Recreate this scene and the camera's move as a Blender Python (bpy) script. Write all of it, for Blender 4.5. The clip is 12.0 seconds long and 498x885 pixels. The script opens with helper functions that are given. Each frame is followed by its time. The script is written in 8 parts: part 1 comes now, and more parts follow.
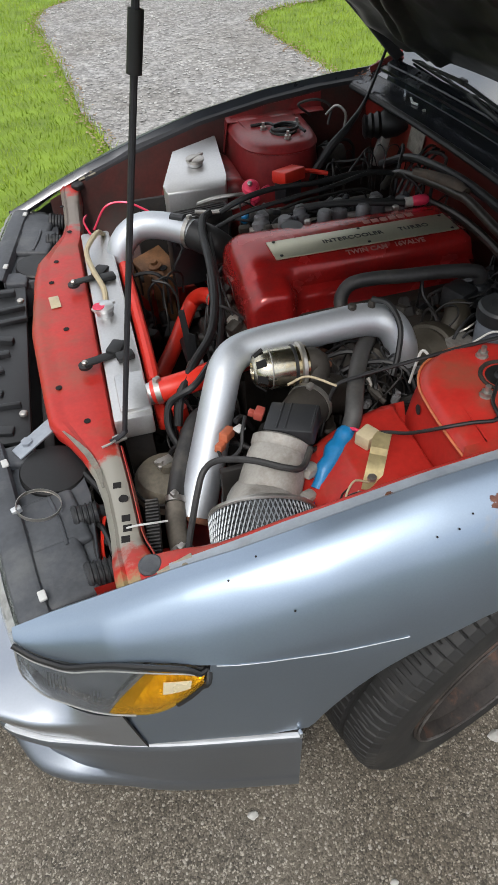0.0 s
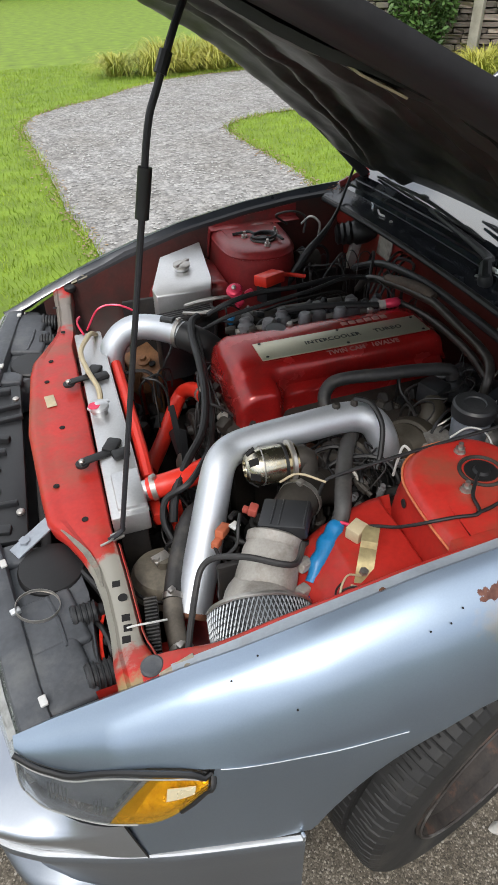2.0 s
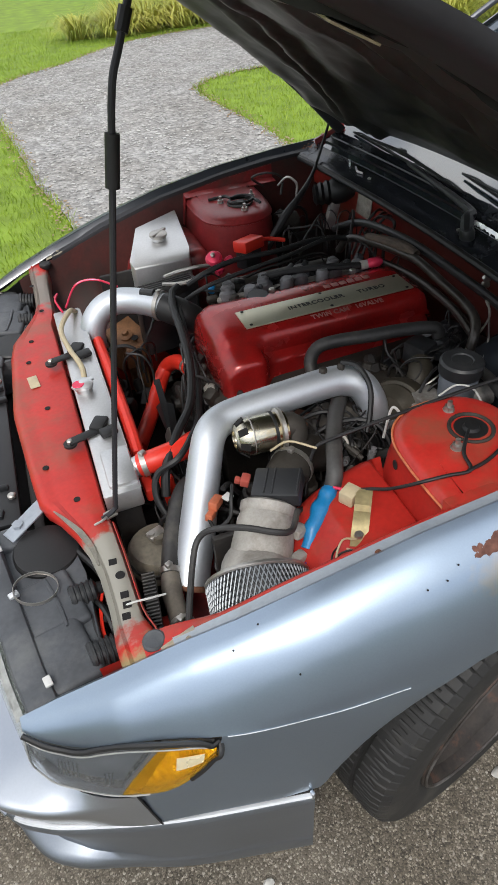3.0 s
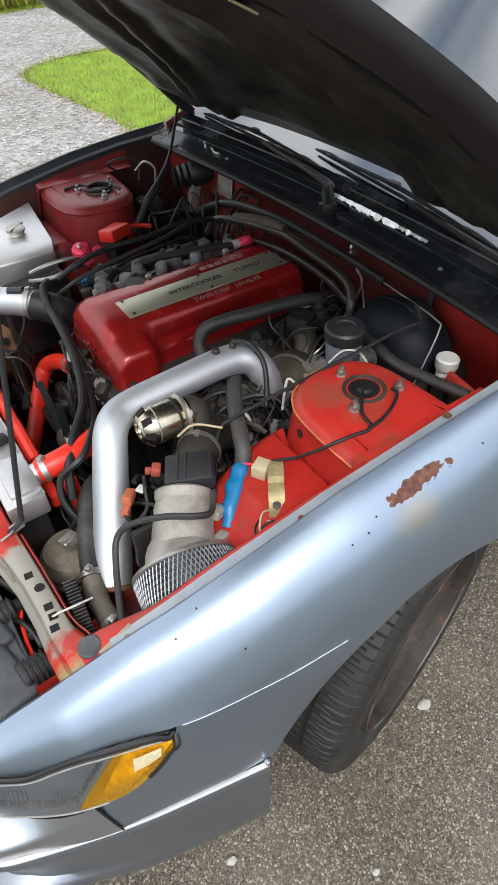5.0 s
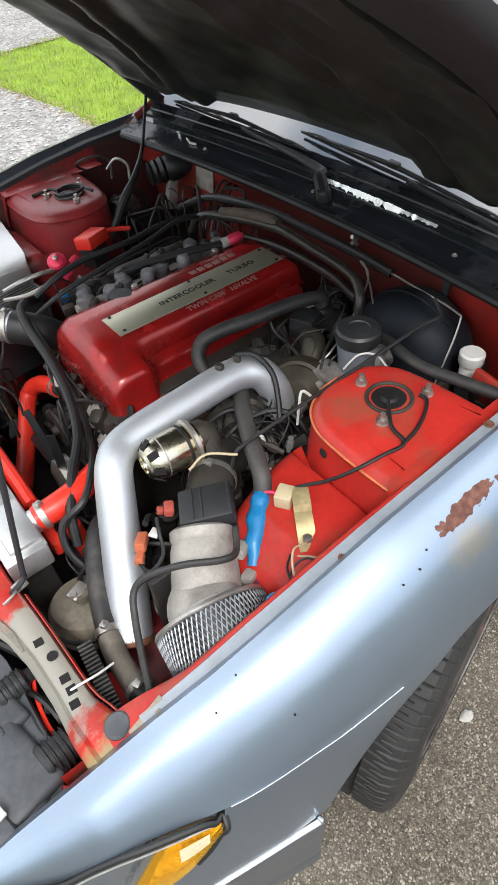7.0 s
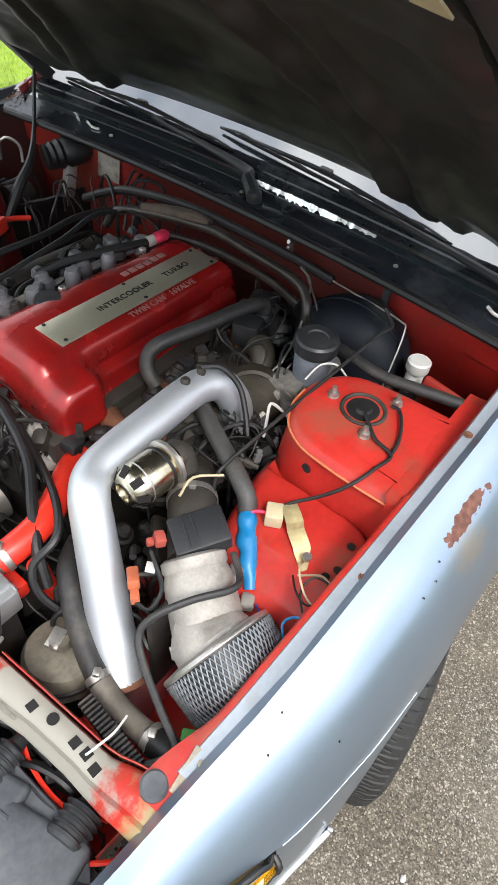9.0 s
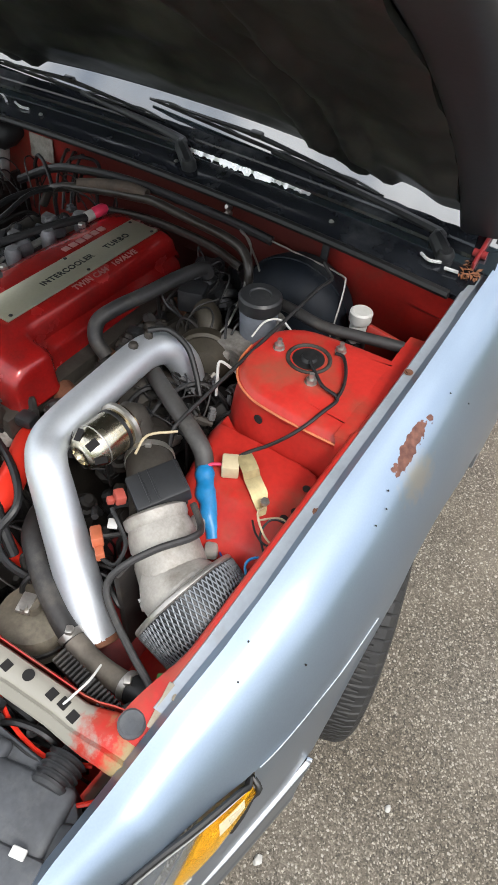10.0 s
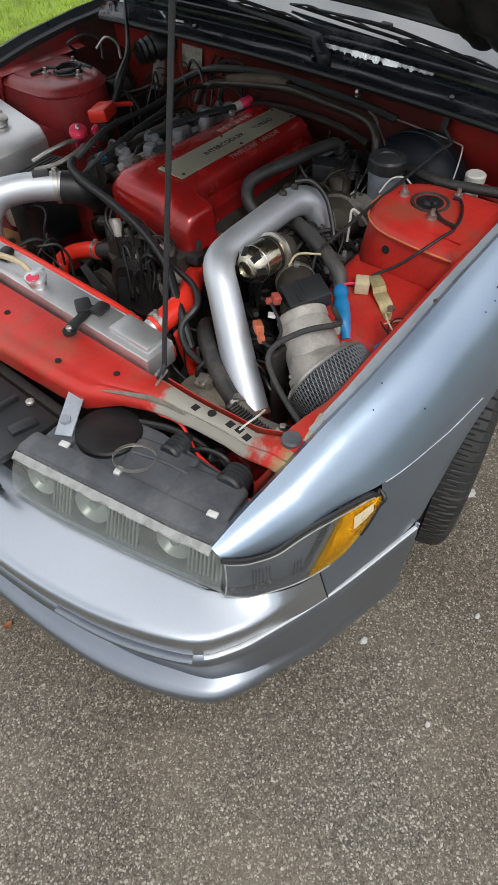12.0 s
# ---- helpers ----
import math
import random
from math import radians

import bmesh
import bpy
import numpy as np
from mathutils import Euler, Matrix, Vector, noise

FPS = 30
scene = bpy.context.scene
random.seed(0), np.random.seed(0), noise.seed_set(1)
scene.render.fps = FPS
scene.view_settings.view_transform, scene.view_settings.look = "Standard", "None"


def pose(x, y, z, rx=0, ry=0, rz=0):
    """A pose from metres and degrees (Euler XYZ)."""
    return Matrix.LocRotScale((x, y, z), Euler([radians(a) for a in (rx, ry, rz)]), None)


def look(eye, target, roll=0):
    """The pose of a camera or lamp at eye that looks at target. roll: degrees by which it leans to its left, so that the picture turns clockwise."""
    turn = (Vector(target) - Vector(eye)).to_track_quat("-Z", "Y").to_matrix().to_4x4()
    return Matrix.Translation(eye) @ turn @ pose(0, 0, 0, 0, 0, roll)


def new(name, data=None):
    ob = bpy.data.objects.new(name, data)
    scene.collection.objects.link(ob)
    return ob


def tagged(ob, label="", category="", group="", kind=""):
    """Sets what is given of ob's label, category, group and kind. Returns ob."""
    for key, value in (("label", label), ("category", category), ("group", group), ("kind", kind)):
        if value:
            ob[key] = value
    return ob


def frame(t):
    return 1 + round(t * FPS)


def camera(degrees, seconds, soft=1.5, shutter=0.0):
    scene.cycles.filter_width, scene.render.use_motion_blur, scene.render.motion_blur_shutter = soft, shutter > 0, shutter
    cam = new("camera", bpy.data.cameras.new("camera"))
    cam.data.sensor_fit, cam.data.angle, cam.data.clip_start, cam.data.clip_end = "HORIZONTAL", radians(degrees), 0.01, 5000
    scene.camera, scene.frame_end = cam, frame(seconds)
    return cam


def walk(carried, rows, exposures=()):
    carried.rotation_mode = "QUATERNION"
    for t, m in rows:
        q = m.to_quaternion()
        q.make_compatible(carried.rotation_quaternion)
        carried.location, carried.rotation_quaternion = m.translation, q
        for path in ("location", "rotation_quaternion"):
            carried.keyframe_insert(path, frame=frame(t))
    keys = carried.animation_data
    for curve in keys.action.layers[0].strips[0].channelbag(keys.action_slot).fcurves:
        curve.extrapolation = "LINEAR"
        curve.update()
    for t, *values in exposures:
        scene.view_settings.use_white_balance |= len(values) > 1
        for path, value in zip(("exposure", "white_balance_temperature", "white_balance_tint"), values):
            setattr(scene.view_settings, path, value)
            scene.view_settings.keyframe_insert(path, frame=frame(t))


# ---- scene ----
cam = camera(44.7, 12.0)
METRES, EYE, TILT, LEAN, TURN = 1.35, 1.43, -45.0, 0.0, 0.0
PATH = [
    (0, (-0.526, -1.098, 1.325), (-0.206, 0.25, -0.118), -3.1),
    (0.5, (-0.529, -1.11, 1.373), (-0.211, 0.357, 0.052), -1.8),
    (1, (-0.534, -1.125, 1.385), (0.021, 0.322, 0.121), -2.8),
    (1.5, (-0.547, -1.112, 1.388), (0.039, 0.317, 0.117), -1.7),
    (2, (-0.552, -1.099, 1.385), (-0.107, 0.384, 0.118), -2.0),
    (2.5, (-0.539, -1.111, 1.377), (-0.121, 0.355, 0.082), -5.2),
    (2.7, (-0.55, -1.105, 1.382), (-0.119, 0.334, 0.061), -4.9),
    (4.3, (-0.532, -1.068, 1.369), (-0.026, 0.289, -0.01), -5.3),
    (4.5, (-0.541, -1.068, 1.368), (-0.017, 0.28, -0.013), -4.2),
    (5, (-0.591, -1.078, 1.374), (0.197, 0.127, -0.014), -2.0),
    (5.5, (-0.631, -1.105, 1.387), (0.335, -0.051, -0.012), -0.1),
    (6, (-0.647, -1.086, 1.375), (0.258, 0.02, -0.025), -0.7),
    (6.5, (-0.593, -1.04, 1.359), (0.227, 0.078, -0.082), -3.0),
    (6.7, (-0.557, -1.008, 1.353), (0.202, 0.166, -0.077), -6.5),
    (8.3, (-0.617, -0.791, 1.36), (0.542, -0.001, -0.065), 3.2),
    (8.5, (-0.624, -0.777, 1.359), (0.542, -0.018, -0.078), 3.6),
    (9, (-0.67, -0.766, 1.366), (0.474, -0.02, -0.096), 7.5),
    (9.5, (-0.669, -0.791, 1.355), (0.441, -0.121, -0.167), 3.7),
    (10, (-0.699, -0.82, 1.351), (0.481, -0.173, -0.128), 5.7),
    (10.5, (-0.735, -0.869, 1.353), (0.508, -0.28, -0.099), 10.0),
    (11, (-0.796, -0.966, 1.348), (0.263, -0.148, -0.138), -0.2),
    (11.5, (-0.899, -1.008, 1.327), (0.111, -0.173, -0.185), -1.8),
    (12, (-1.041, -0.96, 1.334), (-0.077, -0.132, -0.21), -1.3),
]
EXPOSURE = [(0, 0.56), (0.5, 0.41), (1.0, 0.68), (1.5, 0.86), (2.0, 0.70), (2.7, 0.64), (4.5, 0.84), (5.5, 1.02), (6.7, 1.15), (8.5, 1.54), (9.5, 1.40), (10.5, 1.16), (11.0, 1.06), (11.5, 0.64), (12, 0.55)]
walk(cam, [(t, look(eye, target, roll)) for t, eye, target, roll in PATH], EXPOSURE)

# ---- light ----
world = bpy.data.worlds.new("sky")
scene.world = world
world.use_nodes = True
wn, wl = world.node_tree.nodes, world.node_tree.links
bg = wn["Background"]
sky = wn.new("ShaderNodeTexSky")
sky.sky_type, sky.sun_disc = "NISHITA", False
sky.sun_elevation, sky.sun_rotation = radians(48), radians(200)
wtc = wn.new("ShaderNodeTexCoord")
wmap = wn.new("ShaderNodeMapping")
wmap.inputs["Location"].default_value, wmap.inputs["Scale"].default_value = (2.94, 3.59, 4.38), (1.0, 1.0, 1.8)
cloud = wn.new("ShaderNodeTexNoise")
cloud.inputs["Scale"].default_value, cloud.inputs["Detail"].default_value = 3.0, 8.0
cramp = wn.new("ShaderNodeValToRGB")
cramp.color_ramp.elements[0].position, cramp.color_ramp.elements[1].position = 0.30, 0.56
wmix = wn.new("ShaderNodeMix")
wmix.data_type = "RGBA"
# the cloud layer is twice as bright overhead as at the horizon
wsep, wrise, wlayer = wn.new("ShaderNodeSeparateXYZ"), wn.new("ShaderNodeMapRange"), wn.new("ShaderNodeMix")
wrise.inputs["To Min"].default_value, wrise.inputs["To Max"].default_value = 0.5, 1.0
wlayer.data_type = "RGBA"
wlayer.inputs[6].default_value, wlayer.inputs[7].default_value = (0, 0, 0, 1), (9.8, 9.9, 10.0, 1)
wl.new(wtc.outputs["Generated"], wsep.inputs[0])
wl.new(wsep.outputs["Z"], wrise.inputs["Value"])
wl.new(wrise.outputs[0], wlayer.inputs[0])
wl.new(wlayer.outputs[2], wmix.inputs[7])
wl.new(wtc.outputs["Generated"], wmap.inputs["Vector"])
wl.new(wmap.outputs["Vector"], cloud.inputs["Vector"])
wl.new(cloud.outputs["Fac"], cramp.inputs["Fac"])
wl.new(cramp.outputs["Color"], wmix.inputs[0])
wl.new(sky.outputs["Color"], wmix.inputs[6])
wl.new(wmix.outputs[2], bg.inputs["Color"])
bg.inputs["Strength"].default_value = 0.13
sun_data = bpy.data.lights.new("sun", "SUN")
sun_data.energy, sun_data.angle, sun_data.color = 1.2, radians(14), (1.0, 0.96, 0.9)
sun = new("sun", sun_data)
sun.matrix_world = look((-3.0, -4.5, 7.0), (0, 0, 0))


# ---- materials ----
def material(name, color, rough=0.5, metal=0.0, var=0.25, scale=14.0, fine=160.0, bump=0.0, dirt=None, dirt_amount=0.0, coat=0.0, dark=None, spec=0.5, rough_var=0.15, sheen_scale=None):
    """Principled surface with two scales of noise in colour, roughness and relief. dirt: a second colour laid on in blotches."""
    m = bpy.data.materials.new(name)
    m.use_nodes = True
    n, l = m.node_tree.nodes, m.node_tree.links
    p = n["Principled BSDF"]
    tc = n.new("ShaderNodeTexCoord")
    big, small = n.new("ShaderNodeTexNoise"), n.new("ShaderNodeTexNoise")
    big.inputs["Scale"].default_value, big.inputs["Detail"].default_value = scale, 5.0
    small.inputs["Scale"].default_value, small.inputs["Detail"].default_value = fine, 3.0
    l.new(tc.outputs["Object"], big.inputs["Vector"])
    l.new(tc.outputs["Object"], small.inputs["Vector"])
    add = n.new("ShaderNodeMath")
    add.operation = "MULTIPLY_ADD"
    add.inputs[1].default_value = 0.45
    l.new(small.outputs["Fac"], add.inputs[0])
    l.new(big.outputs["Fac"], add.inputs[2])
    ramp = n.new("ShaderNodeMapRange")
    ramp.inputs["From Min"].default_value, ramp.inputs["From Max"].default_value = 0.45, 1.0
    l.new(add.outputs[0], ramp.inputs["Value"])
    mix = n.new("ShaderNodeMix")
    mix.data_type = "RGBA"
    low = dark or tuple(c * (1 - var) for c in color)
    mix.inputs[6].default_value = (*low, 1)
    mix.inputs[7].default_value = (*(min(1, c * (1 + var * 0.6)) for c in color), 1)
    l.new(ramp.outputs[0], mix.inputs[0])
    out = mix.outputs[2]
    if dirt:
        d = n.new("ShaderNodeTexNoise")
        d.inputs["Scale"].default_value, d.inputs["Detail"].default_value, d.inputs["Roughness"].default_value = scale * 0.55, 9.0, 0.68
        l.new(tc.outputs["Object"], d.inputs["Vector"])
        dr = n.new("ShaderNodeMapRange")
        dr.inputs["From Min"].default_value, dr.inputs["From Max"].default_value = 0.62 - 0.3 * dirt_amount, 0.80 - 0.2 * dirt_amount
        l.new(d.outputs["Fac"], dr.inputs["Value"])
        dm = n.new("ShaderNodeMix")
        dm.data_type = "RGBA"
        dm.inputs[7].default_value = (*dirt, 1)
        l.new(dr.outputs[0], dm.inputs[0])
        l.new(out, dm.inputs[6])
        out = dm.outputs[2]
    l.new(out, p.inputs["Base Color"])
    rr = n.new("ShaderNodeMapRange")
    rr.inputs["To Min"].default_value, rr.inputs["To Max"].default_value = max(0.03, rough - rough_var), min(1, rough + rough_var)
    l.new(big.outputs["Fac"], rr.inputs["Value"])
    l.new(rr.outputs[0], p.inputs["Roughness"])
    p.inputs["Metallic"].default_value = metal
    p.inputs["Coat Weight"].default_value = coat
    p.inputs["Coat Roughness"].default_value = 0.08
    p.inputs["Specular IOR Level"].default_value = spec
    if bump:
        b = n.new("ShaderNodeBump")
        b.inputs["Strength"].default_value, b.inputs["Distance"].default_value = bump, 0.003
        l.new(add.outputs[0], b.inputs["Height"])
        l.new(b.outputs["Normal"], p.inputs["Normal"])
    return m


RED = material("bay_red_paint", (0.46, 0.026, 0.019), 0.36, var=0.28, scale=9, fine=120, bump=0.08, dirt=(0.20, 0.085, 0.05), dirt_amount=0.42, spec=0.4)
# Grimy darker copies of RED: far-side shade from the hood is in the colour.
DULLRED = material("grimy_dimmed_crimson", (0.26, 0.024, 0.025), 0.34, var=0.4, scale=9, fine=120, bump=0.08, dirt=(0.06, 0.035, 0.028), dirt_amount=0.5)
DIMRED = material("grimy_dimmed_red", (0.085, 0.020, 0.016), 0.55, var=0.5, scale=8, fine=120, bump=0.08, dirt=(0.035, 0.026, 0.022), dirt_amount=0.6)
SLATE = material("dark_slate_paint", (0.050, 0.056, 0.068), 0.30, 0.3, var=0.15, scale=6, fine=200, coat=0.4)
SILVER = material("silver_blue_paint", (0.278, 0.345, 0.430), 0.34, 0.88, var=0.08, scale=5, fine=420, coat=0.3, rough_var=0.06)
# Sky reflection put into a lighter bumper colour, asphalt reflection into a darker skirt.
BUMPERSILVER = material("lightened_bumper_silver", (0.40, 0.43, 0.475), 0.30, 0.88, var=0.08, scale=5, fine=300, coat=0.15, rough_var=0.06)
SKIRTSILVER = material("darkened_skirt_silver", (0.235, 0.26, 0.295), 0.38, 0.85, var=0.12, scale=6, fine=300, rough_var=0.08)
# Sky reflection at the cowl edge, put into a bright white material.
SKYGLINT = material("bright_sky_glint", (0.97, 0.97, 0.97), 0.25, 0.45, var=0.03, scale=40, fine=120, bump=0.1)
FLANGE = material("dull_flange_paint", (0.33, 0.365, 0.41), 0.45, 0.25, var=0.2, scale=12, fine=160, dirt=(0.26, 0.25, 0.23), dirt_amount=0.25)
BLACKPAINT = material("black_underside_paint", (0.024, 0.026, 0.024), 0.44, var=0.6, scale=4, fine=38, bump=0.4, dirt=(0.10, 0.105, 0.088), dirt_amount=0.42, rough_var=0.18)
HOODEDGE = material("dark_hood_flange_paint", (0.028, 0.028, 0.032), 0.52, var=0.35, scale=5, fine=140, bump=0.05, dirt=(0.055, 0.055, 0.056), dirt_amount=0.2, spec=0.35)
COWLBLACK = material("gloss_black_cowl", (0.013, 0.015, 0.019), 0.20, var=0.4, scale=9, fine=60, bump=0.16, dirt=(0.085, 0.09, 0.097), dirt_amount=0.40)
RUBBER = material("black_rubber", (0.011, 0.011, 0.0115), 0.5, var=0.35, scale=25, fine=200, bump=0.1)
HOSE = material("grey_dusty_hose", (0.026, 0.025, 0.025), 0.55, var=0.45, scale=20, fine=160, bump=0.08, dirt=(0.075, 0.067, 0.056), dirt_amount=0.35)
PLASTIC = material("black_plastic", (0.020, 0.021, 0.023), 0.45, var=0.3, scale=18, fine=150, dirt=(0.07, 0.07, 0.07), dirt_amount=0.15)
GREYPLASTIC = material("dusty_lamp_plastic", (0.068, 0.073, 0.082), 0.55, var=0.4, scale=16, fine=120, bump=0.1, dirt=(0.125, 0.128, 0.13), dirt_amount=0.4)
DARK = material("engine_grime", (0.014, 0.012, 0.011), 0.65, var=0.5, scale=16, fine=120, bump=0.3, dirt=(0.045, 0.036, 0.027), dirt_amount=0.25)
ALU = material("brushed_aluminium_pipe", (0.58, 0.61, 0.65), 0.52, 0.8, var=0.10, scale=8, fine=260, rough_var=0.06, bump=0.02)
RADALU = material("radiator_aluminium", (0.62, 0.62, 0.62), 0.42, 0.85, var=0.15, scale=9, fine=200, rough_var=0.1, dirt=(0.30, 0.29, 0.27), dirt_amount=0.12)
CAST = material("cast_aluminium", (0.36, 0.34, 0.31), 0.55, 0.2, var=0.3, scale=22, fine=260, bump=0.15, dirt=(0.15, 0.125, 0.10), dirt_amount=0.4)
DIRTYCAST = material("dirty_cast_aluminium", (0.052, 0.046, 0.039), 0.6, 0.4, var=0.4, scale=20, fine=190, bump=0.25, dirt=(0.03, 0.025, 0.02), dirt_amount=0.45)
COVERRED = material("crackle_red_cover", (0.34, 0.011, 0.010), 0.25, 0.25, var=0.35, scale=9, fine=220, bump=0.08, coat=0.2, dirt=(0.13, 0.018, 0.016), dirt_amount=0.35)
PLATE = material("engraved_plate", (0.50, 0.48, 0.36), 0.38, 0.7, var=0.12, scale=12, fine=220)
CHROME = material("gilt_chrome", (0.60, 0.56, 0.45), 0.24, 1.0, var=0.4, scale=22, fine=120, dirt=(0.42, 0.28, 0.07), dirt_amount=0.45)
STEEL = material("zinc_steel", (0.45, 0.43, 0.40), 0.4, 0.85, var=0.25, scale=30, fine=250)
MESHMETAL = material("filter_mesh_metal", (0.22, 0.235, 0.25), 0.42, 0.9, var=0.2, scale=30, fine=250)
REDHOSE = material("red_silicone_hose", (0.75, 0.035, 0.018), 0.38, var=0.12, scale=12, fine=150)
BLUE = material("blue_tape", (0.012, 0.20, 0.46), 0.38, var=0.25, scale=40, fine=200)
WHITE = material("white_plastic", (0.54, 0.54, 0.52), 0.45, var=0.1, scale=30, fine=150)
CREAM = material("cream_connector", (0.50, 0.42, 0.27), 0.5, var=0.2, scale=30, fine=150)
ORANGE = material("orange_connector", (0.48, 0.13, 0.06), 0.5, var=0.25, scale=40, fine=150)
PINK = material("anodised_pink", (0.72, 0.04, 0.10), 0.3, 0.3, var=0.2, scale=30, fine=150)
PRIMER = material("bare_primer_patch", (0.34, 0.30, 0.23), 0.6, var=0.3, scale=30, fine=150, dirt=(0.22, 0.11, 0.05), dirt_amount=0.35)
RUSTY = material("rusty_steel", (0.16, 0.065, 0.035), 0.8, 0.1, var=0.5, scale=26, fine=160, bump=0.4)
TYRE = material("dusty_tyre_rubber", (0.017, 0.0165, 0.0165), 0.66, var=0.35, scale=18, fine=180, bump=0.15, dirt=(0.050, 0.046, 0.040), dirt_amount=0.3)
CHROMETRIM = material("bright_trim_strip", (0.66, 0.67, 0.68), 0.35, 0.6, var=0.1, scale=20, fine=120)


def clear(name, tint, haze_color, rough, haze):
    """Thin lamp glass: tinted see-through, a glossy face, and a little weathered haze."""
    m = bpy.data.materials.new(name)
    m.use_nodes = True
    n, l = m.node_tree.nodes, m.node_tree.links
    p = n["Principled BSDF"]
    p.inputs["Base Color"].default_value = (*haze_color, 1)
    p.inputs["Roughness"].default_value = rough
    tr, fr, nz, mr, mx = (n.new("ShaderNode" + k) for k in ("BsdfTransparent", "LayerWeight", "TexNoise", "MapRange", "MixShader"))
    tr.inputs["Color"].default_value = (*tint, 1)
    gloss, floor_gloss = n.new("ShaderNodeMath"), n.new("ShaderNodeMath")
    gloss.operation = "POWER"
    gloss.inputs[1].default_value = 4.0
    floor_gloss.inputs[1].default_value = 0.035
    l.new(fr.outputs["Facing"], gloss.inputs[0])
    l.new(gloss.outputs[0], floor_gloss.inputs[0])
    nz.inputs["Scale"].default_value, nz.inputs["Detail"].default_value = 34, 6.0
    tc = n.new("ShaderNodeTexCoord")
    l.new(tc.outputs["Object"], nz.inputs["Vector"])
    mr.inputs["From Min"].default_value, mr.inputs["From Max"].default_value = 0.3, 0.75
    mr.inputs["To Min"].default_value, mr.inputs["To Max"].default_value = haze * 0.5, haze * 2.0
    l.new(nz.outputs["Fac"], mr.inputs["Value"])
    ad = n.new("ShaderNodeMath")
    ad.use_clamp = True
    l.new(floor_gloss.outputs[0], ad.inputs[0])
    l.new(mr.outputs[0], ad.inputs[1])
    l.new(ad.outputs[0], mx.inputs[0])
    l.new(tr.outputs[0], mx.inputs[1])
    l.new(p.outputs[0], mx.inputs[2])
    l.new(mx.outputs[0], n["Material Output"].inputs["Surface"])
    return m


LENS = clear("clear_lamp_lens", (0.90, 0.92, 0.90), (0.42, 0.44, 0.43), 0.10, 0.075)
AMBER = clear("amber_lamp_lens", (1.0, 0.84, 0.34), (0.80, 0.45, 0.05), 0.08, 0.05)
SMOKE = clear("smoky_lamp_lens", (0.86, 0.88, 0.90), (0.30, 0.31, 0.32), 0.14, 0.045)
WEATHERED = material("weathered_lens_edge", (0.29, 0.295, 0.285), 0.45, var=0.35, scale=60, fine=300, bump=0.1)
GLASS = material("windscreen_glass", (0.018, 0.026, 0.032), 0.04, var=0.1, scale=6, fine=60, spec=0.9, rough_var=0.01)
GLASS.node_tree.nodes["Principled BSDF"].inputs["IOR"].default_value = 1.95


# ---- mesh helpers ----
def merge(*geoms):
    V, F = [], []
    for v, f in geoms:
        k = len(V)
        V.extend(v)
        F.extend([tuple(i + k for i in q) for q in f])
    return V, F


def obj(name, geom, mat, parent=None, label="", smooth=35):
    """Links a mesh made of (points, faces) as one object, under parent where one is given."""
    V, F = geom
    me = bpy.data.meshes.new(name)
    me.from_pydata([tuple(v) for v in V], [], F)
    bm = bmesh.new()
    bm.from_mesh(me)
    bmesh.ops.recalc_face_normals(bm, faces=bm.faces)
    bm.to_mesh(me)
    bm.free()
    me.materials.append(mat)
    if smooth:
        me.shade_smooth()
        me.set_sharp_from_angle(angle=radians(smooth))
    ob = new(name, me)
    if parent:
        ob.parent = parent
        top = parent.matrix_world if not parent.parent else parent.parent.matrix_world
        ob.matrix_parent_inverse = Matrix.Translation(-top.translation) if parent.type == "EMPTY" else Matrix()
    if label:
        ob["label"] = label
    return ob


def thing(name, at, label, category, group="", kind=""):
    ob = new(name)
    ob.empty_display_size = 0.05
    ob.location = at
    ob.matrix_world = Matrix.Translation(at)
    return tagged(ob, label, category, group, kind)


def smoothed(pts, k=6):
    """Catmull-Rom points through pts."""
    P = [Vector(p) for p in pts]
    P = [P[0] * 2 - P[1]] + P + [P[-1] * 2 - P[-2]]
    out = []
    for i in range(1, len(P) - 2):
        a, b, c, d = P[i - 1:i + 3]
        for j in range(k):
            t = j / k
            out.append(0.5 * (2 * b + (c - a) * t + (2 * a - 5 * b + 4 * c - d) * t * t + (3 * b - a - 3 * c + d) * t ** 3))
    return out + [P[-2]]


def tube(pts, r, n=10, k=6, cap=True):
    """A round tube along pts; r: one radius or one for each given point."""
    radii = list(r) if isinstance(r, (list, tuple)) else [r] * len(pts)
    R = [v.x for v in smoothed([(a, 0, 0) for a in radii], k)] if k > 1 else radii
    P = smoothed(pts, k) if k > 1 else [Vector(p) for p in pts]
    V, F = [], []
    t0 = (P[1] - P[0]).normalized()
    u = t0.orthogonal().normalized()
    for i, p in enumerate(P):
        t = (P[min(i + 1, len(P) - 1)] - P[max(i - 1, 0)]).normalized()
        u = (u - t * u.dot(t)).normalized()
        w = t.cross(u)
        for j in range(n):
            a = 2 * math.pi * j / n
            V.append(p + (u * math.cos(a) + w * math.sin(a)) * R[i])
    for i in range(len(P) - 1):
        for j in range(n):
            F.append((i * n + j, i * n + (j + 1) % n, (i + 1) * n + (j + 1) % n, (i + 1) * n + j))
    if cap:
        F.append(tuple(range(n))[::-1])
        F.append(tuple(range((len(P) - 1) * n, len(P) * n)))
    return V, F


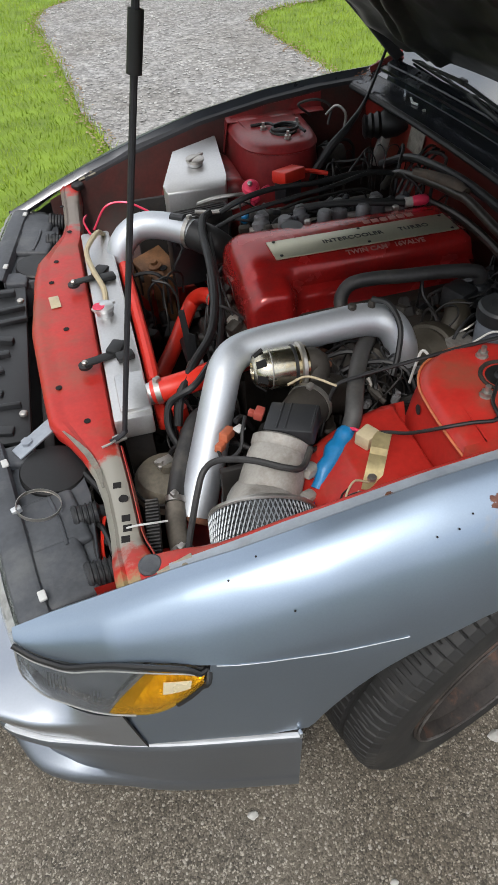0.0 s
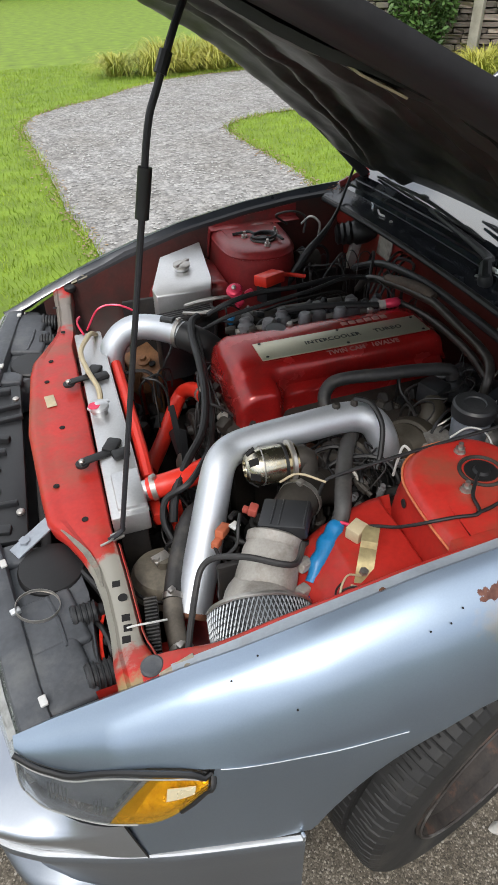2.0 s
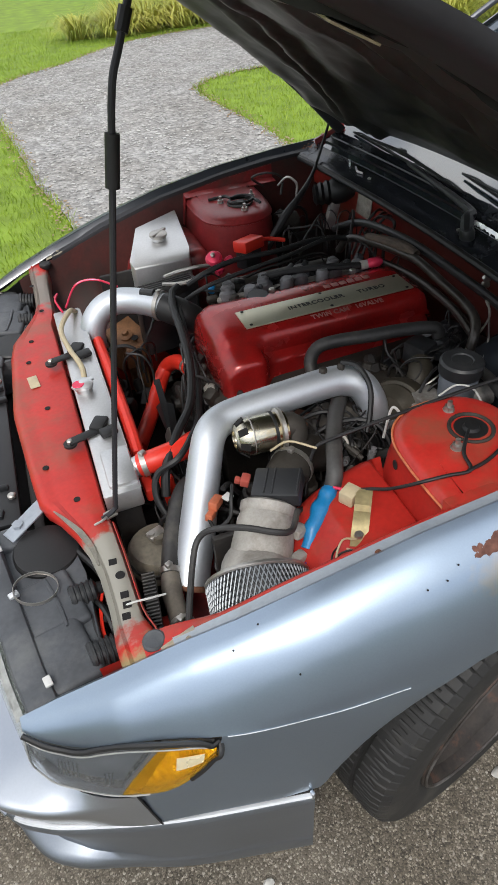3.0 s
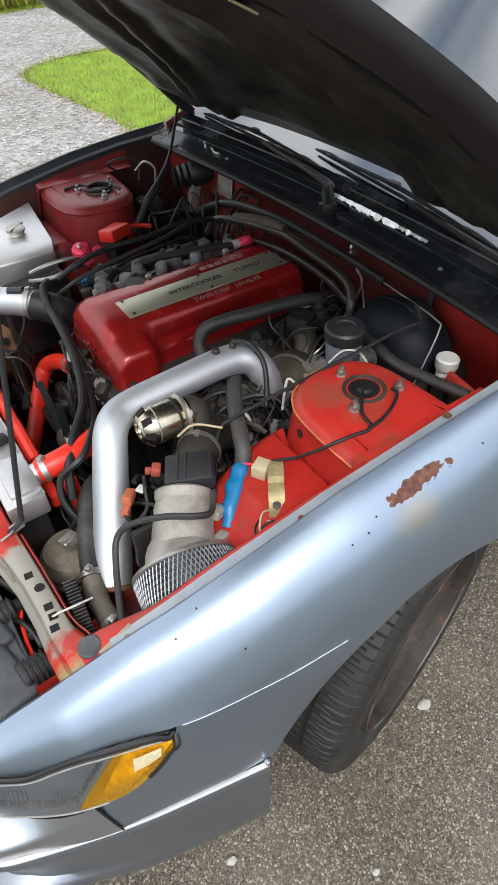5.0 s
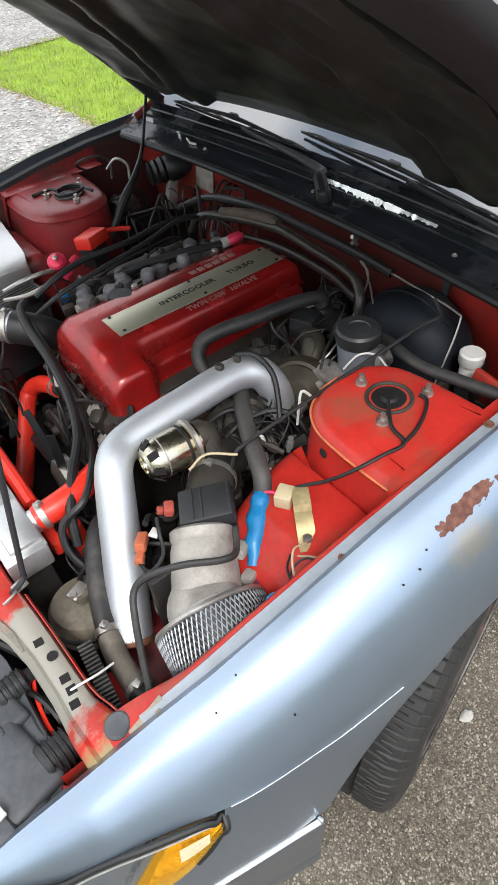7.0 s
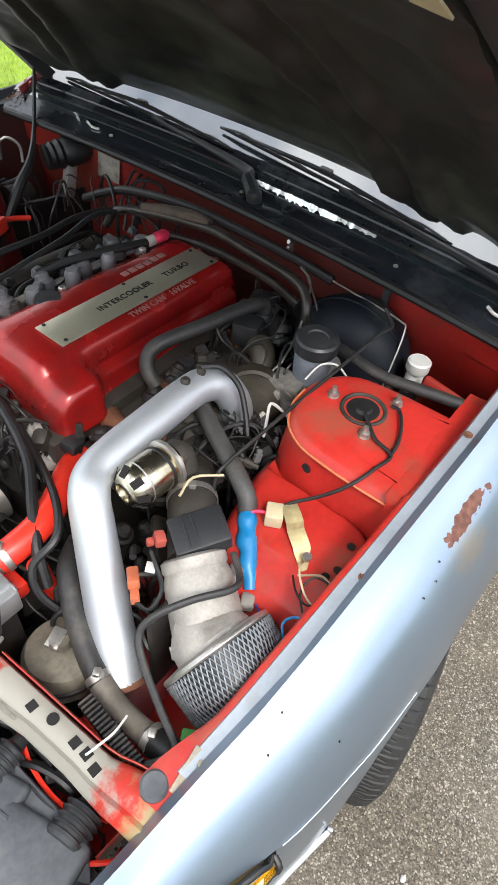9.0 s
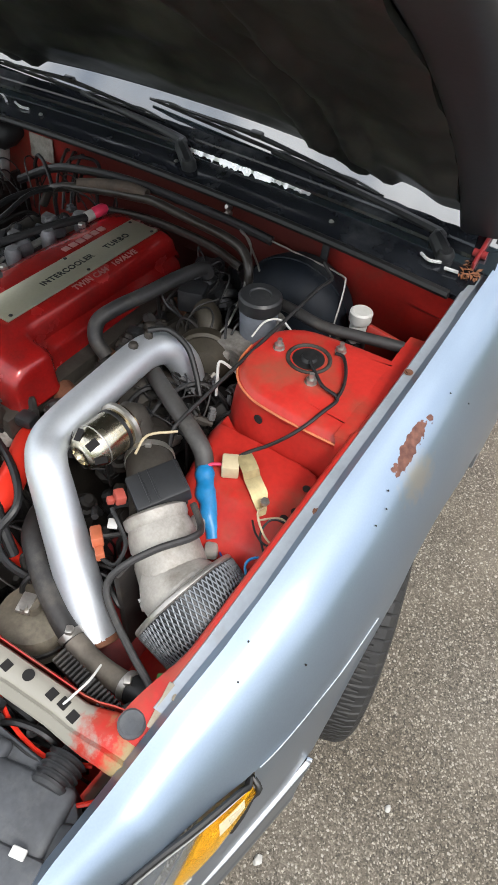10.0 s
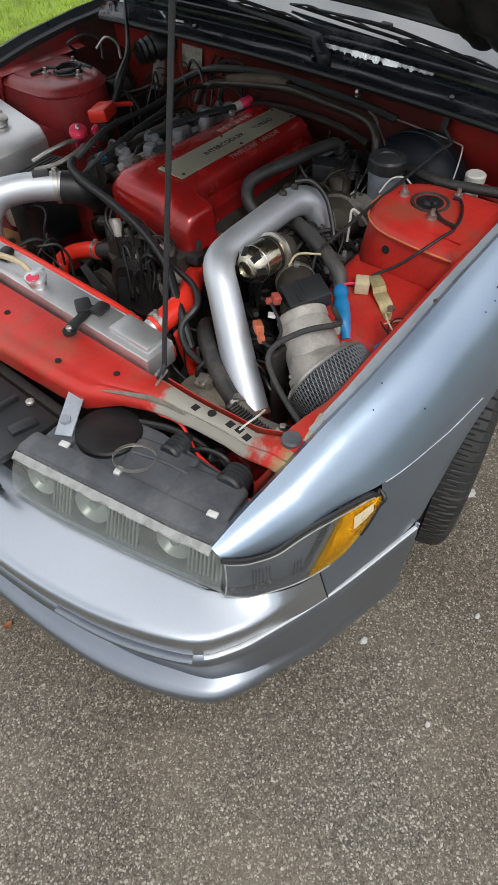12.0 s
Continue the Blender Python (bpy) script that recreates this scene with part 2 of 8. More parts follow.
def lathe(profile, at, axis, n=24, cap=True):
    """A turned body: profile of (radius, height along axis)."""
    a = Vector(axis).normalized()
    u = a.orthogonal().normalized()
    w = a.cross(u)
    V, F = [], []
    for r, h in profile:
        for j in range(n):
            t = 2 * math.pi * j / n
            V.append(Vector(at) + a * h + (u * math.cos(t) + w * math.sin(t)) * r)
    for i in range(len(profile) - 1):
        for j in range(n):
            F.append((i * n + j, i * n + (j + 1) % n, (i + 1) * n + (j + 1) % n, (i + 1) * n + j))
    if cap:
        F.append(tuple(range(n))[::-1])
        F.append(tuple(range((len(profile) - 1) * n, len(profile) * n)))
    return V, F


def box(size, at, turn=(0, 0, 0), bevel=0.003, seg=2):
    """A bevelled block of that size, its middle at at, turned by Euler degrees."""
    bm = bmesh.new()
    bmesh.ops.create_cube(bm, size=1)
    bmesh.ops.scale(bm, vec=size, verts=bm.verts)
    if bevel:
        bmesh.ops.bevel(bm, geom=bm.edges[:], offset=min(bevel, min(size) * 0.45), segments=seg, affect="EDGES", profile=0.5)
    m = pose(*at, *turn)
    V = [m @ v.co for v in bm.verts]
    bm.verts.index_update()
    F = [tuple(v.index for v in f.verts) for f in bm.faces]
    bm.free()
    return V, F


def grid(rows, close=False):
    """A sheet through rows of equally many points."""
    n = len(rows[0])
    V = [Vector(p) for row in rows for p in row]
    F = []
    for i in range(len(rows) - 1):
        for j in range(n - (0 if close else 1)):
            F.append((i * n + j, i * n + (j + 1) % n, (i + 1) * n + (j + 1) % n, (i + 1) * n + j))
    return V, F


def thick(geom, d):
    """Gives a sheet thickness d, away from its normals."""
    bm = bmesh.new()
    vs = [bm.verts.new(v) for v in geom[0]]
    for f in geom[1]:
        bm.faces.new([vs[i] for i in f])
    bmesh.ops.recalc_face_normals(bm, faces=bm.faces)
    bm.normal_update()
    bmesh.ops.solidify(bm, geom=bm.faces[:], thickness=d)
    bm.verts.index_update()
    out = [v.co.copy() for v in bm.verts], [tuple(v.index for v in f.verts) for f in bm.faces]
    bm.free()
    return out


def prism(poly, z0, z1, bevel=0.0, seg=2):
    """An upright prism over a polygon of (x, y), or of (x, y, z) tops."""
    bm = bmesh.new()
    bot = [bm.verts.new((p[0], p[1], z0)) for p in poly]
    top = [bm.verts.new((p[0], p[1], p[2] if len(p) > 2 else z1)) for p in poly]
    n = len(poly)
    bm.faces.new(bot[::-1])
    bm.faces.new(top)
    for i in range(n):
        bm.faces.new((bot[i], bot[(i + 1) % n], top[(i + 1) % n], top[i]))
    if bevel:
        bmesh.ops.bevel(bm, geom=bm.edges[:], offset=bevel, segments=seg, affect="EDGES", profile=0.5)
    bm.verts.index_update()
    out = [v.co.copy() for v in bm.verts], [tuple(v.index for v in f.verts) for f in bm.faces]
    bm.free()
    return out


def lerp(table, x):
    """Reads a table of (x, value, ...) at x, on straight lines between its rows."""
    if x <= table[0][0]:
        return table[0][1:]
    for a, b in zip(table, table[1:]):
        if x <= b[0]:
            t = (x - a[0]) / (b[0] - a[0])
            return tuple(p + (q - p) * t for p, q in zip(a[1:], b[1:]))
    return table[-1][1:]


def mirror(geom):
    return [Vector((v[0], -v[1], v[2])) for v in geom[0]], [f[::-1] for f in geom[1]]


# ---- ground ----
def sheet(name, poly, z, mat, label, category, res=0):
    bm = bmesh.new()
    bm.faces.new([bm.verts.new((x, y, z)) for x, y in poly])
    bmesh.ops.triangulate(bm, faces=bm.faces[:])
    bm.verts.index_update()
    g = [v.co.copy() for v in bm.verts], [tuple(v.index for v in f.verts) for f in bm.faces]
    bm.free()
    return tagged(obj(name, g, mat, smooth=0), label, category, kind="structure")


def ground_material(name, tones, scale, bump, dist, patch, rough=0.9, spots=None, dust=None):
    """Loose stone or chippings: cells of several tones, with wide patches and relief."""
    m = bpy.data.materials.new(name)
    m.use_nodes = True
    n, l = m.node_tree.nodes, m.node_tree.links
    p = n["Principled BSDF"]
    tc = n.new("ShaderNodeTexCoord")
    warp = n.new("ShaderNodeTexNoise")
    warp.inputs["Scale"].default_value, warp.inputs["Detail"].default_value = scale * 0.8, 2.0
    wadd = n.new("ShaderNodeMix")
    wadd.data_type, wadd.blend_type = "RGBA", "LINEAR_LIGHT"
    wadd.inputs[0].default_value = 0.35 / scale
    vor = n.new("ShaderNodeTexVoronoi")
    vor.inputs["Scale"].default_value, vor.inputs["Randomness"].default_value = scale, 1.0
    big = n.new("ShaderNodeTexNoise")
    big.inputs["Scale"].default_value, big.inputs["Detail"].default_value = 1.6, 6.0
    sep = n.new("ShaderNodeSeparateColor")
    ramp = n.new("ShaderNodeValToRGB")
    e = ramp.color_ramp.elements
    e[0].position, e[0].color = 0.0, (*tones[0], 1)
    e[1].position, e[1].color = 1.0, (*tones[-1], 1)
    for i, c in enumerate(tones[1:-1]):
        q = e.new(spots[i] if spots else (i + 1) / (len(tones) - 1))
        q.color = (*c, 1)
    mul = n.new("ShaderNodeMix")
    mul.data_type, mul.blend_type = "RGBA", "MULTIPLY"
    mul.inputs[0].default_value = 1.0
    pr = n.new("ShaderNodeValToRGB")
    pr.color_ramp.elements[0].position, pr.color_ramp.elements[1].position = 0.35, 0.7
    pr.color_ramp.elements[0].color, pr.color_ramp.elements[1].color = (*patch, 1), (1, 1, 1, 1)
    gap = n.new("ShaderNodeMapRange")
    gap.inputs["From Min"].default_value, gap.inputs["From Max"].default_value = 0.0, 0.75
    gap.inputs["To Min"].default_value, gap.inputs["To Max"].default_value = 1.0, 0.78
    gm = n.new("ShaderNodeMix")
    gm.data_type, gm.blend_type = "RGBA", "MULTIPLY"
    gm.inputs[0].default_value = 1.0
    b = n.new("ShaderNodeBump")
    b.inputs["Strength"].default_value, b.inputs["Distance"].default_value, b.invert = bump, dist, True
    l.new(tc.outputs["Object"], warp.inputs["Vector"])
    l.new(tc.outputs["Object"], wadd.inputs[6])
    l.new(warp.outputs["Color"], wadd.inputs[7])
    l.new(wadd.outputs[2], vor.inputs["Vector"])
    l.new(tc.outputs["Object"], big.inputs["Vector"])
    l.new(vor.outputs["Color"], sep.inputs["Color"])
    l.new(sep.outputs[0], ramp.inputs["Fac"])
    l.new(ramp.outputs["Color"], gm.inputs[6])
    l.new(vor.outputs["Distance"], gap.inputs["Value"])
    l.new(gap.outputs[0], gm.inputs[7])
    l.new(gm.outputs[2], mul.inputs[6])
    grain, gmr, gmul = n.new("ShaderNodeTexNoise"), n.new("ShaderNodeMapRange"), n.new("ShaderNodeMix")
    grain.inputs["Scale"].default_value, grain.inputs["Detail"].default_value, grain.inputs["Roughness"].default_value = scale * 0.22, 9.0, 0.75
    gmr.inputs["From Min"].default_value, gmr.inputs["From Max"].default_value = 0.30, 0.70
    gmr.inputs["To Min"].default_value, gmr.inputs["To Max"].default_value = 0.55, 1.35
    gmr.clamp = True
    gmul.data_type, gmul.blend_type = "RGBA", "MULTIPLY"
    gmul.inputs[0].default_value = 1.0
    l.new(tc.outputs["Object"], grain.inputs["Vector"])
    l.new(grain.outputs["Fac"], gmr.inputs["Value"])
    l.new(gmr.outputs[0], gmul.inputs[7])
    l.new(big.outputs["Fac"], pr.inputs["Fac"])
    l.new(pr.outputs["Color"], mul.inputs[7])
    l.new(mul.outputs[2], gmul.inputs[6])
    out = gmul.outputs[2]
    if dust:
        dn, dr, dm = n.new("ShaderNodeTexNoise"), n.new("ShaderNodeMapRange"), n.new("ShaderNodeMix")
        dn.inputs["Scale"].default_value, dn.inputs["Detail"].default_value, dn.inputs["Roughness"].default_value = 2.7, 8.0, 0.62
        dr.inputs["From Min"].default_value, dr.inputs["From Max"].default_value, dr.inputs["To Max"].default_value = 0.46, 0.72, 0.42
        dm.data_type = "RGBA"
        dm.inputs[7].default_value = (*dust, 1)
        l.new(tc.outputs["Object"], dn.inputs["Vector"])
        l.new(dn.outputs["Fac"], dr.inputs["Value"])
        l.new(dr.outputs[0], dm.inputs[0])
        l.new(out, dm.inputs[6])
        out = dm.outputs[2]
    l.new(out, p.inputs["Base Color"])
    l.new(vor.outputs["Distance"], b.inputs["Height"])
    l.new(b.outputs["Normal"], p.inputs["Normal"])
    p.inputs["Roughness"].default_value = rough
    return m


ASPHALT = ground_material("worn_chipped_asphalt", [(0.062, 0.055, 0.045), (0.125, 0.111, 0.090), (0.170, 0.152, 0.124), (0.255, 0.230, 0.192), (0.48, 0.45, 0.39)], 330, 0.45, 0.0020, (0.74, 0.70, 0.64), spots=(0.25, 0.62, 0.86), dust=(0.215, 0.183, 0.140))
GRAVEL = ground_material("grey_gravel", [(0.24, 0.234, 0.225), (0.34, 0.334, 0.325), (0.41, 0.403, 0.392), (0.50, 0.492, 0.478)], 38, 1.0, 0.012, (0.78, 0.76, 0.73))
SOIL = material("lawn_soil", (0.165, 0.25, 0.020), 0.9, var=0.45, scale=5, fine=90, bump=0.5)

sheet("ground", [(-400, -400), (400, -400), (400, 400), (-400, 400)], -0.012, SOIL, "mown green lawn reaching to the horizon", "lawn")
sheet("road", [(-9, -14), (14, -14), (14, 1.0), (3.5, 1.02), (1.9, 1.16), (0.5, 1.1), (-0.8, 1.14), (-2.2, 1.06), (-9, 1.0)], 0.0, ASPHALT, "worn grey-brown chipped asphalt driveway", "driveway")
PATHPOLY = [(-0.35, 1.0), (-0.34, 2.1), (-0.37, 2.73), (-0.41, 2.97), (-0.48, 3.42), (-0.51, 4.01), (-0.58, 4.94), (-0.66, 5.7), (-0.69, 6.1), (-0.66, 6.4), (-0.56, 6.75), (-0.25, 7.12), (0.25, 7.47),
            (0.68, 7.96), (1.23, 8.42), (1.92, 8.64), (2.9, 8.75), (3.6, 8.3), (3.8, 6.4), (3.0, 5.85), (2.02, 5.8), (1.76, 5.77), (1.45, 5.6), (1.3, 5.42), (1.23, 5.15), (1.24, 4.9), (1.29, 4.28), (1.34, 3.74), (1.33, 3.3), (1.31, 3.08), (1.5, 2.6), (2.0, 2.2), (3.0, 2.05), (3.2, 1.0)]
sheet("path", PATHPOLY, -0.004, GRAVEL, "pale grey gravel path curving between lawns", "gravel path")

# ---- car body ----
car = thing("car", (0, 0, 0), "silver-blue coupe, hood propped open over a red bay", "car")
EDGE = [(-0.755, 0.640, 0.586), (-0.70, 0.645, 0.606), (-0.63, 0.655, 0.632), (-0.56, 0.666, 0.655), (-0.45, 0.678, 0.690), (-0.38, 0.683, 0.712), (-0.2, 0.694, 0.757), (0.0, 0.702, 0.788), (0.15, 0.704, 0.803), (0.35, 0.702, 0.812), (0.62, 0.705, 0.825)]
# half width and height of the body's outer section at some stations, from the hood gap down
SECT = [
    (-0.755, 0.640, 0.586, 0.648, 0.583, 0.655, 0.579, 0.660, 0.574, 0.665, 0.56, 0.667, 0.54, 0.67, 0.50),
    (-0.70, 0.645, 0.606, 0.662, 0.602, 0.678, 0.592, 0.690, 0.577, 0.695, 0.56, 0.699, 0.54, 0.705, 0.50),
    (-0.63, 0.655, 0.632, 0.684, 0.627, 0.709, 0.609, 0.728, 0.582, 0.737, 0.56, 0.750, 0.52, 0.764, 0.38),
    (-0.525, 0.668, 0.668, 0.702, 0.660, 0.737, 0.628, 0.764, 0.588, 0.770, 0.577, 0.777, 0.52, 0.787, 0.36),
    (-0.45, 0.678, 0.690, 0.712, 0.683, 0.747, 0.652, 0.776, 0.606, 0.784, 0.583, 0.791, 0.52, 0.803, 0.36),
    (-0.35, 0.686, 0.719, 0.720, 0.712, 0.757, 0.683, 0.788, 0.630, 0.799, 0.590, 0.806, 0.54, 0.815, 0.36),
    (-0.2, 0.694, 0.757, 0.725, 0.748, 0.762, 0.719, 0.794, 0.662, 0.810, 0.60, 0.815, 0.56, 0.820, 0.36),
    (0.0, 0.702, 0.788, 0.730, 0.780, 0.767, 0.748, 0.797, 0.690, 0.815, 0.62, 0.818, 0.58, 0.824, 0.36),
    (0.2, 0.704, 0.806, 0.732, 0.798, 0.768, 0.766, 0.797, 0.706, 0.814, 0.63, 0.818, 0.58, 0.824, 0.36),
    (0.62, 0.705, 0.825, 0.735, 0.817, 0.770, 0.784, 0.798, 0.722, 0.815, 0.645, 0.820, 0.58, 0.826, 0.36),
]
ARCH_X, ARCH_Z, ARCH_R = -0.05, 0.262, 0.358


def section(x):
    v = lerp(SECT, x)
    pts = [Vector((x, -v[i], v[i + 1])) for i in range(0, len(v), 2)]
    return smoothed(pts, 4)


def crease(x):
    """Height of the lamp's upper edge, then of the body crease behind it."""
    return lerp([(-0.755, 0.578), (-0.735, 0.570), (-0.715, 0.5645), (-0.69, 0.5655), (-0.66, 0.5735), (-0.63, 0.5825), (-0.60, 0.5875), (-0.555, 0.5895), (-0.525, 0.589), (-0.25, 0.597), (0.1, 0.62), (0.62, 0.655)], x)[0]


def fender_bottom(x):
    """The height at which the fender ends below the crease: the lamp's lower edge, the bumper strip, the wheel arch or the sill."""
    d = x - ARCH_X
    if x < -0.405:
        return 0.386
    if abs(d) < ARCH_R:
        return max(0.386 if x < -0.2 else 0.40, ARCH_Z + math.sqrt(ARCH_R ** 2 - d * d))
    return 0.40


def resample(pts, z0, z1, n):
    """The stretch of a falling line between two heights, as n even steps."""
    cut = []
    for a, b in zip(pts, pts[1:]):
        if a.z <= z0 + 1e-6 and a.z >= z1:
            cut.append(a)
        if a.z > z0 > b.z:
            cut.append(a.lerp(b, (a.z - z0) / (a.z - b.z)))
        if a.z >= z1 > b.z:
            cut.append(a.lerp(b, (a.z - z1) / (a.z - b.z)))
    if pts[-1].z >= z1:
        cut.append(pts[-1])
        if pts[-1].z > z1 + 0.002:
            cut.append(Vector((pts[-1].x, pts[-1].y + 0.25 * max(0.0, 0.36 - z1) ** 1.2, z1)))
    lens = [0]
    for a, b in zip(cut, cut[1:]):
        lens.append(lens[-1] + (b - a).length)
    out = []
    for i in range(n):
        s = lens[-1] * i / (n - 1)
        k = min(max(j for j in range(len(lens)) if lens[j] <= s + 1e-9), len(cut) - 2)
        out.append(cut[k].lerp(cut[k + 1], (s - lens[k]) / max(lens[k + 1] - lens[k], 1e-9)))
    return out


def fender_geom():
    arch = [round(ARCH_X - ARCH_R * math.cos(math.pi * i / 40), 4) for i in range(1, 40)]
    xs = sorted(set([round(-0.755 + 0.0115 * i, 4) for i in range(20)] + [-0.6485, -0.6365, -0.595, -0.583, -0.569, -0.555, -0.545, -0.5365, -0.530, -0.525, -0.520, -0.516, -0.512] + [round(-0.51 + 0.015 * i, 4) for i in range(7)] + [-0.4055, -0.4045] + arch + [0.309, 0.34, 0.4, 0.47, 0.54, 0.60]))
    up, low, lip = [], [], []
    for x in xs:
        s = section(x)
        zc, zb = crease(x), fender_bottom(x)
        e = s[0]
        top = resample(s, 9, max(zc, zb), 18)
        top = [Vector((x, e.y + 0.012, e.z - 0.016)), Vector((x, e.y + 0.002, e.z - 0.004))] + top
        up.append(top)
        if x >= -0.649:
            z0 = lerp([(-0.649, 0.482), (-0.608, 0.483), (-0.583, 0.496), (-0.555, 0.522), (-0.530, 0.557), (-0.520, 0.571), (-0.512, 0.588)], x)[0] if x < -0.512 else zc
            if zb < z0 - 0.004:
                r = resample(s, z0, zb, 9)
            else:
                r = [top[-1]] * 9
            low.append(r)
            q = r[-1]
            lip.append([q, Vector((x, q.y + 0.004, q.z - 0.003)), Vector((x, q.y + 0.024, q.z + 0.004))])
    return merge(grid(up), grid(low), grid(lip))


def paint_with_rust():
    """The silver paint with one rust patch on the crown, its stain below and small chips."""
    m = SILVER.copy()
    m.name = "silver_blue_paint_with_rust"
    n, l = m.node_tree.nodes, m.node_tree.links
    p = n["Principled BSDF"]
    base = p.inputs["Base Color"].links[0].from_socket
    rough = p.inputs["Roughness"].links[0].from_socket
    tc = n.new("ShaderNodeTexCoord")

    def blotch(at, size, sharp, amount, scale):
        mp = n.new("ShaderNodeMapping")
        mp.inputs["Location"].default_value = [-c / s for c, s in zip(at, size)]
        mp.inputs["Scale"].default_value = [1 / s for s in size]
        l.new(tc.outputs["Object"], mp.inputs["Vector"])
        ln = n.new("ShaderNodeVectorMath")
        ln.operation = "LENGTH"
        l.new(mp.outputs["Vector"], ln.inputs[0])
        nz = n.new("ShaderNodeTexNoise")
        nz.inputs["Scale"].default_value, nz.inputs["Detail"].default_value = scale, 4.0
        l.new(tc.outputs["Object"], nz.inputs["Vector"])
        ma = n.new("ShaderNodeMath")
        ma.operation = "MULTIPLY_ADD"
        ma.inputs[1].default_value = amount
        l.new(nz.outputs["Fac"], ma.inputs[0])
        l.new(ln.outputs["Value"], ma.inputs[2])
        mr = n.new("ShaderNodeMapRange")
        mr.inputs["From Min"].default_value, mr.inputs["From Max"].default_value = 1.0 + amount * 0.5 + sharp, 1.0 + amount * 0.5 - sharp
        l.new(ma.outputs[0], mr.inputs["Value"])
        return mr.outputs[0]

    stain = blotch((-0.115, -0.765, 0.722), (0.034, 0.018, 0.026), 0.5, 1.4, 90)
    sm = n.new("ShaderNodeMix")
    sm.data_type = "RGBA"
    sm.inputs[7].default_value = (0.50, 0.38, 0.22, 1)
    sc = n.new("ShaderNodeMath")
    sc.operation = "MULTIPLY"
    sc.inputs[1].default_value = 0.45
    l.new(stain, sc.inputs[0])
    l.new(sc.outputs[0], sm.inputs[0])
    l.new(base, sm.inputs[6])
    rust = blotch((-0.094, -0.741, 0.747), (0.054, 0.0098, 0.05), 0.03, 2.2, 62)
    rm = n.new("ShaderNodeMix")
    rm.data_type = "RGBA"
    rcol = n.new("ShaderNodeTexNoise")
    rcol.inputs["Scale"].default_value, rcol.inputs["Detail"].default_value = 90, 4.0
    rr = n.new("ShaderNodeValToRGB")
    rr.color_ramp.elements[0].position, rr.color_ramp.elements[1].position = 0.35, 0.7
    rr.color_ramp.elements[0].color, rr.color_ramp.elements[1].color = (0.075, 0.028, 0.020, 1), (0.17, 0.072, 0.050, 1)
    l.new(tc.outputs["Object"], rcol.inputs["Vector"])
    l.new(rcol.outputs["Fac"], rr.inputs["Fac"])
    l.new(rr.outputs["Color"], rm.inputs[7])
    l.new(rust, rm.inputs[0])
    l.new(sm.outputs[2], rm.inputs[6])
    l.new(rm.outputs[2], p.inputs["Base Color"])
    ro = n.new("ShaderNodeMix")
    ro.inputs[3].default_value = 0.85
    l.new(rust, ro.inputs[0])
    l.new(rough, ro.inputs[2])
    l.new(ro.outputs[0], p.inputs["Roughness"])
    for key, full in (("Metallic", 0.88), ("Coat Weight", 0.3)):
        inv = n.new("ShaderNodeMapRange")
        inv.inputs["To Min"].default_value, inv.inputs["To Max"].default_value = full, 0.0
        l.new(rust, inv.inputs["Value"])
        l.new(inv.outputs[0], p.inputs[key])
    return m


FG = fender_geom()
fender_l = obj("fender", FG, paint_with_rust(), car, "dented silver-blue front fender with a rust patch", smooth=50)
obj("fender", mirror(FG), SLATE, car, "dark slate-coloured front fender", smooth=50)

# flat gutter flange inside the fender edge
for side, mat in ((-1, FLANGE), (1, HOODEDGE)):
    rows = []
    for i in range(40):
        x = -0.535 + 0.0218 * i
        y, z = lerp(EDGE, x)
        rows.append([Vector((x, side * (y - 0.004), z - 0.010)), Vector((x, side * (y - 0.012), z - 0.016)), Vector((x, side * (y - 0.026), z - 0.018)), Vector((x, side * (y - 0.029), z - 0.024)), Vector((x, side * (y - 0.029), z - 0.05))])
    obj("fender_gutter", grid(rows), mat, car, "flat grey bolt flange along the fender")

# ---- hood, hinged at the rear and propped ----
HINGE = Vector((0.408, 0, 0.796))
OPEN = Matrix.Translation(HINGE) @ Matrix.Rotation(radians(44.3), 4, "Y") @ Matrix.Translation(-HINGE)
HOOD = [(p.x, p.y - 0.001, p.z + 0.052 * (0.35 - p.x) / 1.1 * (1 - (0.35 - p.x) / 1.1)) for p in smoothed([Vector(e) for e in EDGE], 6) if p.x < 0.4]


def hood_skin(drop, inset, nx=34, ny=26, x0=-0.775, x1=0.338):
    rows = []
    for i in range(nx):
        x = x0 + (x1 - x0) * i / (nx - 1)
        y, z = lerp(HOOD, x)
        y -= inset
        if i == 0:
            y -= 0.01
        row = []
        for j in range(ny):
            s = -1 + 2 * j / (ny - 1)
            crown = 0.050 * (1 - abs(s) ** 2.2)
            bow = -0.075 * (1 - s * s) * max(0.0, (-0.45 - x) / 0.325) ** 1.5 if x < -0.45 else 0.0
            row.append(OPEN @ Vector((x + bow, s * y, z + crown - drop)))
        rows.append(row)
    return rows


hood = obj("hood", thick(grid(hood_skin(0.0, 0.0)), 0.004), HOODEDGE, car, "propped-open hood with dark painted edges")


def hood_at(x, y, drop=0.034):
    """A place under the open hood, from its place when shut."""
    w, z = lerp(HOOD, x)
    s = y / w
    return OPEN @ Vector((x, y, z + 0.050 * (1 - min(1, abs(s)) ** 2.2) - drop))


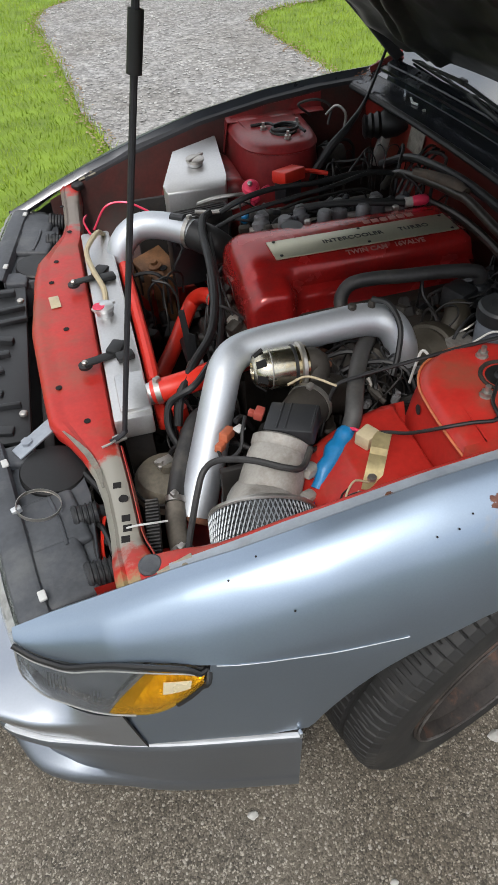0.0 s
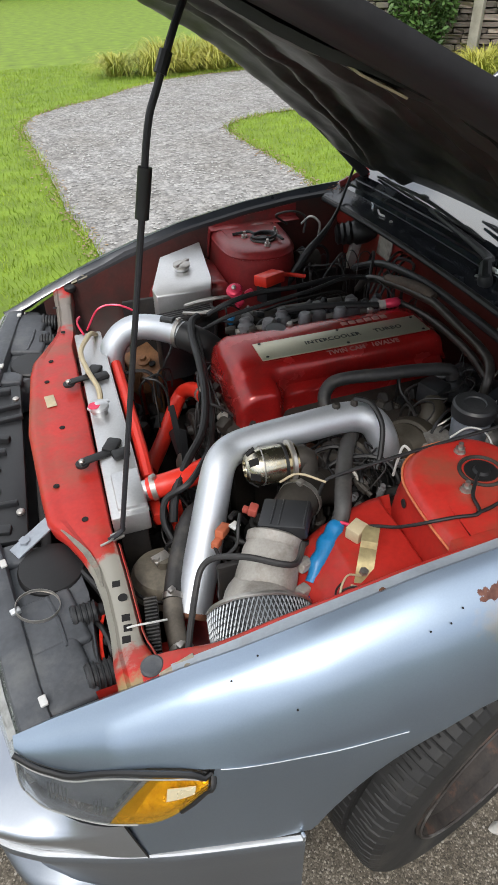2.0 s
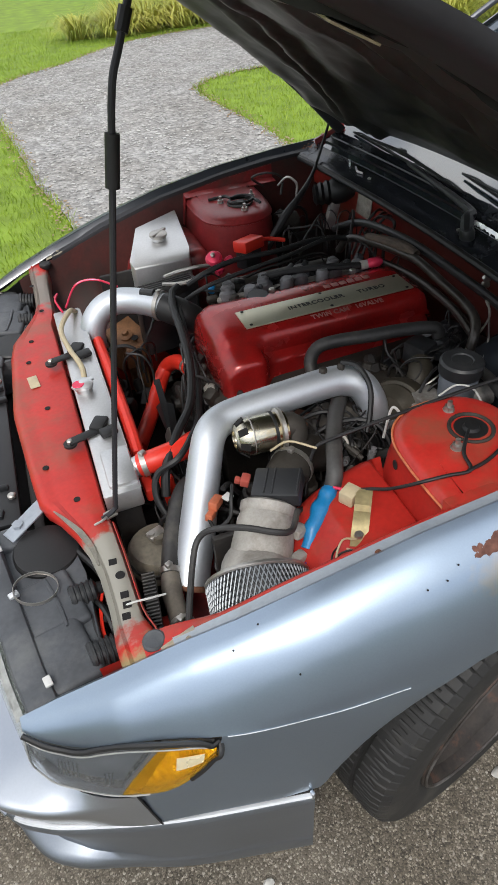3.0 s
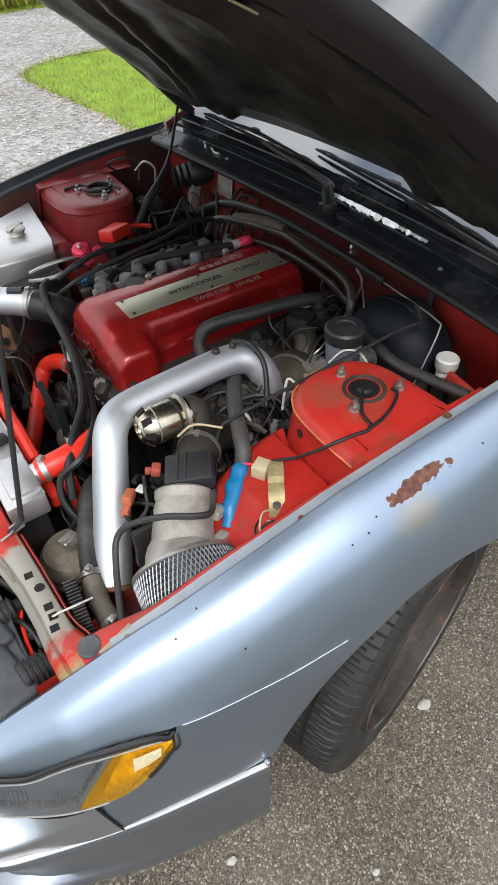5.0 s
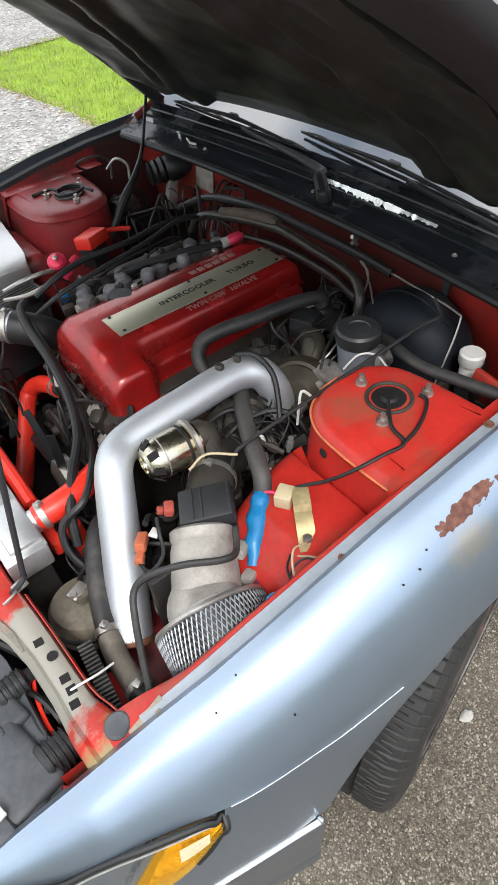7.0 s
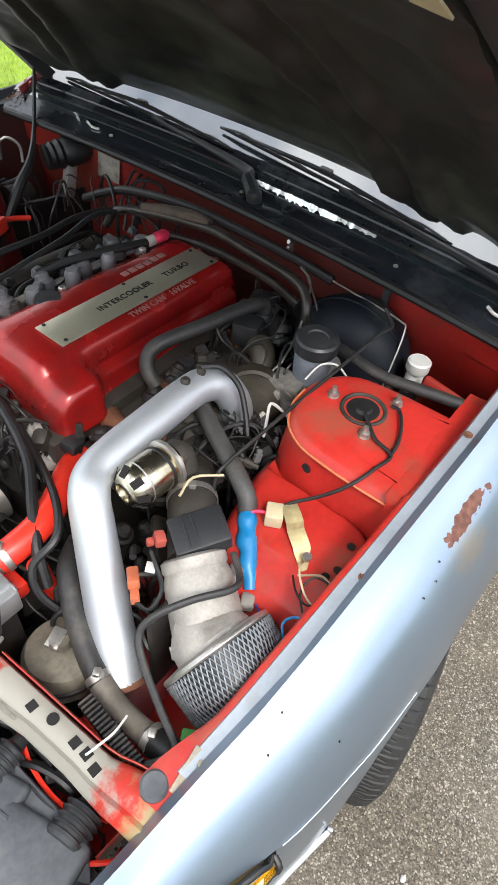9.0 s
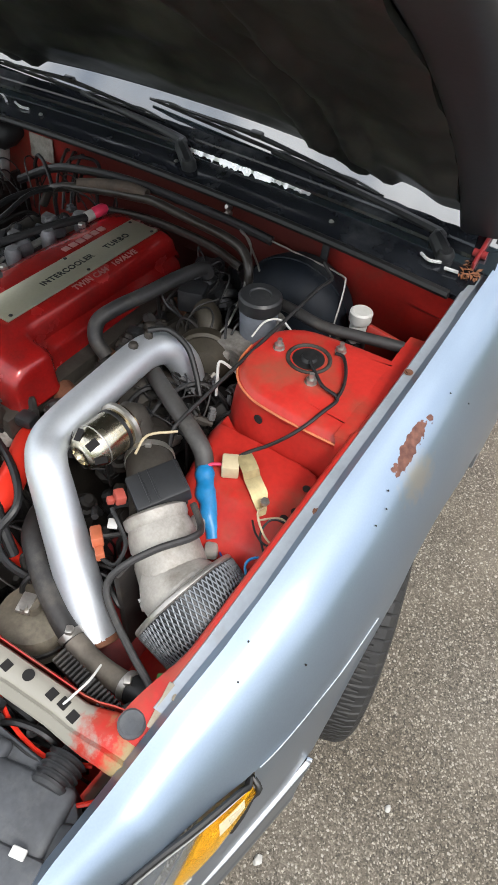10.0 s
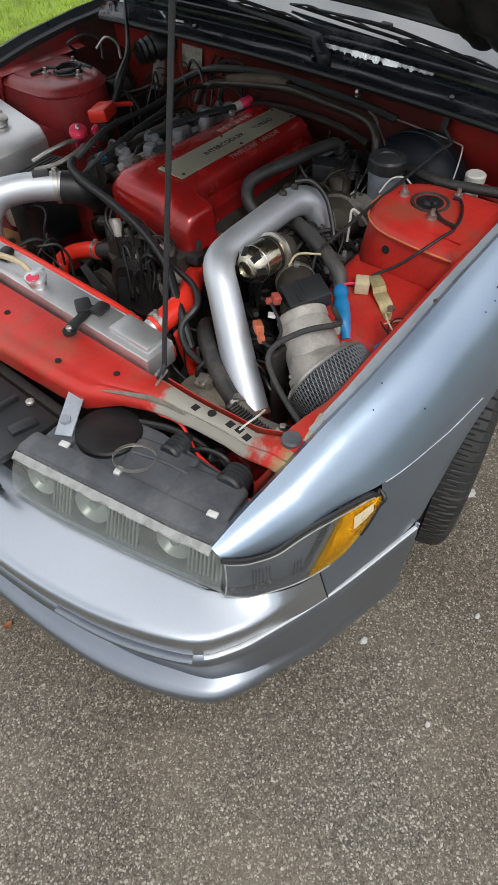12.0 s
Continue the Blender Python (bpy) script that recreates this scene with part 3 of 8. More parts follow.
rim_rows = []
for i in range(34):
    x = -0.775 + 1.113 * i / 33
    y, z = lerp(HOOD, x)
    rim_rows.append([OPEN @ Vector((x, -(y - a), z - b)) for a, b in ((0.0, 0.002), (0.001, 0.009), (0.006, 0.015), (0.014, 0.0185), (0.026, 0.0205), (0.042, 0.022), (0.058, 0.024), (0.070, 0.026), (0.080, 0.022), (0.090, 0.002))])
obj("hood_flange", grid(rim_rows), HOODEDGE, hood, smooth=60)
obj("hood_flange", mirror(grid(rim_rows)), HOODEDGE, hood, smooth=60)


def liner_rows():
    rows = []
    for i in range(92):
        x = -0.72 + 1.035 * i / 91
        w, z = lerp(HOOD, x)
        row = []
        for j in range(97):
            s = -1 + 2 * j / 96
            y = s * (w - 0.082)
            # pressed ribs: a V of two channels, a cross channel near the hinge, and ragged sagging felt
            v = abs(abs(y) - (0.10 + 0.30 * (x + 0.72)))
            v2 = abs(abs(y) - (0.30 + 0.16 * (x + 0.72)))
            rib = 0.020 * math.exp(-(v / 0.024) ** 4) + 0.016 * math.exp(-(v2 / 0.020) ** 4) + 0.006 * math.exp(-((x - 0.20) / 0.035) ** 2) + 0.008 * math.exp(-((abs(s) - 0.93) / 0.05) ** 2)
            sag = 0.013 * noise.noise(Vector((x * 5, y * 5, 1.7))) + 0.007 * noise.noise(Vector((x * 15, y * 9, 4.1))) + 0.0025 * noise.noise(Vector((x * 44, y * 24, 8.3)))
            row.append(OPEN @ Vector((x, y, z + 0.050 * (1 - abs(y / w) ** 2.2) - 0.028 * min(1, 0.12 + (0.315 - x) * 7) - rib + sag * min(1, 0.05 + (0.315 - x) * 5))))
        rows.append(row)
    return rows


obj("hood_liner", thick(grid(liner_rows()), 0.008), BLACKPAINT, hood, "sooty black hood underside with pressed ribs", smooth=60)
obj("bare_patch", thick(grid([[hood_at(x, y, 0.044) for y in (-0.600, -0.57, -0.54, -0.505)] for x in (-0.408, -0.422, -0.438, -0.455)]), 0.002), CREAM, hood, "pale bare patch where the liner has torn")
for s in (-1, 1):
    obj("hinge", merge(box((0.10, 0.006, 0.045), (0.352, s * 0.672, 0.815), (0, -20, 0), 0.002), box((0.06, 0.02, 0.006), (0.375, s * 0.66, 0.845), (0, 40, 0), 0.002), lathe([(0.007, -0.012), (0.007, 0.012)], (0.33, s * 0.672, 0.822), (0, 1, 0), 10)), DULLRED, hood, "grimy red hood hinge")

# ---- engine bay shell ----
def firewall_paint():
    """Red paint, bright beside the near wing, with shade behind the engine painted darker."""
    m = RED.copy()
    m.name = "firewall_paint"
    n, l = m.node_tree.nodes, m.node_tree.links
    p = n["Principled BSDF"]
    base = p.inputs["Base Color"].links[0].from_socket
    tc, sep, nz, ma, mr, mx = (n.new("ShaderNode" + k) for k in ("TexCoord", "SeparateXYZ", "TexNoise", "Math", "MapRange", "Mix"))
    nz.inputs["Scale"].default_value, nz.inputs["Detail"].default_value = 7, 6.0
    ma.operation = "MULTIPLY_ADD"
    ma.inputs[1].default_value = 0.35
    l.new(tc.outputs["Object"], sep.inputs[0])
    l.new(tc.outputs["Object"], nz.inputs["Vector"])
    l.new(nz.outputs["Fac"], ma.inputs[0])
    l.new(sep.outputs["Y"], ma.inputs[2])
    # Painted shade: full behind the engine, weaker towards the far end.
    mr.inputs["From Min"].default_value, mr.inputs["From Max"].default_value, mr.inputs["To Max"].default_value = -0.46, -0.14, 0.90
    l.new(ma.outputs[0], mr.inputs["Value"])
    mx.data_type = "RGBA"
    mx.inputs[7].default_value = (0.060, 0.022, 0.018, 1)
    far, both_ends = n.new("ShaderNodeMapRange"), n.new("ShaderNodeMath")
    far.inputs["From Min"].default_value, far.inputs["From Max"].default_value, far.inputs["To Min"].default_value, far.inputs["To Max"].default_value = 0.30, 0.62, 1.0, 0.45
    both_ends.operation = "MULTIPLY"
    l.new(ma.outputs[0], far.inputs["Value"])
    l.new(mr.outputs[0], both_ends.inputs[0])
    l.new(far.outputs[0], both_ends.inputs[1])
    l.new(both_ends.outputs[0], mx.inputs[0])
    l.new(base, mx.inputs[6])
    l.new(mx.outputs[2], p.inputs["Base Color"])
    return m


firewall_rows = []
for j in range(57):
    y = -0.70 + 1.4 * j / 56
    bend = -0.03 * (y / 0.7) ** 2
    dent = 0.012 * math.exp(-((y - 0.25) / 0.12) ** 2) + 0.003 * math.sin(y * 31)
    firewall_rows.append([Vector((0.296 + bend, y, 0.778)), Vector((0.300 + bend, y, 0.765)), Vector((0.322 + bend + dent, y, 0.755)), Vector((0.326 + bend + dent, y, 0.70)), Vector((0.318 + dent, y, 0.685)), Vector((0.322 + dent, y, 0.62)), Vector((0.335, y, 0.60)), Vector((0.335, y, 0.34))])
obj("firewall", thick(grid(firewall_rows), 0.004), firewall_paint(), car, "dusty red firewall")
cowl_rows = []
for j in range(57):
    y = -0.69 + 1.38 * j / 56
    bend = -0.045 * (y / 0.7) ** 2
    w = 0.003 * noise.noise(Vector((y * 9, 0, 0)))
    cowl_rows.append([Vector((0.288 + bend, y, 0.772)), Vector((0.285 + bend, y, 0.783)), Vector((0.296 + bend, y, 0.790)), Vector((0.318 + bend, y, 0.791 + w)), Vector((0.335 + bend, y, 0.797 + w)), Vector((0.350 + bend, y, 0.806)), Vector((0.362 + bend, y, 0.803))])
cowl = obj("cowl", thick(grid(cowl_rows), 0.004), COWLBLACK, car, "glossy black cowl panel with a torn edge")
obj("hood_seal", tube([(0.283 - 0.045 * (y / 0.7) ** 2, y, 0.780) for y in [-0.66 + 0.12 * k for k in range(12)]], 0.0085, 8, 4), RUBBER, cowl, "black rubber hood seal")
# Ragged white strip: a sky glint on the torn edge, put into colour.
tear = [(-0.026 - 0.306 * k / 70, max(0.0, (0.0045 - 0.006 * abs(k / 70 - 0.4)) * (1 + 1.6 * noise.noise(Vector((k * 0.55, 0.3, 0.7)))) + 0.004 * noise.noise(Vector((k * 1.7, 2.3, 0.7))))) for k in range(71)]
obj("edge_glint", thick(grid([[Vector((0.3480 - 0.045 * (y / 0.7) ** 2, y, 0.8195 + 0.3 * d)), Vector((0.3440 - 0.045 * (y / 0.7) ** 2 - 0.12 * d, y, 0.8165 - 1.25 * d))] for y, d in tear]), 0.001), SKYGLINT, cowl, "white painted sky glint along the torn cowl edge")
for pts in ([(0.57, 0.328, 0.800), (0.53, 0.322, 0.797), (0.50, 0.325, 0.799), (0.47, 0.31, 0.795)], [(0.45, 0.318, 0.796), (0.42, 0.308, 0.795), (0.40, 0.312, 0.795)], [(-0.58, 0.300, 0.800), (-0.60, 0.290, 0.798), (-0.62, 0.296, 0.799)], [(-0.63, 0.285, 0.797), (-0.655, 0.287, 0.797)]):
    obj("edge_glint", tube([(x, y, z + 0.003) for y, x, z in pts], 0.003, 5, 3), SKYGLINT, cowl)
obj("cowl_bracket", merge(box((0.006, 0.016, 0.075), (0.292, -0.402, 0.738), (0, 6, 0), 0.002), box((0.010, 0.060, 0.010), (0.290, -0.390, 0.768), (0, 0, 4), 0.002)), PLASTIC, cowl, "black bracket hanging from the cowl")
for z in (0.748, 0.762):
    obj("cowl_bolt", lathe([(0.007, -0.006), (0.007, 0.004), (0.004, 0.010)], (0.285, -0.180, z), (-1, 0, 0.5), 8), STEEL, cowl)
for y in (-0.397, -0.02, 0.36):
    obj("cowl_screw", lathe([(0.005, 0.0), (0.005, 0.002), (0.003, 0.004)], (0.322 - 0.045 * (y / 0.7) ** 2, y, 0.795), (0, 0, 1), 10), STEEL, cowl)


def screen_at(s, t):
    """On the windscreen: s across, -1 to 1; t up it, 0 to 1."""
    return Vector((0.345 + 0.62 * t - 0.045 * s * s * (1 - t) + 0.07 * s * s * t, 0.71 * s * (1 - 0.16 * t), 0.806 + 0.62 * t * (0.44 + 0.205 * t) - 0.02 * s * s * t))


screen = obj("windscreen", thick(grid([[screen_at(k / 10 - 1, i / 14) for k in range(21)] for i in range(15)]), 0.005), GLASS, car, "windscreen reflecting a cloudy sky")

# Added strip: stands in for the hood's dark reflection at the glass foot.
strip = [[screen_at(k / 30 - 1, t) + Vector((-0.4, 0, 1)).normalized() * h for t, h in ((0.022, 0.001), (0.026, 0.006), (0.040, 0.007), (0.044, 0.004), (0.052, 0.004), (0.056, 0.007), (0.085 + 0.004 * noise.noise(Vector((k * 0.7, 1, 2))), 0.009), (0.09, 0.001))] for k in range(2, 59)]
obj("screen_dark_strip", grid(strip), COWLBLACK, cowl, "glossy black strip added over the foot of the windscreen")


def wiper(pivot, knee, root, tip):
    w = new("wiper")
    w.parent = car
    P, K, A, B = (Vector(p) for p in (pivot, knee, root, tip))
    obj("pivot_cap", lathe([(0.016, -0.01), (0.017, 0.006), (0.012, 0.014)], P, (-0.3, 0, 1), 14), PLASTIC, w)
    obj("wiper_arm", tube([P, P.lerp(K, 0.5) + Vector((0, 0, 0.006)), K, K.lerp(A.lerp(B, 0.5), 0.9)], [0.016, 0.014, 0.010, 0.006], 8, 4), PLASTIC, w)
    along = (B - A).normalized()
    lift = Vector((-0.25, 0, 1)).normalized()
    obj("wiper_blade", tube([A, A.lerp(B, 0.5), B], [0.0030, 0.0042, 0.0030], 6, 6), RUBBER, w)
    spine = obj("blade_bridge", tube([A.lerp(B, 0.10) + lift * 0.005, A.lerp(B, 0.30) + lift * 0.012, A.lerp(B, 0.5) + lift * 0.017, A.lerp(B, 0.70) + lift * 0.012, A.lerp(B, 0.90) + lift * 0.005], [0.003, 0.004, 0.0055, 0.004, 0.003], 6, 5), PLASTIC, w)
    for f, g in ((0.02, 0.22), (0.24, 0.42), (0.58, 0.76), (0.78, 0.98)):
        obj("bridge_yoke", tube([A.lerp(B, f) + lift * 0.002, A.lerp(B, (f + g) / 2) + lift * 0.010, A.lerp(B, g) + lift * 0.002], 0.0026, 5, 4), PLASTIC, w)
    obj("arm_tip", box((0.014, 0.030, 0.012), A.lerp(B, 0.5) + lift * 0.020, (0, -14, math.degrees(math.atan2(along.y, along.x)) - 90), 0.003), PLASTIC, w)
    return w


wiper((0.312, -0.619, 0.806), (0.356, -0.56, 0.824), (0.385, -0.46, 0.836), (0.426, 0.13, 0.856))
wiper((0.318, -0.055, 0.800), (0.366, 0.02, 0.824), (0.388, 0.06, 0.838), (0.390, 0.60, 0.842))


def tower(side):
    """Round-fronted strut tower: a lipped wall, a rounded shoulder and a flat top running to the wing."""
    s = side
    plan = smoothed([Vector(p) for p in ((-0.122, 0.662, 0), (-0.123, 0.60, 0), (-0.121, 0.545, 0), (-0.113, 0.495, 0), (-0.088, 0.458, 0), (-0.046, 0.437, 0), (0.0, 0.432, 0), (0.042, 0.445, 0), (0.074, 0.482, 0), (0.086, 0.54, 0), (0.091, 0.60, 0), (0.093, 0.662, 0))], 4)
    c = Vector((-0.012, 0.60, 0))
    rows = []
    for out, z in ((0.040, 0.36), (0.020, 0.55), (0.008, 0.66), (0.003, 0.690), (0.0, 0.7105), (0.0035, 0.7125), (0.0040, 0.7165), (0.0015, 0.7185), (-0.001, 0.7215), (-0.005, 0.7265), (-0.012, 0.7305), (-0.024, 0.733), (-0.04, 0.734)):
        rows.append([Vector((p.x + out * (p - c).normalized().x, s * (p.y + out * min(0, (p - c).normalized().y)), z)) for p in plan])
    rows.append([Vector((p.x * 0.8, s * 0.662, 0.7355)) for p in plan])
    return grid(rows)


def wing_flange(side):
    rows = []
    for i in range(30):
        x = -0.124 + 0.28 * i / 29
        yo, zo = lerp(EDGE, x)
        lip = 0.7345 + 0.0012 * math.sin(x * 70)
        if i == 0:
            rows.append([Vector((x - 0.012, side * y, 0.655)) for y in (0.650, 0.654, yo - 0.034, yo - 0.029)])
            rows.append([Vector((x - 0.002, side * y, 0.728)) for y in (0.645, 0.650, yo - 0.034, yo - 0.029)])
        rows.append([Vector((x, side * 0.640, 0.7328)), Vector((x, side * 0.646, lip)), Vector((x, side * (yo - 0.034), lip + 0.002)), Vector((x, side * (yo - 0.029), zo - 0.03))])
    return thick(grid(rows), 0.002)


def wheel_house(side):
    """Domed deck ahead of the tower, with a rolled rim that drops into a gap before the tower wall."""
    prof = [(-0.350, 0.40, 0.53), (-0.342, 0.54, 0.515), (-0.325, 0.585, 0.505), (-0.29, 0.622, 0.495), (-0.24, 0.645, 0.485), (-0.19, 0.655, 0.475), (-0.15, 0.658, 0.468), (-0.10, 0.655, 0.465)]
    rows = []
    for i in range(64):
        x = -0.350 + 0.24 * i / 63
        z, yi = lerp(prof, x)
        yo = lerp(EDGE, x)[0] - 0.030
        row = []
        for k in range(34):
            y = yo + (yi - yo) * k / 33
            e = (max(0.0, (x + 0.25) / 0.122)) ** 4 + (max(0.0, (y - 0.565) / 0.104)) ** 4
            d = min(1.0, max(0.0, (e - 0.72) / 0.45))
            row.append(Vector((x, side * y, z - 0.026 * d * d * (3 - 2 * d) + 0.0012 * noise.noise(Vector((x * 40, y * 40, 2))))))
        row += [Vector((x, side * (yi - 0.012), z - 0.006)), Vector((x, side * (yi - 0.022), z - 0.02)), Vector((x, side * (yi - 0.028), min(z - 0.05, 0.58))), Vector((x, side * (yi - 0.04), 0.30))]
        rows.append(row)
    return grid(rows)


def tower_fittings(t, s):
    for x, y in ((-0.047, 0.559), (-0.005, 0.477), (0.048, 0.562)):
        obj("stud", merge(lathe([(0.010, 0.0), (0.010, 0.002)], (x, s * y, 0.733), (0, 0, 1), 12), lathe([(0.0085, 0.002), (0.0085, 0.009), (0.007, 0.0095)], (x, s * y, 0.733), (0, 0, 1), 6), lathe([(0.0042, 0.009), (0.0042, 0.019)], (x, s * y, 0.733), (0, 0, 1), 8)), STEEL, t, "zinc strut nut")
    obj("bearing_well", lathe([(0.037, -0.001), (0.037, 0.002), (0.034, 0.0035), (0.031, 0.002), (0.029, -0.004)], (0.0, s * 0.530, 0.7345), (0, 0, 1), 28, cap=False), DIRTYCAST, t)
    obj("bearing_cap", lathe([(0.030, -0.004), (0.027, 0.0), (0.014, 0.001), (0.011, 0.006), (0.0, 0.007)], (0.0, s * 0.530, 0.7345), (0, 0, 1), 24, cap=False), RUBBER, t, "black rubber strut cap")


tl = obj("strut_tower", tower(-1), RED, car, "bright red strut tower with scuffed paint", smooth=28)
# Far tower: same paint as the near one, hood shade put into its colour.
tr = obj("strut_tower", tower(1), DULLRED, car, "dusty crimson strut tower, darkened for the hood's shade", smooth=28)
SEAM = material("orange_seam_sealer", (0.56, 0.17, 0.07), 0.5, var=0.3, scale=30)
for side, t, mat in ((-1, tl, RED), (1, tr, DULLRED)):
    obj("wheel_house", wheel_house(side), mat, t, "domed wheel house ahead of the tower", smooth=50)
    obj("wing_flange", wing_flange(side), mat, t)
tower_fittings(tl, -1)
tower_fittings(tr, 1)
# Shade inside holes, slots and gaps is put into a near-black colour.
HOLE = material("hole_and_chip_black", (0.006, 0.005, 0.005), 0.9, var=0.2)
for at, ax in (((-0.047, -0.652, 0.7355), (0, 0, 1)), ((-0.174, -0.635, 0.6595), (0, 0, 1)), ((-0.215, -0.640, 0.6535), (0, 0, 1)), ((-0.232, -0.632, 0.650), (0, 0, 1))):
    obj("panel_hole", lathe([(0.0062, 0.0), (0.0062, 0.0008)], at, ax, 12), HOLE, tl)
obj("panel_hole", lathe([(0.008, 0.0), (0.008, 0.0012)], (-0.1225, -0.516, 0.690), (-1, 0.15, 0.05), 14), HOLE, tl)
obj("seam_sealer", tube([(-0.1255, -0.652, 0.7185), (-0.1265, -0.60, 0.7185), (-0.1245, -0.545, 0.7185), (-0.1165, -0.494, 0.7185), (-0.0910, -0.455, 0.7185), (-0.050, -0.4335, 0.7185), (-0.01, -0.429, 0.7185)], 0.0020, 6, 5), SEAM, tl, "cracked orange seam sealer")


def apron(side):
    rows = []
    for i in range(30):
        x = -0.64 + 0.96 * i / 29
        y, z = lerp(EDGE, x)
        rows.append([Vector((x, side * (y - 0.028), z - 0.022)), Vector((x, side * (y - 0.030), z - 0.032)), Vector((x, side * (y - 0.034), z - 0.10)), Vector((x, side * (y - 0.06), 0.50)), Vector((x, side * 0.52, 0.42)), Vector((x, side * 0.50, 0.22))])
    return grid(rows)


rail_rows = []
for i in range(26):
    x = -0.575 + 0.0185 * i
    y, z = lerp(EDGE, x)
    z = max(z - 0.021, 0.6315) if x < -0.50 else z - 0.021
    w = lerp([(-0.575, 0.026), (-0.53, 0.022), (-0.47, 0.008), (-0.11, 0.006)], x)[0]
    rail_rows.append([Vector((x, -(y - 0.012), z + 0.001)), Vector((x, -(y - 0.030), z - 0.001)), Vector((x, -(y - 0.030 - w * 0.6), z - 0.003)), Vector((x, -(y - 0.030 - w), z - 0.007)), Vector((x, -(y - 0.032 - w), z - 0.03))])
obj("wing_rail", thick(grid(rail_rows), 0.002), RED, car, "red rail along the top of the inner wing", smooth=50)
obj("inner_wing", apron(-1), RED, car, "red inner wing panel")
obj("inner_wing", apron(1), DIMRED, car, "dark red inner wing panel")
obj("floor_pan", box((1.02, 1.1, 0.02), (-0.17, 0, 0.20), bevel=0.004), DARK, car, "dark grimy undertray")
for s in (-1, 1):
    obj("frame_rail", box((0.98, 0.07, 0.11), (-0.17, s * 0.465, 0.33), bevel=0.01), RED, car, "red frame rail")

obj("chassis_panel", thick(grid([[Vector((x, y, 0.455 - 0.35 * (y + 0.36) ** 2 * 4 + 0.004 * noise.noise(Vector((x * 12, y * 12, 1))))) for y in [-0.60 + 0.02 * k for k in range(13)]] for x in [-0.52 + 0.02 * k for k in range(13)]]), 0.003), DULLRED, car, "dull red chassis panel below the intake")

# radiator core support: wide in the middle, stepping back to narrow ends
FRONT = [(-0.66, -0.606), (-0.60, -0.609), (-0.54, -0.607), (-0.47, -0.610), (-0.42, -0.618), (-0.38, -0.632), (-0.33, -0.656), (-0.28, -0.682), (-0.22, -0.688), (0.0, -0.704), (0.22, -0.692), (0.28, -0.682), (0.33, -0.656), (0.38, -0.632), (0.42, -0.618), (0.47, -0.610), (0.54, -0.607), (0.66, -0.606)]
BACK = [(-0.66, -0.548), (-0.61, -0.553), (-0.57, -0.564), (-0.45, -0.568), (-0.38, -0.572), (-0.33, -0.577), (0.33, -0.583), (0.38, -0.574), (0.45, -0.570), (0.57, -0.566), (0.66, -0.552)]
CORES = []
for j in range(133):
    y = -0.66 + 1.32 * j / 132
    f, b = lerp(FRONT, y)[0], lerp(BACK, y)[0]
    z = 0.612 + 0.014 * min(1, max(0, (abs(y) - 0.57) / 0.05)) - 0.006 * math.exp(-((abs(y) - 0.45) / 0.06) ** 2)
    w = b - f
    d = 0.026 if abs(y) > 0.34 else 0.026 + 0.03 * min(1, (0.34 - abs(y)) / 0.08)
    CORES.append([Vector((f + 0.004, y, z - d)), Vector((f - 0.003, y, z - 0.014)), Vector((f - 0.001, y, z - 0.005)), Vector((f + 0.006, y, z + 0.001)), Vector((f + 0.16 * w, y, z + 0.0045)), Vector((f + 0.26 * w, y, z + 0.0012)), Vector((f + 0.34 * w, y, z + 0.004)), Vector((f + 0.65 * w, y, z + 0.004)), Vector((b - 0.010, y, z + 0.003)), Vector((b - 0.003, y, z)), Vector((b, y, z - 0.006)), Vector((b, y, z - 0.05))])


def core_paint():
    """Red paint worn to grey primer and yellowed filler over the narrow near end."""
    m = RED.copy()
    m.name = "core_support_paint"
    n, l = m.node_tree.nodes, m.node_tree.links
    p = n["Principled BSDF"]
    base = p.inputs["Base Color"].links[0].from_socket
    tc, sep, nz = n.new("ShaderNodeTexCoord"), n.new("ShaderNodeSeparateXYZ"), n.new("ShaderNodeTexNoise")
    nz.inputs["Scale"].default_value, nz.inputs["Detail"].default_value, nz.inputs["Roughness"].default_value = 15, 9.0, 0.65
    l.new(tc.outputs["Object"], sep.inputs[0])
    l.new(tc.outputs["Object"], nz.inputs["Vector"])

    def band(lo, hi, soft, jitter, tone, below):
        ja = n.new("ShaderNodeMath")
        ja.operation = "MULTIPLY_ADD"
        ja.inputs[1].default_value = jitter
        l.new(nz.outputs["Fac"], ja.inputs[0])
        l.new(sep.outputs["Y"], ja.inputs[2])
        a, b = n.new("ShaderNodeMapRange"), n.new("ShaderNodeMapRange")
        j = jitter * 0.5
        a.inputs["From Min"].default_value, a.inputs["From Max"].default_value = lo + j - soft, lo + j + soft
        b.inputs["From Min"].default_value, b.inputs["From Max"].default_value = hi + j + soft, hi + j - soft
        l.new(ja.outputs[0], a.inputs["Value"])
        l.new(ja.outputs[0], b.inputs["Value"])
        mu, mx = n.new("ShaderNodeMath"), n.new("ShaderNodeMix")
        mu.operation = "MULTIPLY"
        l.new(a.outputs[0], mu.inputs[0])
        l.new(b.outputs[0], mu.inputs[1])
        mx.data_type = "RGBA"
        mx.inputs[7].default_value = (*tone, 1)
        l.new(mu.outputs[0], mx.inputs[0])
        l.new(below, mx.inputs[6])
        return mx.outputs[2]

    out = band(-0.590, -0.400, 0.014, 0.24, (0.275, 0.262, 0.225), base)
    out = band(-0.70, -0.628, 0.008, 0.12, (0.30, 0.22, 0.11), out)
    out = band(0.43, 0.62, 0.014, 0.20, (0.20, 0.17, 0.145), out)
    l.new(out, p.inputs["Base Color"])
    return m


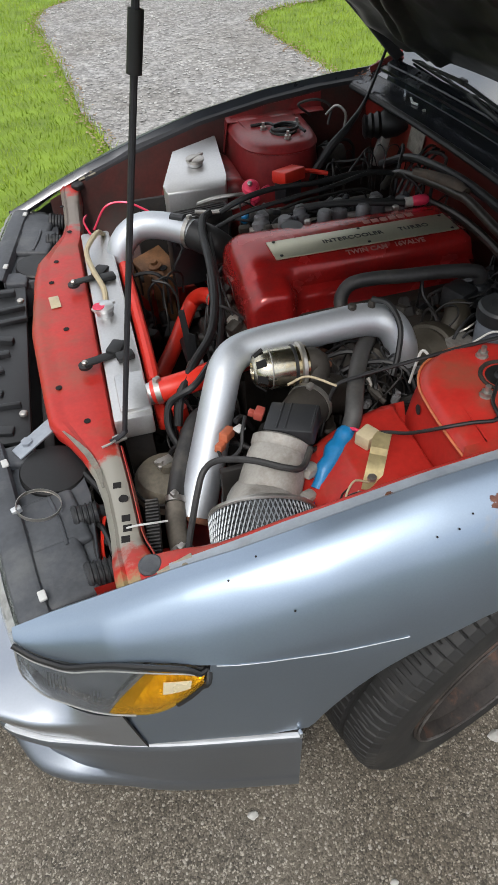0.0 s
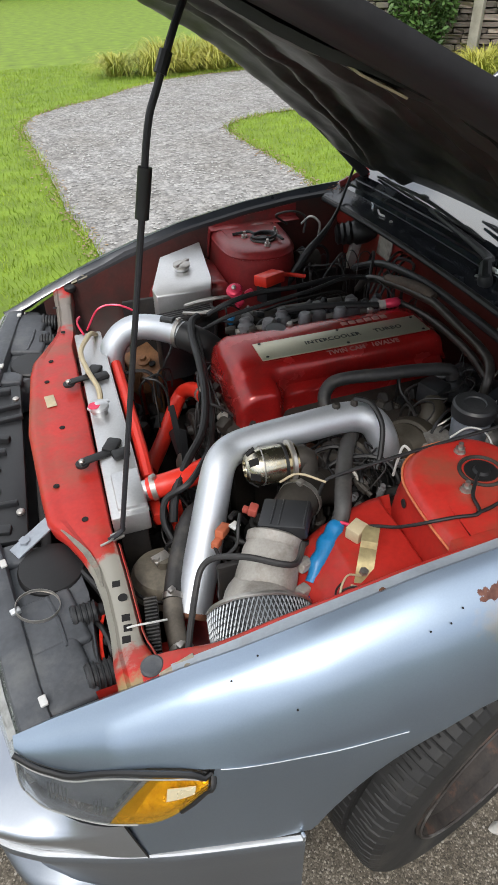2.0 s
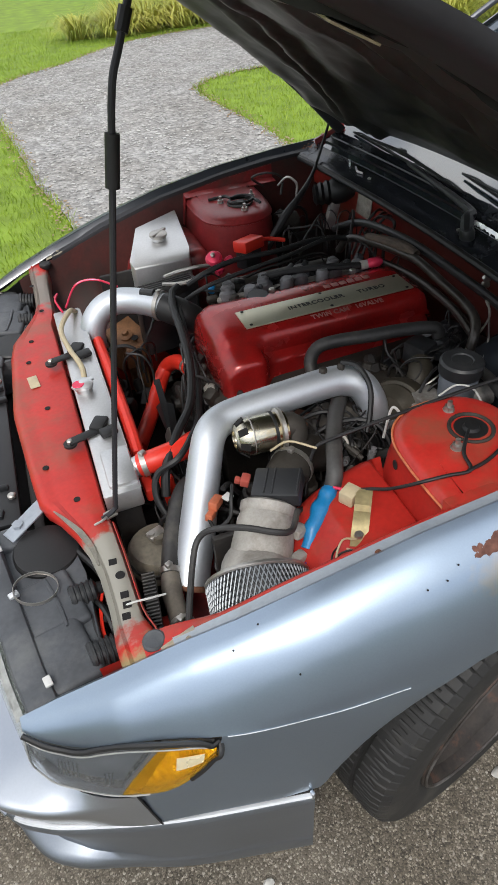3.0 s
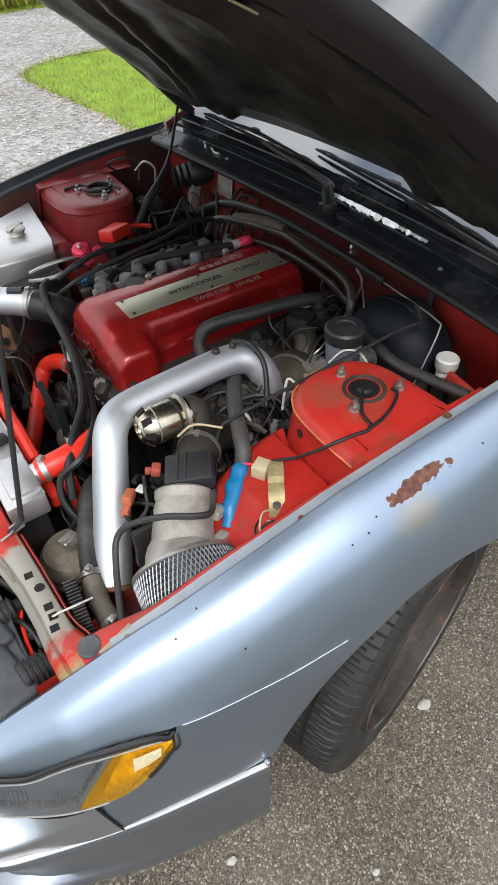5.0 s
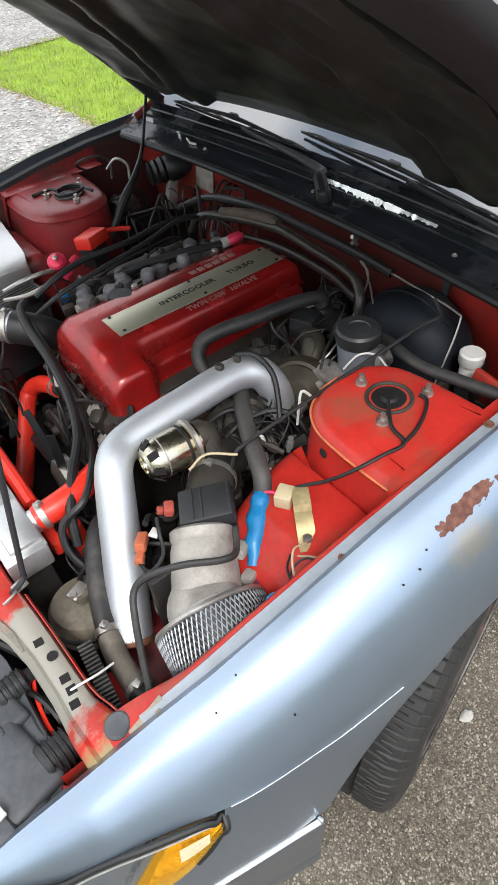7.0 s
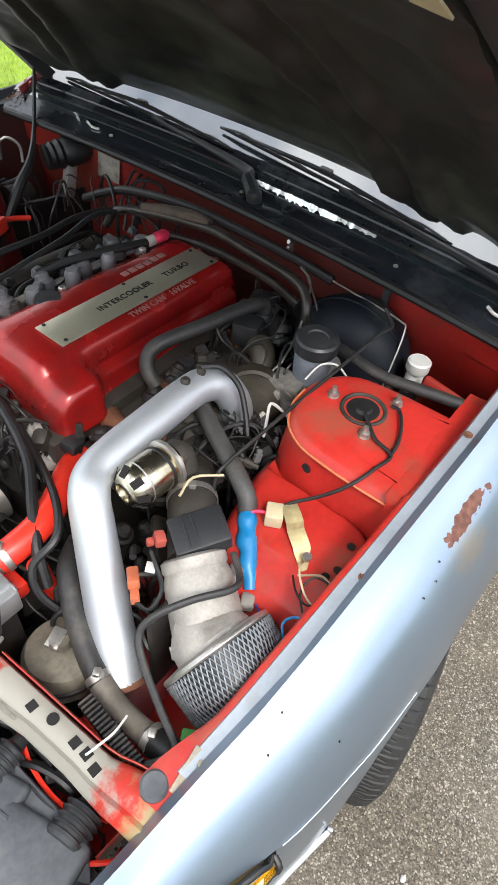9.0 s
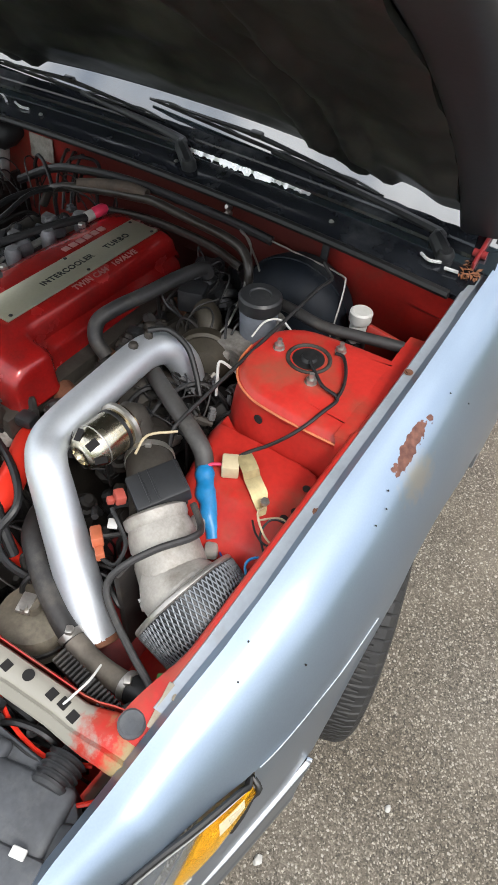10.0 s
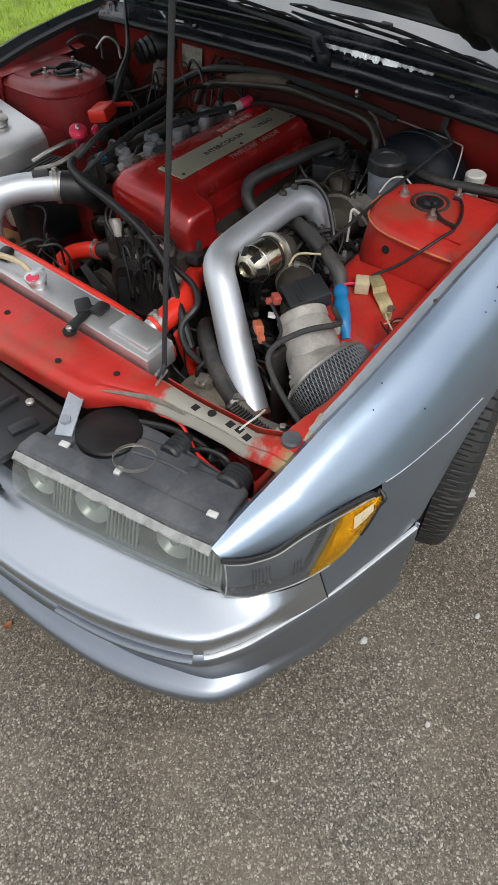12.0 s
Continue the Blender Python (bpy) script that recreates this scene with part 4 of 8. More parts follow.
CORESTREAK = material("bare_worn_metal", (0.25, 0.235, 0.195), 0.5, 0.3, var=0.4, scale=30, fine=160, dirt=(0.30, 0.05, 0.035), dirt_amount=0.3)
core = obj("core_support", thick(grid(CORES), 0.002), core_paint(), car, "red radiator support worn to grey primer", smooth=40)


def core_top(y):
    return 0.6162 + 0.014 * min(1, max(0, (abs(y) - 0.57) / 0.05)) - 0.006 * math.exp(-((abs(y) - 0.45) / 0.06) ** 2)


for x, y in ((-0.587, -0.457), (-0.582, -0.528), (-0.582, -0.547), (-0.587, -0.566)):
    obj("square_hole", box((0.0125, 0.012, 0.0016), (x, y, core_top(y)), (0, 0, -6), bevel=0.0004, seg=1), HOLE, core)
obj("round_hole", lathe([(0.0075, -0.001), (0.0075, 0.0008)], (-0.581, -0.488, core_top(-0.488)), (0, 0, 1), 14), HOLE, core)
obj("back_lip", thick(grid([[Vector((lerp(BACK, y)[0] + 0.001, y, core_top(y) + 0.002)), Vector((lerp(BACK, y)[0] + 0.0035, y, core_top(y) - 0.004)), Vector((lerp(BACK, y)[0] + 0.0035, y, core_top(y) - 0.05))] for y in [-0.64 + 0.02 * k for k in range(14)]]), 0.0015), RED, core, "bright red rear lip of the support")
for x, y in ((-0.618, -0.304), (-0.66, -0.20), (-0.655, 0.17), (-0.64, 0.26), (-0.60, 0.40), (-0.61, 0.55), (-0.635, -0.02)):
    obj("round_hole", lathe([(0.006, 0), (0.006, 0.001)], (x, y, 0.6165), (0, 0, 1), 12), HOLE, core)
obj("worn_streak", thick(grid([[Vector((lerp(FRONT, y)[0] + 0.002 + u * (0.003 + 0.008 * math.sin(math.pi * (y + 0.455) / 0.14)), y, 0.6165 - 0.006 * math.exp(-((abs(y) - 0.45) / 0.06) ** 2) + 0.0006)) for u in (0.0, 0.5, 1.0)] for y in [-0.455 + 0.0093 * k for k in range(16)]]), 0.0012), CORESTREAK, core, "worn bare metal along the front edge")
obj("sticker", box((0.021, 0.046, 0.001), (-0.652, 0.085, 0.6185), (0, 0, 6), 0.0003), CREAM, core, "yellowed paper sticker")
obj("bump_stop", merge(lathe([(0.016, 0.0), (0.017, 0.003), (0.0165, 0.012), (0.0135, 0.015)], (-0.559, -0.631, 0.624), (0, 0, 1), 18)), GREYPLASTIC, core, "grey rubber bump stop")
obj("bump_stop", merge(lathe([(0.016, 0.0), (0.017, 0.003), (0.0165, 0.012), (0.0135, 0.015)], (-0.559, 0.631, 0.624), (0, 0, 1), 18)), RUBBER, core, "grey rubber bump stop")
for s in (-1, 1):
    obj("fender_bracket", merge(box((0.052, 0.026, 0.003), (-0.527, s * 0.657, 0.646), (0, -18, s * -6), 0.001), lathe([(0.006, 0), (0.006, 0.003)], (-0.515, s * 0.660, 0.652), (0.3, 0, 1), 8)), PRIMER, core, "rust-stained fender bracket")
for y in (-0.16, 0.13):
    clamp = obj("radiator_clamp", merge(box((0.082, 0.020, 0.006), (-0.570, y, 0.634), (0, 4, 18), 0.003), box((0.040, 0.030, 0.012), (-0.545, y + 0.022, 0.635), (0, 0, 60), 0.006), box((0.034, 0.026, 0.012), (-0.532, y - 0.010, 0.636), (0, 0, 10), 0.006), lathe([(0.013, 0), (0.013, 0.005)], (-0.606, y - 0.012, 0.630), (0, 0, 1), 14)), RUBBER, core, "black rubber radiator clamp")
    obj("clamp_bolt", lathe([(0.006, 0), (0.006, 0.006), (0.004, 0.008)], (-0.606, y - 0.012, 0.635), (0, 0, 1), 6), STEEL, clamp)
obj("grille_bracket", merge(box((0.085, 0.030, 0.004), (-0.713, -0.285, 0.585), (0, -14, 30), 0.001), lathe([(0.010, 0), (0.010, 0.006)], (-0.728, -0.290, 0.583), (0, 0, 1), 6)), FLANGE, core, "bent grey grille bracket with a bolt")
# Closing panel added to fill the dark gap ahead of the radiator.
obj("lower_panel", box((0.02, 1.25, 0.20), (-0.70, 0, 0.44), bevel=0.004), DARK, core, "dark closing panel added ahead of the radiator")

# ---- front bumper ----
BUMP = [(0.0, -0.955, 0.0), (0.2, -0.948, -0.20), (0.35, -0.935, -0.36), (0.5, -0.912, -0.49), (0.6, -0.880, -0.588), (0.68, -0.838, -0.668), (0.74, -0.79, -0.704), (0.8, -0.737, -0.727), (0.9, -0.60, -0.772), (1.0, -0.402, -0.816)]


def smooth_table(table):
    pts = smoothed([Vector(r) for r in table], 5)
    return [tuple(p) for p in pts]


BUMPS = smooth_table(BUMP)


def bumper_rows(levels, t0, t1, n):
    """levels: outward step and height, from the top down, along the bumper's plan."""
    rows = []
    for i in range(n):
        t = t0 + (t1 - t0) * i / (n - 1)
        x, y = lerp(BUMPS, t)
        a, b = Vector(lerp(BUMPS, max(0, t - 0.02))), Vector(lerp(BUMPS, min(1, t + 0.02)))
        d = (b - a).normalized()
        rows.append([Vector((x + d.y * o, y - d.x * o, z)) for o, z in levels(t)])
    return rows


def upper_levels(t):
    k = lerp([(0.0, 0.118), (0.35, 0.124), (0.5, 0.114), (0.6, 0.108), (0.68, 0.086), (0.74, 0.056), (0.80, 0.026), (0.86, 0.008), (0.9, 0.002), (1, 0.0)], t)[0]
    top = lerp([(0.0, 0.492), (0.60, 0.488), (0.72, 0.480), (0.8, 0.477), (0.86, 0.480), (0.885, 0.483)], t)[0]
    out = [(-k - 0.02, top - 0.02), (-k, top), (-k * 0.75, top - 0.004), (-k * 0.50, top - 0.008), (-k * 0.25, top - 0.012), (-k * 0.10, top - 0.0145), (0.0, top - 0.0165), (0.0045, top - 0.0195), (0.0060, top - 0.0245), (0.0035, 0.436), (0.0, 0.416), (-0.003, 0.400), (-0.0045, 0.391), (-0.0055, 0.3840), (-0.012, 0.382)]
    # the end runs flush into the fender
    w = min(1.0, max(0.0, (t - 0.79) / 0.08))
    w = w * w * (3 - 2 * w)
    flush = lambda z: lerp([(0.38, 0.002), (0.44, -0.0025), (0.485, -0.006)], z)[0]
    return [(o * (1 - w) + w * (flush(z) - (0.02 if i == 0 else 0.012 if i == len(out) - 1 else 0.0)), z) for i, (o, z) in enumerate(out)]


def upper_rows(n):
    """Rows of the bumper's upper part; the seam to the fender leans back towards its foot."""
    rows = []
    for i in range(n):
        t = 0.885 * i / (n - 1)
        lean = [t - 0.13 * (z - 0.384) * max(0.0, (t - 0.7) / 0.185) for o, z in upper_levels(t)]
        rows.append([bumper_rows(upper_levels, q, q, 2)[0][j] for j, q in enumerate(lean)])
    return rows


def lower_levels(t):
    c = lerp([(0.0, 0.040), (0.62, 0.038), (0.74, 0.026), (0.88, 0.003), (1.0, 0.002)], t)[0]
    e = lerp([(0.0, 0.018), (0.6, 0.016), (0.74, 0.010), (0.84, 0.0), (1.0, 0.0)], t)[0]
    b = lerp([(0.0, 0.156), (0.74, 0.150), (0.88, 0.138), (1.0, 0.130)], t)[0]
    return [(-0.010, 0.372), (-0.004, 0.3685), (0.000, 0.362), (0.001, 0.352), (-0.35 * c, 0.31), (-0.75 * c, 0.255), (-c, b + 0.062), (-c + 0.2 * e, b + 0.050), (-0.6 * c + 0.5 * e, b + 0.044), (-0.4 * c + e, b + 0.038), (-0.3 * c + 1.1 * e, b + 0.028), (-0.3 * c + 1.0 * e, b + 0.012), (-0.5 * c + 0.6 * e, b), (-0.04, b - 0.003)]


def both(rows):
    m = [[Vector((p.x, -p.y, p.z)) for p in r] for r in rows[1:]]
    return m[::-1] + rows


bumper = obj("bumper", grid(both(upper_rows(60))), BUMPERSILVER, car, "silver front bumper with a recessed strip", smooth=45)
obj("bumper_skirt", grid(both(bumper_rows(lower_levels, 0.0, 1.0, 60))), SKIRTSILVER, bumper, "silver lower bumper skirt, darkened for the asphalt it reflects", smooth=45)
for g in (lambda q: q, mirror):
    obj("trim_groove", g(grid(bumper_rows(lambda t: [(-0.016, 0.3825), (-0.0065, 0.3820), (-0.0065, 0.3795), (-0.016, 0.3795)], 0.69, 1.0, 30))), RUBBER, bumper, "black groove above the trim strip")
for g in (lambda q: q, mirror):
    obj("trim_strip", g(grid(bumper_rows(lambda t: [(-0.016, 0.3800), (-0.0020, 0.3795), (0.0005, 0.3770), (-0.0005, 0.3745), (-0.011, 0.374)], 0.69, 1.0, 30))), CHROMETRIM, bumper, "bright worn trim strip")
    obj("trim_strip", g(grid(bumper_rows(lambda t: [(-0.011, 0.3715), (0.002, 0.3712), (0.0038, 0.369), (0.003, 0.3668), (0.0, 0.366)], 0.42, 0.672, 16))), BUMPERSILVER, bumper, "painted trim strip")
obj("strip_end", box((0.005, 0.008, 0.020), (-0.404, -0.812, 0.379), (0, 0, 12), 0.001), BUMPERSILVER, bumper)
end = upper_rows(60)[-1][1:-1]
obj("panel_gap", tube([p + Vector((0.0012, -0.0002, 0)) for p in end], 0.0014, 6, 2), HOLE, bumper)
PALELINE = material("pale_paint_edge", (0.60, 0.63, 0.66), 0.4, 0.3, var=0.3, scale=40)
obj("crease_line", tube([s for s in [resample(section(x), 9, crease(x), 2)[-1] + Vector((0, -0.001, 0)) for x in (-0.505, -0.48, -0.44, -0.40, -0.36, -0.32, -0.285, -0.262)]], 0.0007, 6, 2), PALELINE, fender_l, "pale line along the body crease")
for x, y, z in ((-0.430, -0.699, 0.6865), (-0.469, -0.709, 0.6765), (-0.222, -0.753, 0.733), (-0.195, -0.757, 0.737), (-0.175, -0.742, 0.750), (-0.40, -0.760, 0.645), (0.02, -0.745, 0.771), (0.05, -0.775, 0.745)):
    s = section(x)
    q = min(s, key=lambda p: abs(p.y - y))
    obj("paint_chip", lathe([(0.0015, 0), (0.0011, 0.0006)], q + Vector((0, -0.0008, 0.0006)), (0, -0.5, 0.8), 8), HOLE, fender_l)
for x, y, z in ((-0.250, -0.683, 0.718), (0.02, -0.682, 0.772)):
    obj("fender_bolt", merge(lathe([(0.007, 0), (0.007, 0.001)], (x, y, lerp(EDGE, x)[1] - 0.0165), (0, 0, 1), 14), lathe([(0.0045, 0), (0.0045, 0.003)], (x, y, lerp(EDGE, x)[1] - 0.0165), (0, 0, 1), 6)), RUSTY, fender_l, "rusty fender bolt")

# ---- lamps ----
LTOP = [(-0.660, -0.752), (-0.574, -0.772), (-0.474, -0.790), (-0.366, -0.810), (-0.275, -0.826)]
LBOT = [(-0.662, -0.764), (-0.574, -0.788), (-0.474, -0.813), (-0.366, -0.836), (-0.275, -0.848)]
BACKING = material("lamp_reflector", (0.36, 0.375, 0.37), 0.34, 0.4, var=0.25, scale=30, fine=150)
AMBERBACK = material("amber_reflector", (0.95, 0.80, 0.42), 0.22, 0.55, var=0.55, scale=40, fine=140)


CHAMBER = material("dark_lamp_chamber", (0.055, 0.060, 0.058), 0.4, 0.1, var=0.4, scale=30, fine=150)


def headlight(g, name="headlight"):
    ys = [-0.642 + 0.367 * i / 60 for i in range(61)]
    far = [-0.663, -0.657, -0.653, -0.649, -0.645] + ys
    sink = lambda y: 0.9 * max(0.0, -0.641 - y)
    top = lambda y: lerp(LTOP, y)[0]
    bot = lambda y: lerp(LBOT, y)[0]
    face = [[Vector((top(y) + 0.016, y, 0.583 - sink(y))), Vector((top(y) + 0.006, y, 0.581 - sink(y))), Vector((top(y) - 0.001, y, 0.575 - 0.6 * sink(y))), Vector((top(y) - 0.0045, y, 0.563)), Vector((0.5 * (top(y) + bot(y)) - 0.006, y, 0.538)), Vector((bot(y) - 0.004, y, 0.510)), Vector((bot(y), y, 0.488))] for y in far]
    lamp = obj(name, g(merge(prism([(top(y) + 0.052, y) for y in ys[::3]] + [(-0.655, -0.30), (-0.635, -0.42), (-0.632, -0.60), (-0.665, -0.642)], 0.47, 0.563, 0.004))), GREYPLASTIC, car, "dusty black headlight housing with a clear lens")
    obj("top_rail", g(grid([[Vector((top(y) + 0.010, y, 0.580)), Vector((top(y) + 0.014, y, 0.5855)), Vector((top(y) + 0.022, y, 0.5875)), Vector((top(y) + 0.046, y, 0.588)), Vector((top(y) + 0.053, y, 0.585)), Vector((top(y) + 0.056, y, 0.578)), Vector((top(y) + 0.056, y, 0.555))] for y in ys])), GREYPLASTIC, lamp, "dull black lamp rail")
    obj("chamber", g(grid([[Vector((top(y) + 0.014, y, 0.578 - sink(y))), Vector((top(y) + 0.040, y, 0.570 - sink(y))), Vector((bot(y) + 0.046, y, 0.50)), Vector((bot(y) + 0.006, y, 0.491))] for y in far])), CHAMBER, lamp, "dim inside of the lamp")
    for c, r in ((-0.421, 0.033), (-0.567, 0.031), (-0.318, 0.028)):
        obj("reflector_bowl", g(lathe([(r, 0.0), (r - 0.001, 0.006), (r - 0.010, -0.010), (0.010, -0.018), (0.008, 0.004), (0.0, 0.006)], (bot(c) + 0.030, c, 0.534), (-1, -0.22, 0.25), 26, cap=False)), BACKING, lamp, "round silver reflector bowl")
    for lo, hi in ((-0.388, -0.348), (-0.514, -0.454), (-0.655, -0.596)):
        count = round((hi - lo) / 0.0068)
        obj("flute_panel", g(thick(grid([[Vector((top(y) + 0.012, y, 0.570)), Vector((bot(y) + 0.012, y, 0.505))] for y in [lo + (hi - lo) * k / 6 for k in range(7)]]), 0.001)), CHAMBER, lamp)
        for k in range(count):
            y = lo + (hi - lo) * (k + 0.5) / count
            obj("lens_flute", g(tube([(top(y) + 0.008, y, 0.568), (bot(y) + 0.008, y - 0.003, 0.508)], 0.0016, 5, 1)), BACKING, lamp)
    obj("lens", g(thick(grid(face), 0.002)), LENS, lamp, "clear weathered lens")
    edge = [[Vector((top(y) + 0.006, y, 0.5832)), Vector((top(y) + 0.004, y, 0.5828)), Vector((top(y) - 0.003, y, 0.576)), Vector((top(y) - 0.0058, y, 0.5755 - 0.005 * noise.noise(Vector((y * 40, 0, 3))) - 0.004 * noise.noise(Vector((y * 160, 5, 3)))))] for y in [-0.640 + 0.363 * i / 120 for i in range(121)]]
    obj("lens_edge", g(thick(grid(edge), 0.0006)), WEATHERED, lamp, "whitish weathered lens edge")
    obj("lens_edge", g(tube([(bot(y) - 0.003, y, 0.490) for y in ys[::6]], 0.0010, 6, 2)), WEATHERED, lamp)
    obj("vent_cap", g(lathe([(0.057, -0.03), (0.057, 0.004), (0.054, 0.008), (0.036, 0.0095), (0.0, 0.0095)], (-0.690, -0.350, 0.562), (0.1, 0, 1), 34, cap=False)), RUBBER, lamp, "round black lamp cover")
    # stepped back of the housing: broad pads, raised beads and ribbed bulb sockets
    for size, at, turn, bev in (((0.105, 0.115, 0.020), (-0.702, -0.470, 0.566), 14, 0.009), ((0.085, 0.115, 0.026), (-0.688, -0.565, 0.565), 13, 0.011), ((0.050, 0.060, 0.032), (-0.690, -0.625, 0.556), 26, 0.010), ((0.055, 0.050, 0.018), (-0.745, -0.30, 0.564), 8, 0.006)):
        obj("housing_pad", g(box(size, at, (0, 3, turn), bev, 3)), GREYPLASTIC, lamp)
    for a, b in (((-0.752, -0.420), (-0.728, -0.520)), ((-0.728, -0.520), (-0.716, -0.610)), ((-0.700, -0.418), (-0.676, -0.520))):
        obj("housing_bead", g(tube([(a[0], a[1], 0.5755), ((a[0] + b[0]) / 2 + 0.003, (a[1] + b[1]) / 2, 0.5775), (b[0], b[1], 0.5765)], 0.0030, 6, 4)), GREYPLASTIC, lamp)
    for at, way, r in (((-0.645, -0.464, 0.566), (1, 0.12, -0.1), 0.019), ((-0.634, -0.578, 0.562), (1, 0.15, -0.15), 0.024)):
        prof = [(r * 0.9, -0.022), (r * 1.05, -0.018)]
        for k in range(4):
            prof += [(r * 1.05, -0.014 + 0.008 * k), (r * 0.90, -0.0125 + 0.008 * k), (r * 0.90, -0.0085 + 0.008 * k), (r * 1.05, -0.007 + 0.008 * k)]
        prof += [(r * 0.6, 0.022), (r * 0.5, 0.032), (0.0, 0.033)]
        obj("bulb_socket", g(lathe(prof, at, way, 22)), PLASTIC, lamp, "ribbed black bulb socket")
    obj("housing_bolt", g(lathe([(0.006, 0), (0.006, 0.006), (0.004, 0.008)], (-0.700, -0.640, 0.570), (0, 0, 1), 8)), STEEL, lamp)
    for y in (-0.605, -0.333):
        obj("clip", g(box((0.011, 0.017, 0.005), (top(y) + 0.052, y, 0.588), (0, 0, 14), 0.0015)), WHITE, lamp, "white plastic clip")
    return lamp


headlight(lambda q: q)
headlight(mirror)
grille = obj("grille", merge(box((0.12, 0.53, 0.015), (-0.785, 0, 0.563), (0, 4, 0), 0.004), *[box((0.01, 0.52, 0.008), (-0.865, 0, 0.50 + 0.016 * k), bevel=0.002) for k in range(4)]), PLASTIC, car, "black centre grille panel")
rg = random.Random(8)
for k in range(9):
    obj("grille_rib", box((rg.uniform(0.035, 0.095), rg.uniform(0.006, 0.022), rg.uniform(0.010, 0.022)), (-0.785 + rg.uniform(-0.02, 0.02), -0.225 + 0.056 * k + rg.uniform(-0.012, 0.012), 0.573), (0, 4, rg.uniform(-20, 20)), 0.003), PLASTIC, grille)
# Added black sheet: stands in for the shade in the gap behind the bumper.
obj("grille_gap_sheet", box((0.20, 1.28, 0.012), (-0.755, 0, 0.455), bevel=0.003), HOLE, grille, "black sheet added for the dark gap behind the bumper")
for x, y in ((-0.735, -0.20), (-0.735, 0.19)):
    obj("grille_bolt", lathe([(0.008, 0), (0.008, 0.005), (0.005, 0.007)], (x, y, 0.572), (0, 0, 1), 8), STEEL, grille)

CTOP = [Vector(p) for p in ((-0.757, -0.659, 0.571), (-0.735, -0.677, 0.561), (-0.715, -0.689, 0.556), (-0.69, -0.704, 0.557), (-0.66, -0.716, 0.5675), (-0.63, -0.729, 0.5775), (-0.60, -0.742, 0.5825), (-0.565, -0.755, 0.5845), (-0.540, -0.763, 0.5835), (-0.521, -0.769, 0.575))]
CBOT = [Vector(p) for p in ((-0.766, -0.662, 0.490), (-0.745, -0.688, 0.481), (-0.72, -0.706, 0.478), (-0.69, -0.725, 0.477), (-0.665, -0.739, 0.479), (-0.64, -0.750, 0.4825), (-0.608, -0.760, 0.4845), (-0.583, -0.767, 0.498), (-0.555, -0.772, 0.524), (-0.525, -0.774, 0.566))]
CLOUDY = material("cloudy_reflector", (0.17, 0.174, 0.178), 0.4, 0.4, var=0.3, scale=26, fine=120)


LENSGLINT = material("pale_lens_glint", (0.93, 0.82, 0.56), 0.30, 0.5, var=0.1, scale=40)


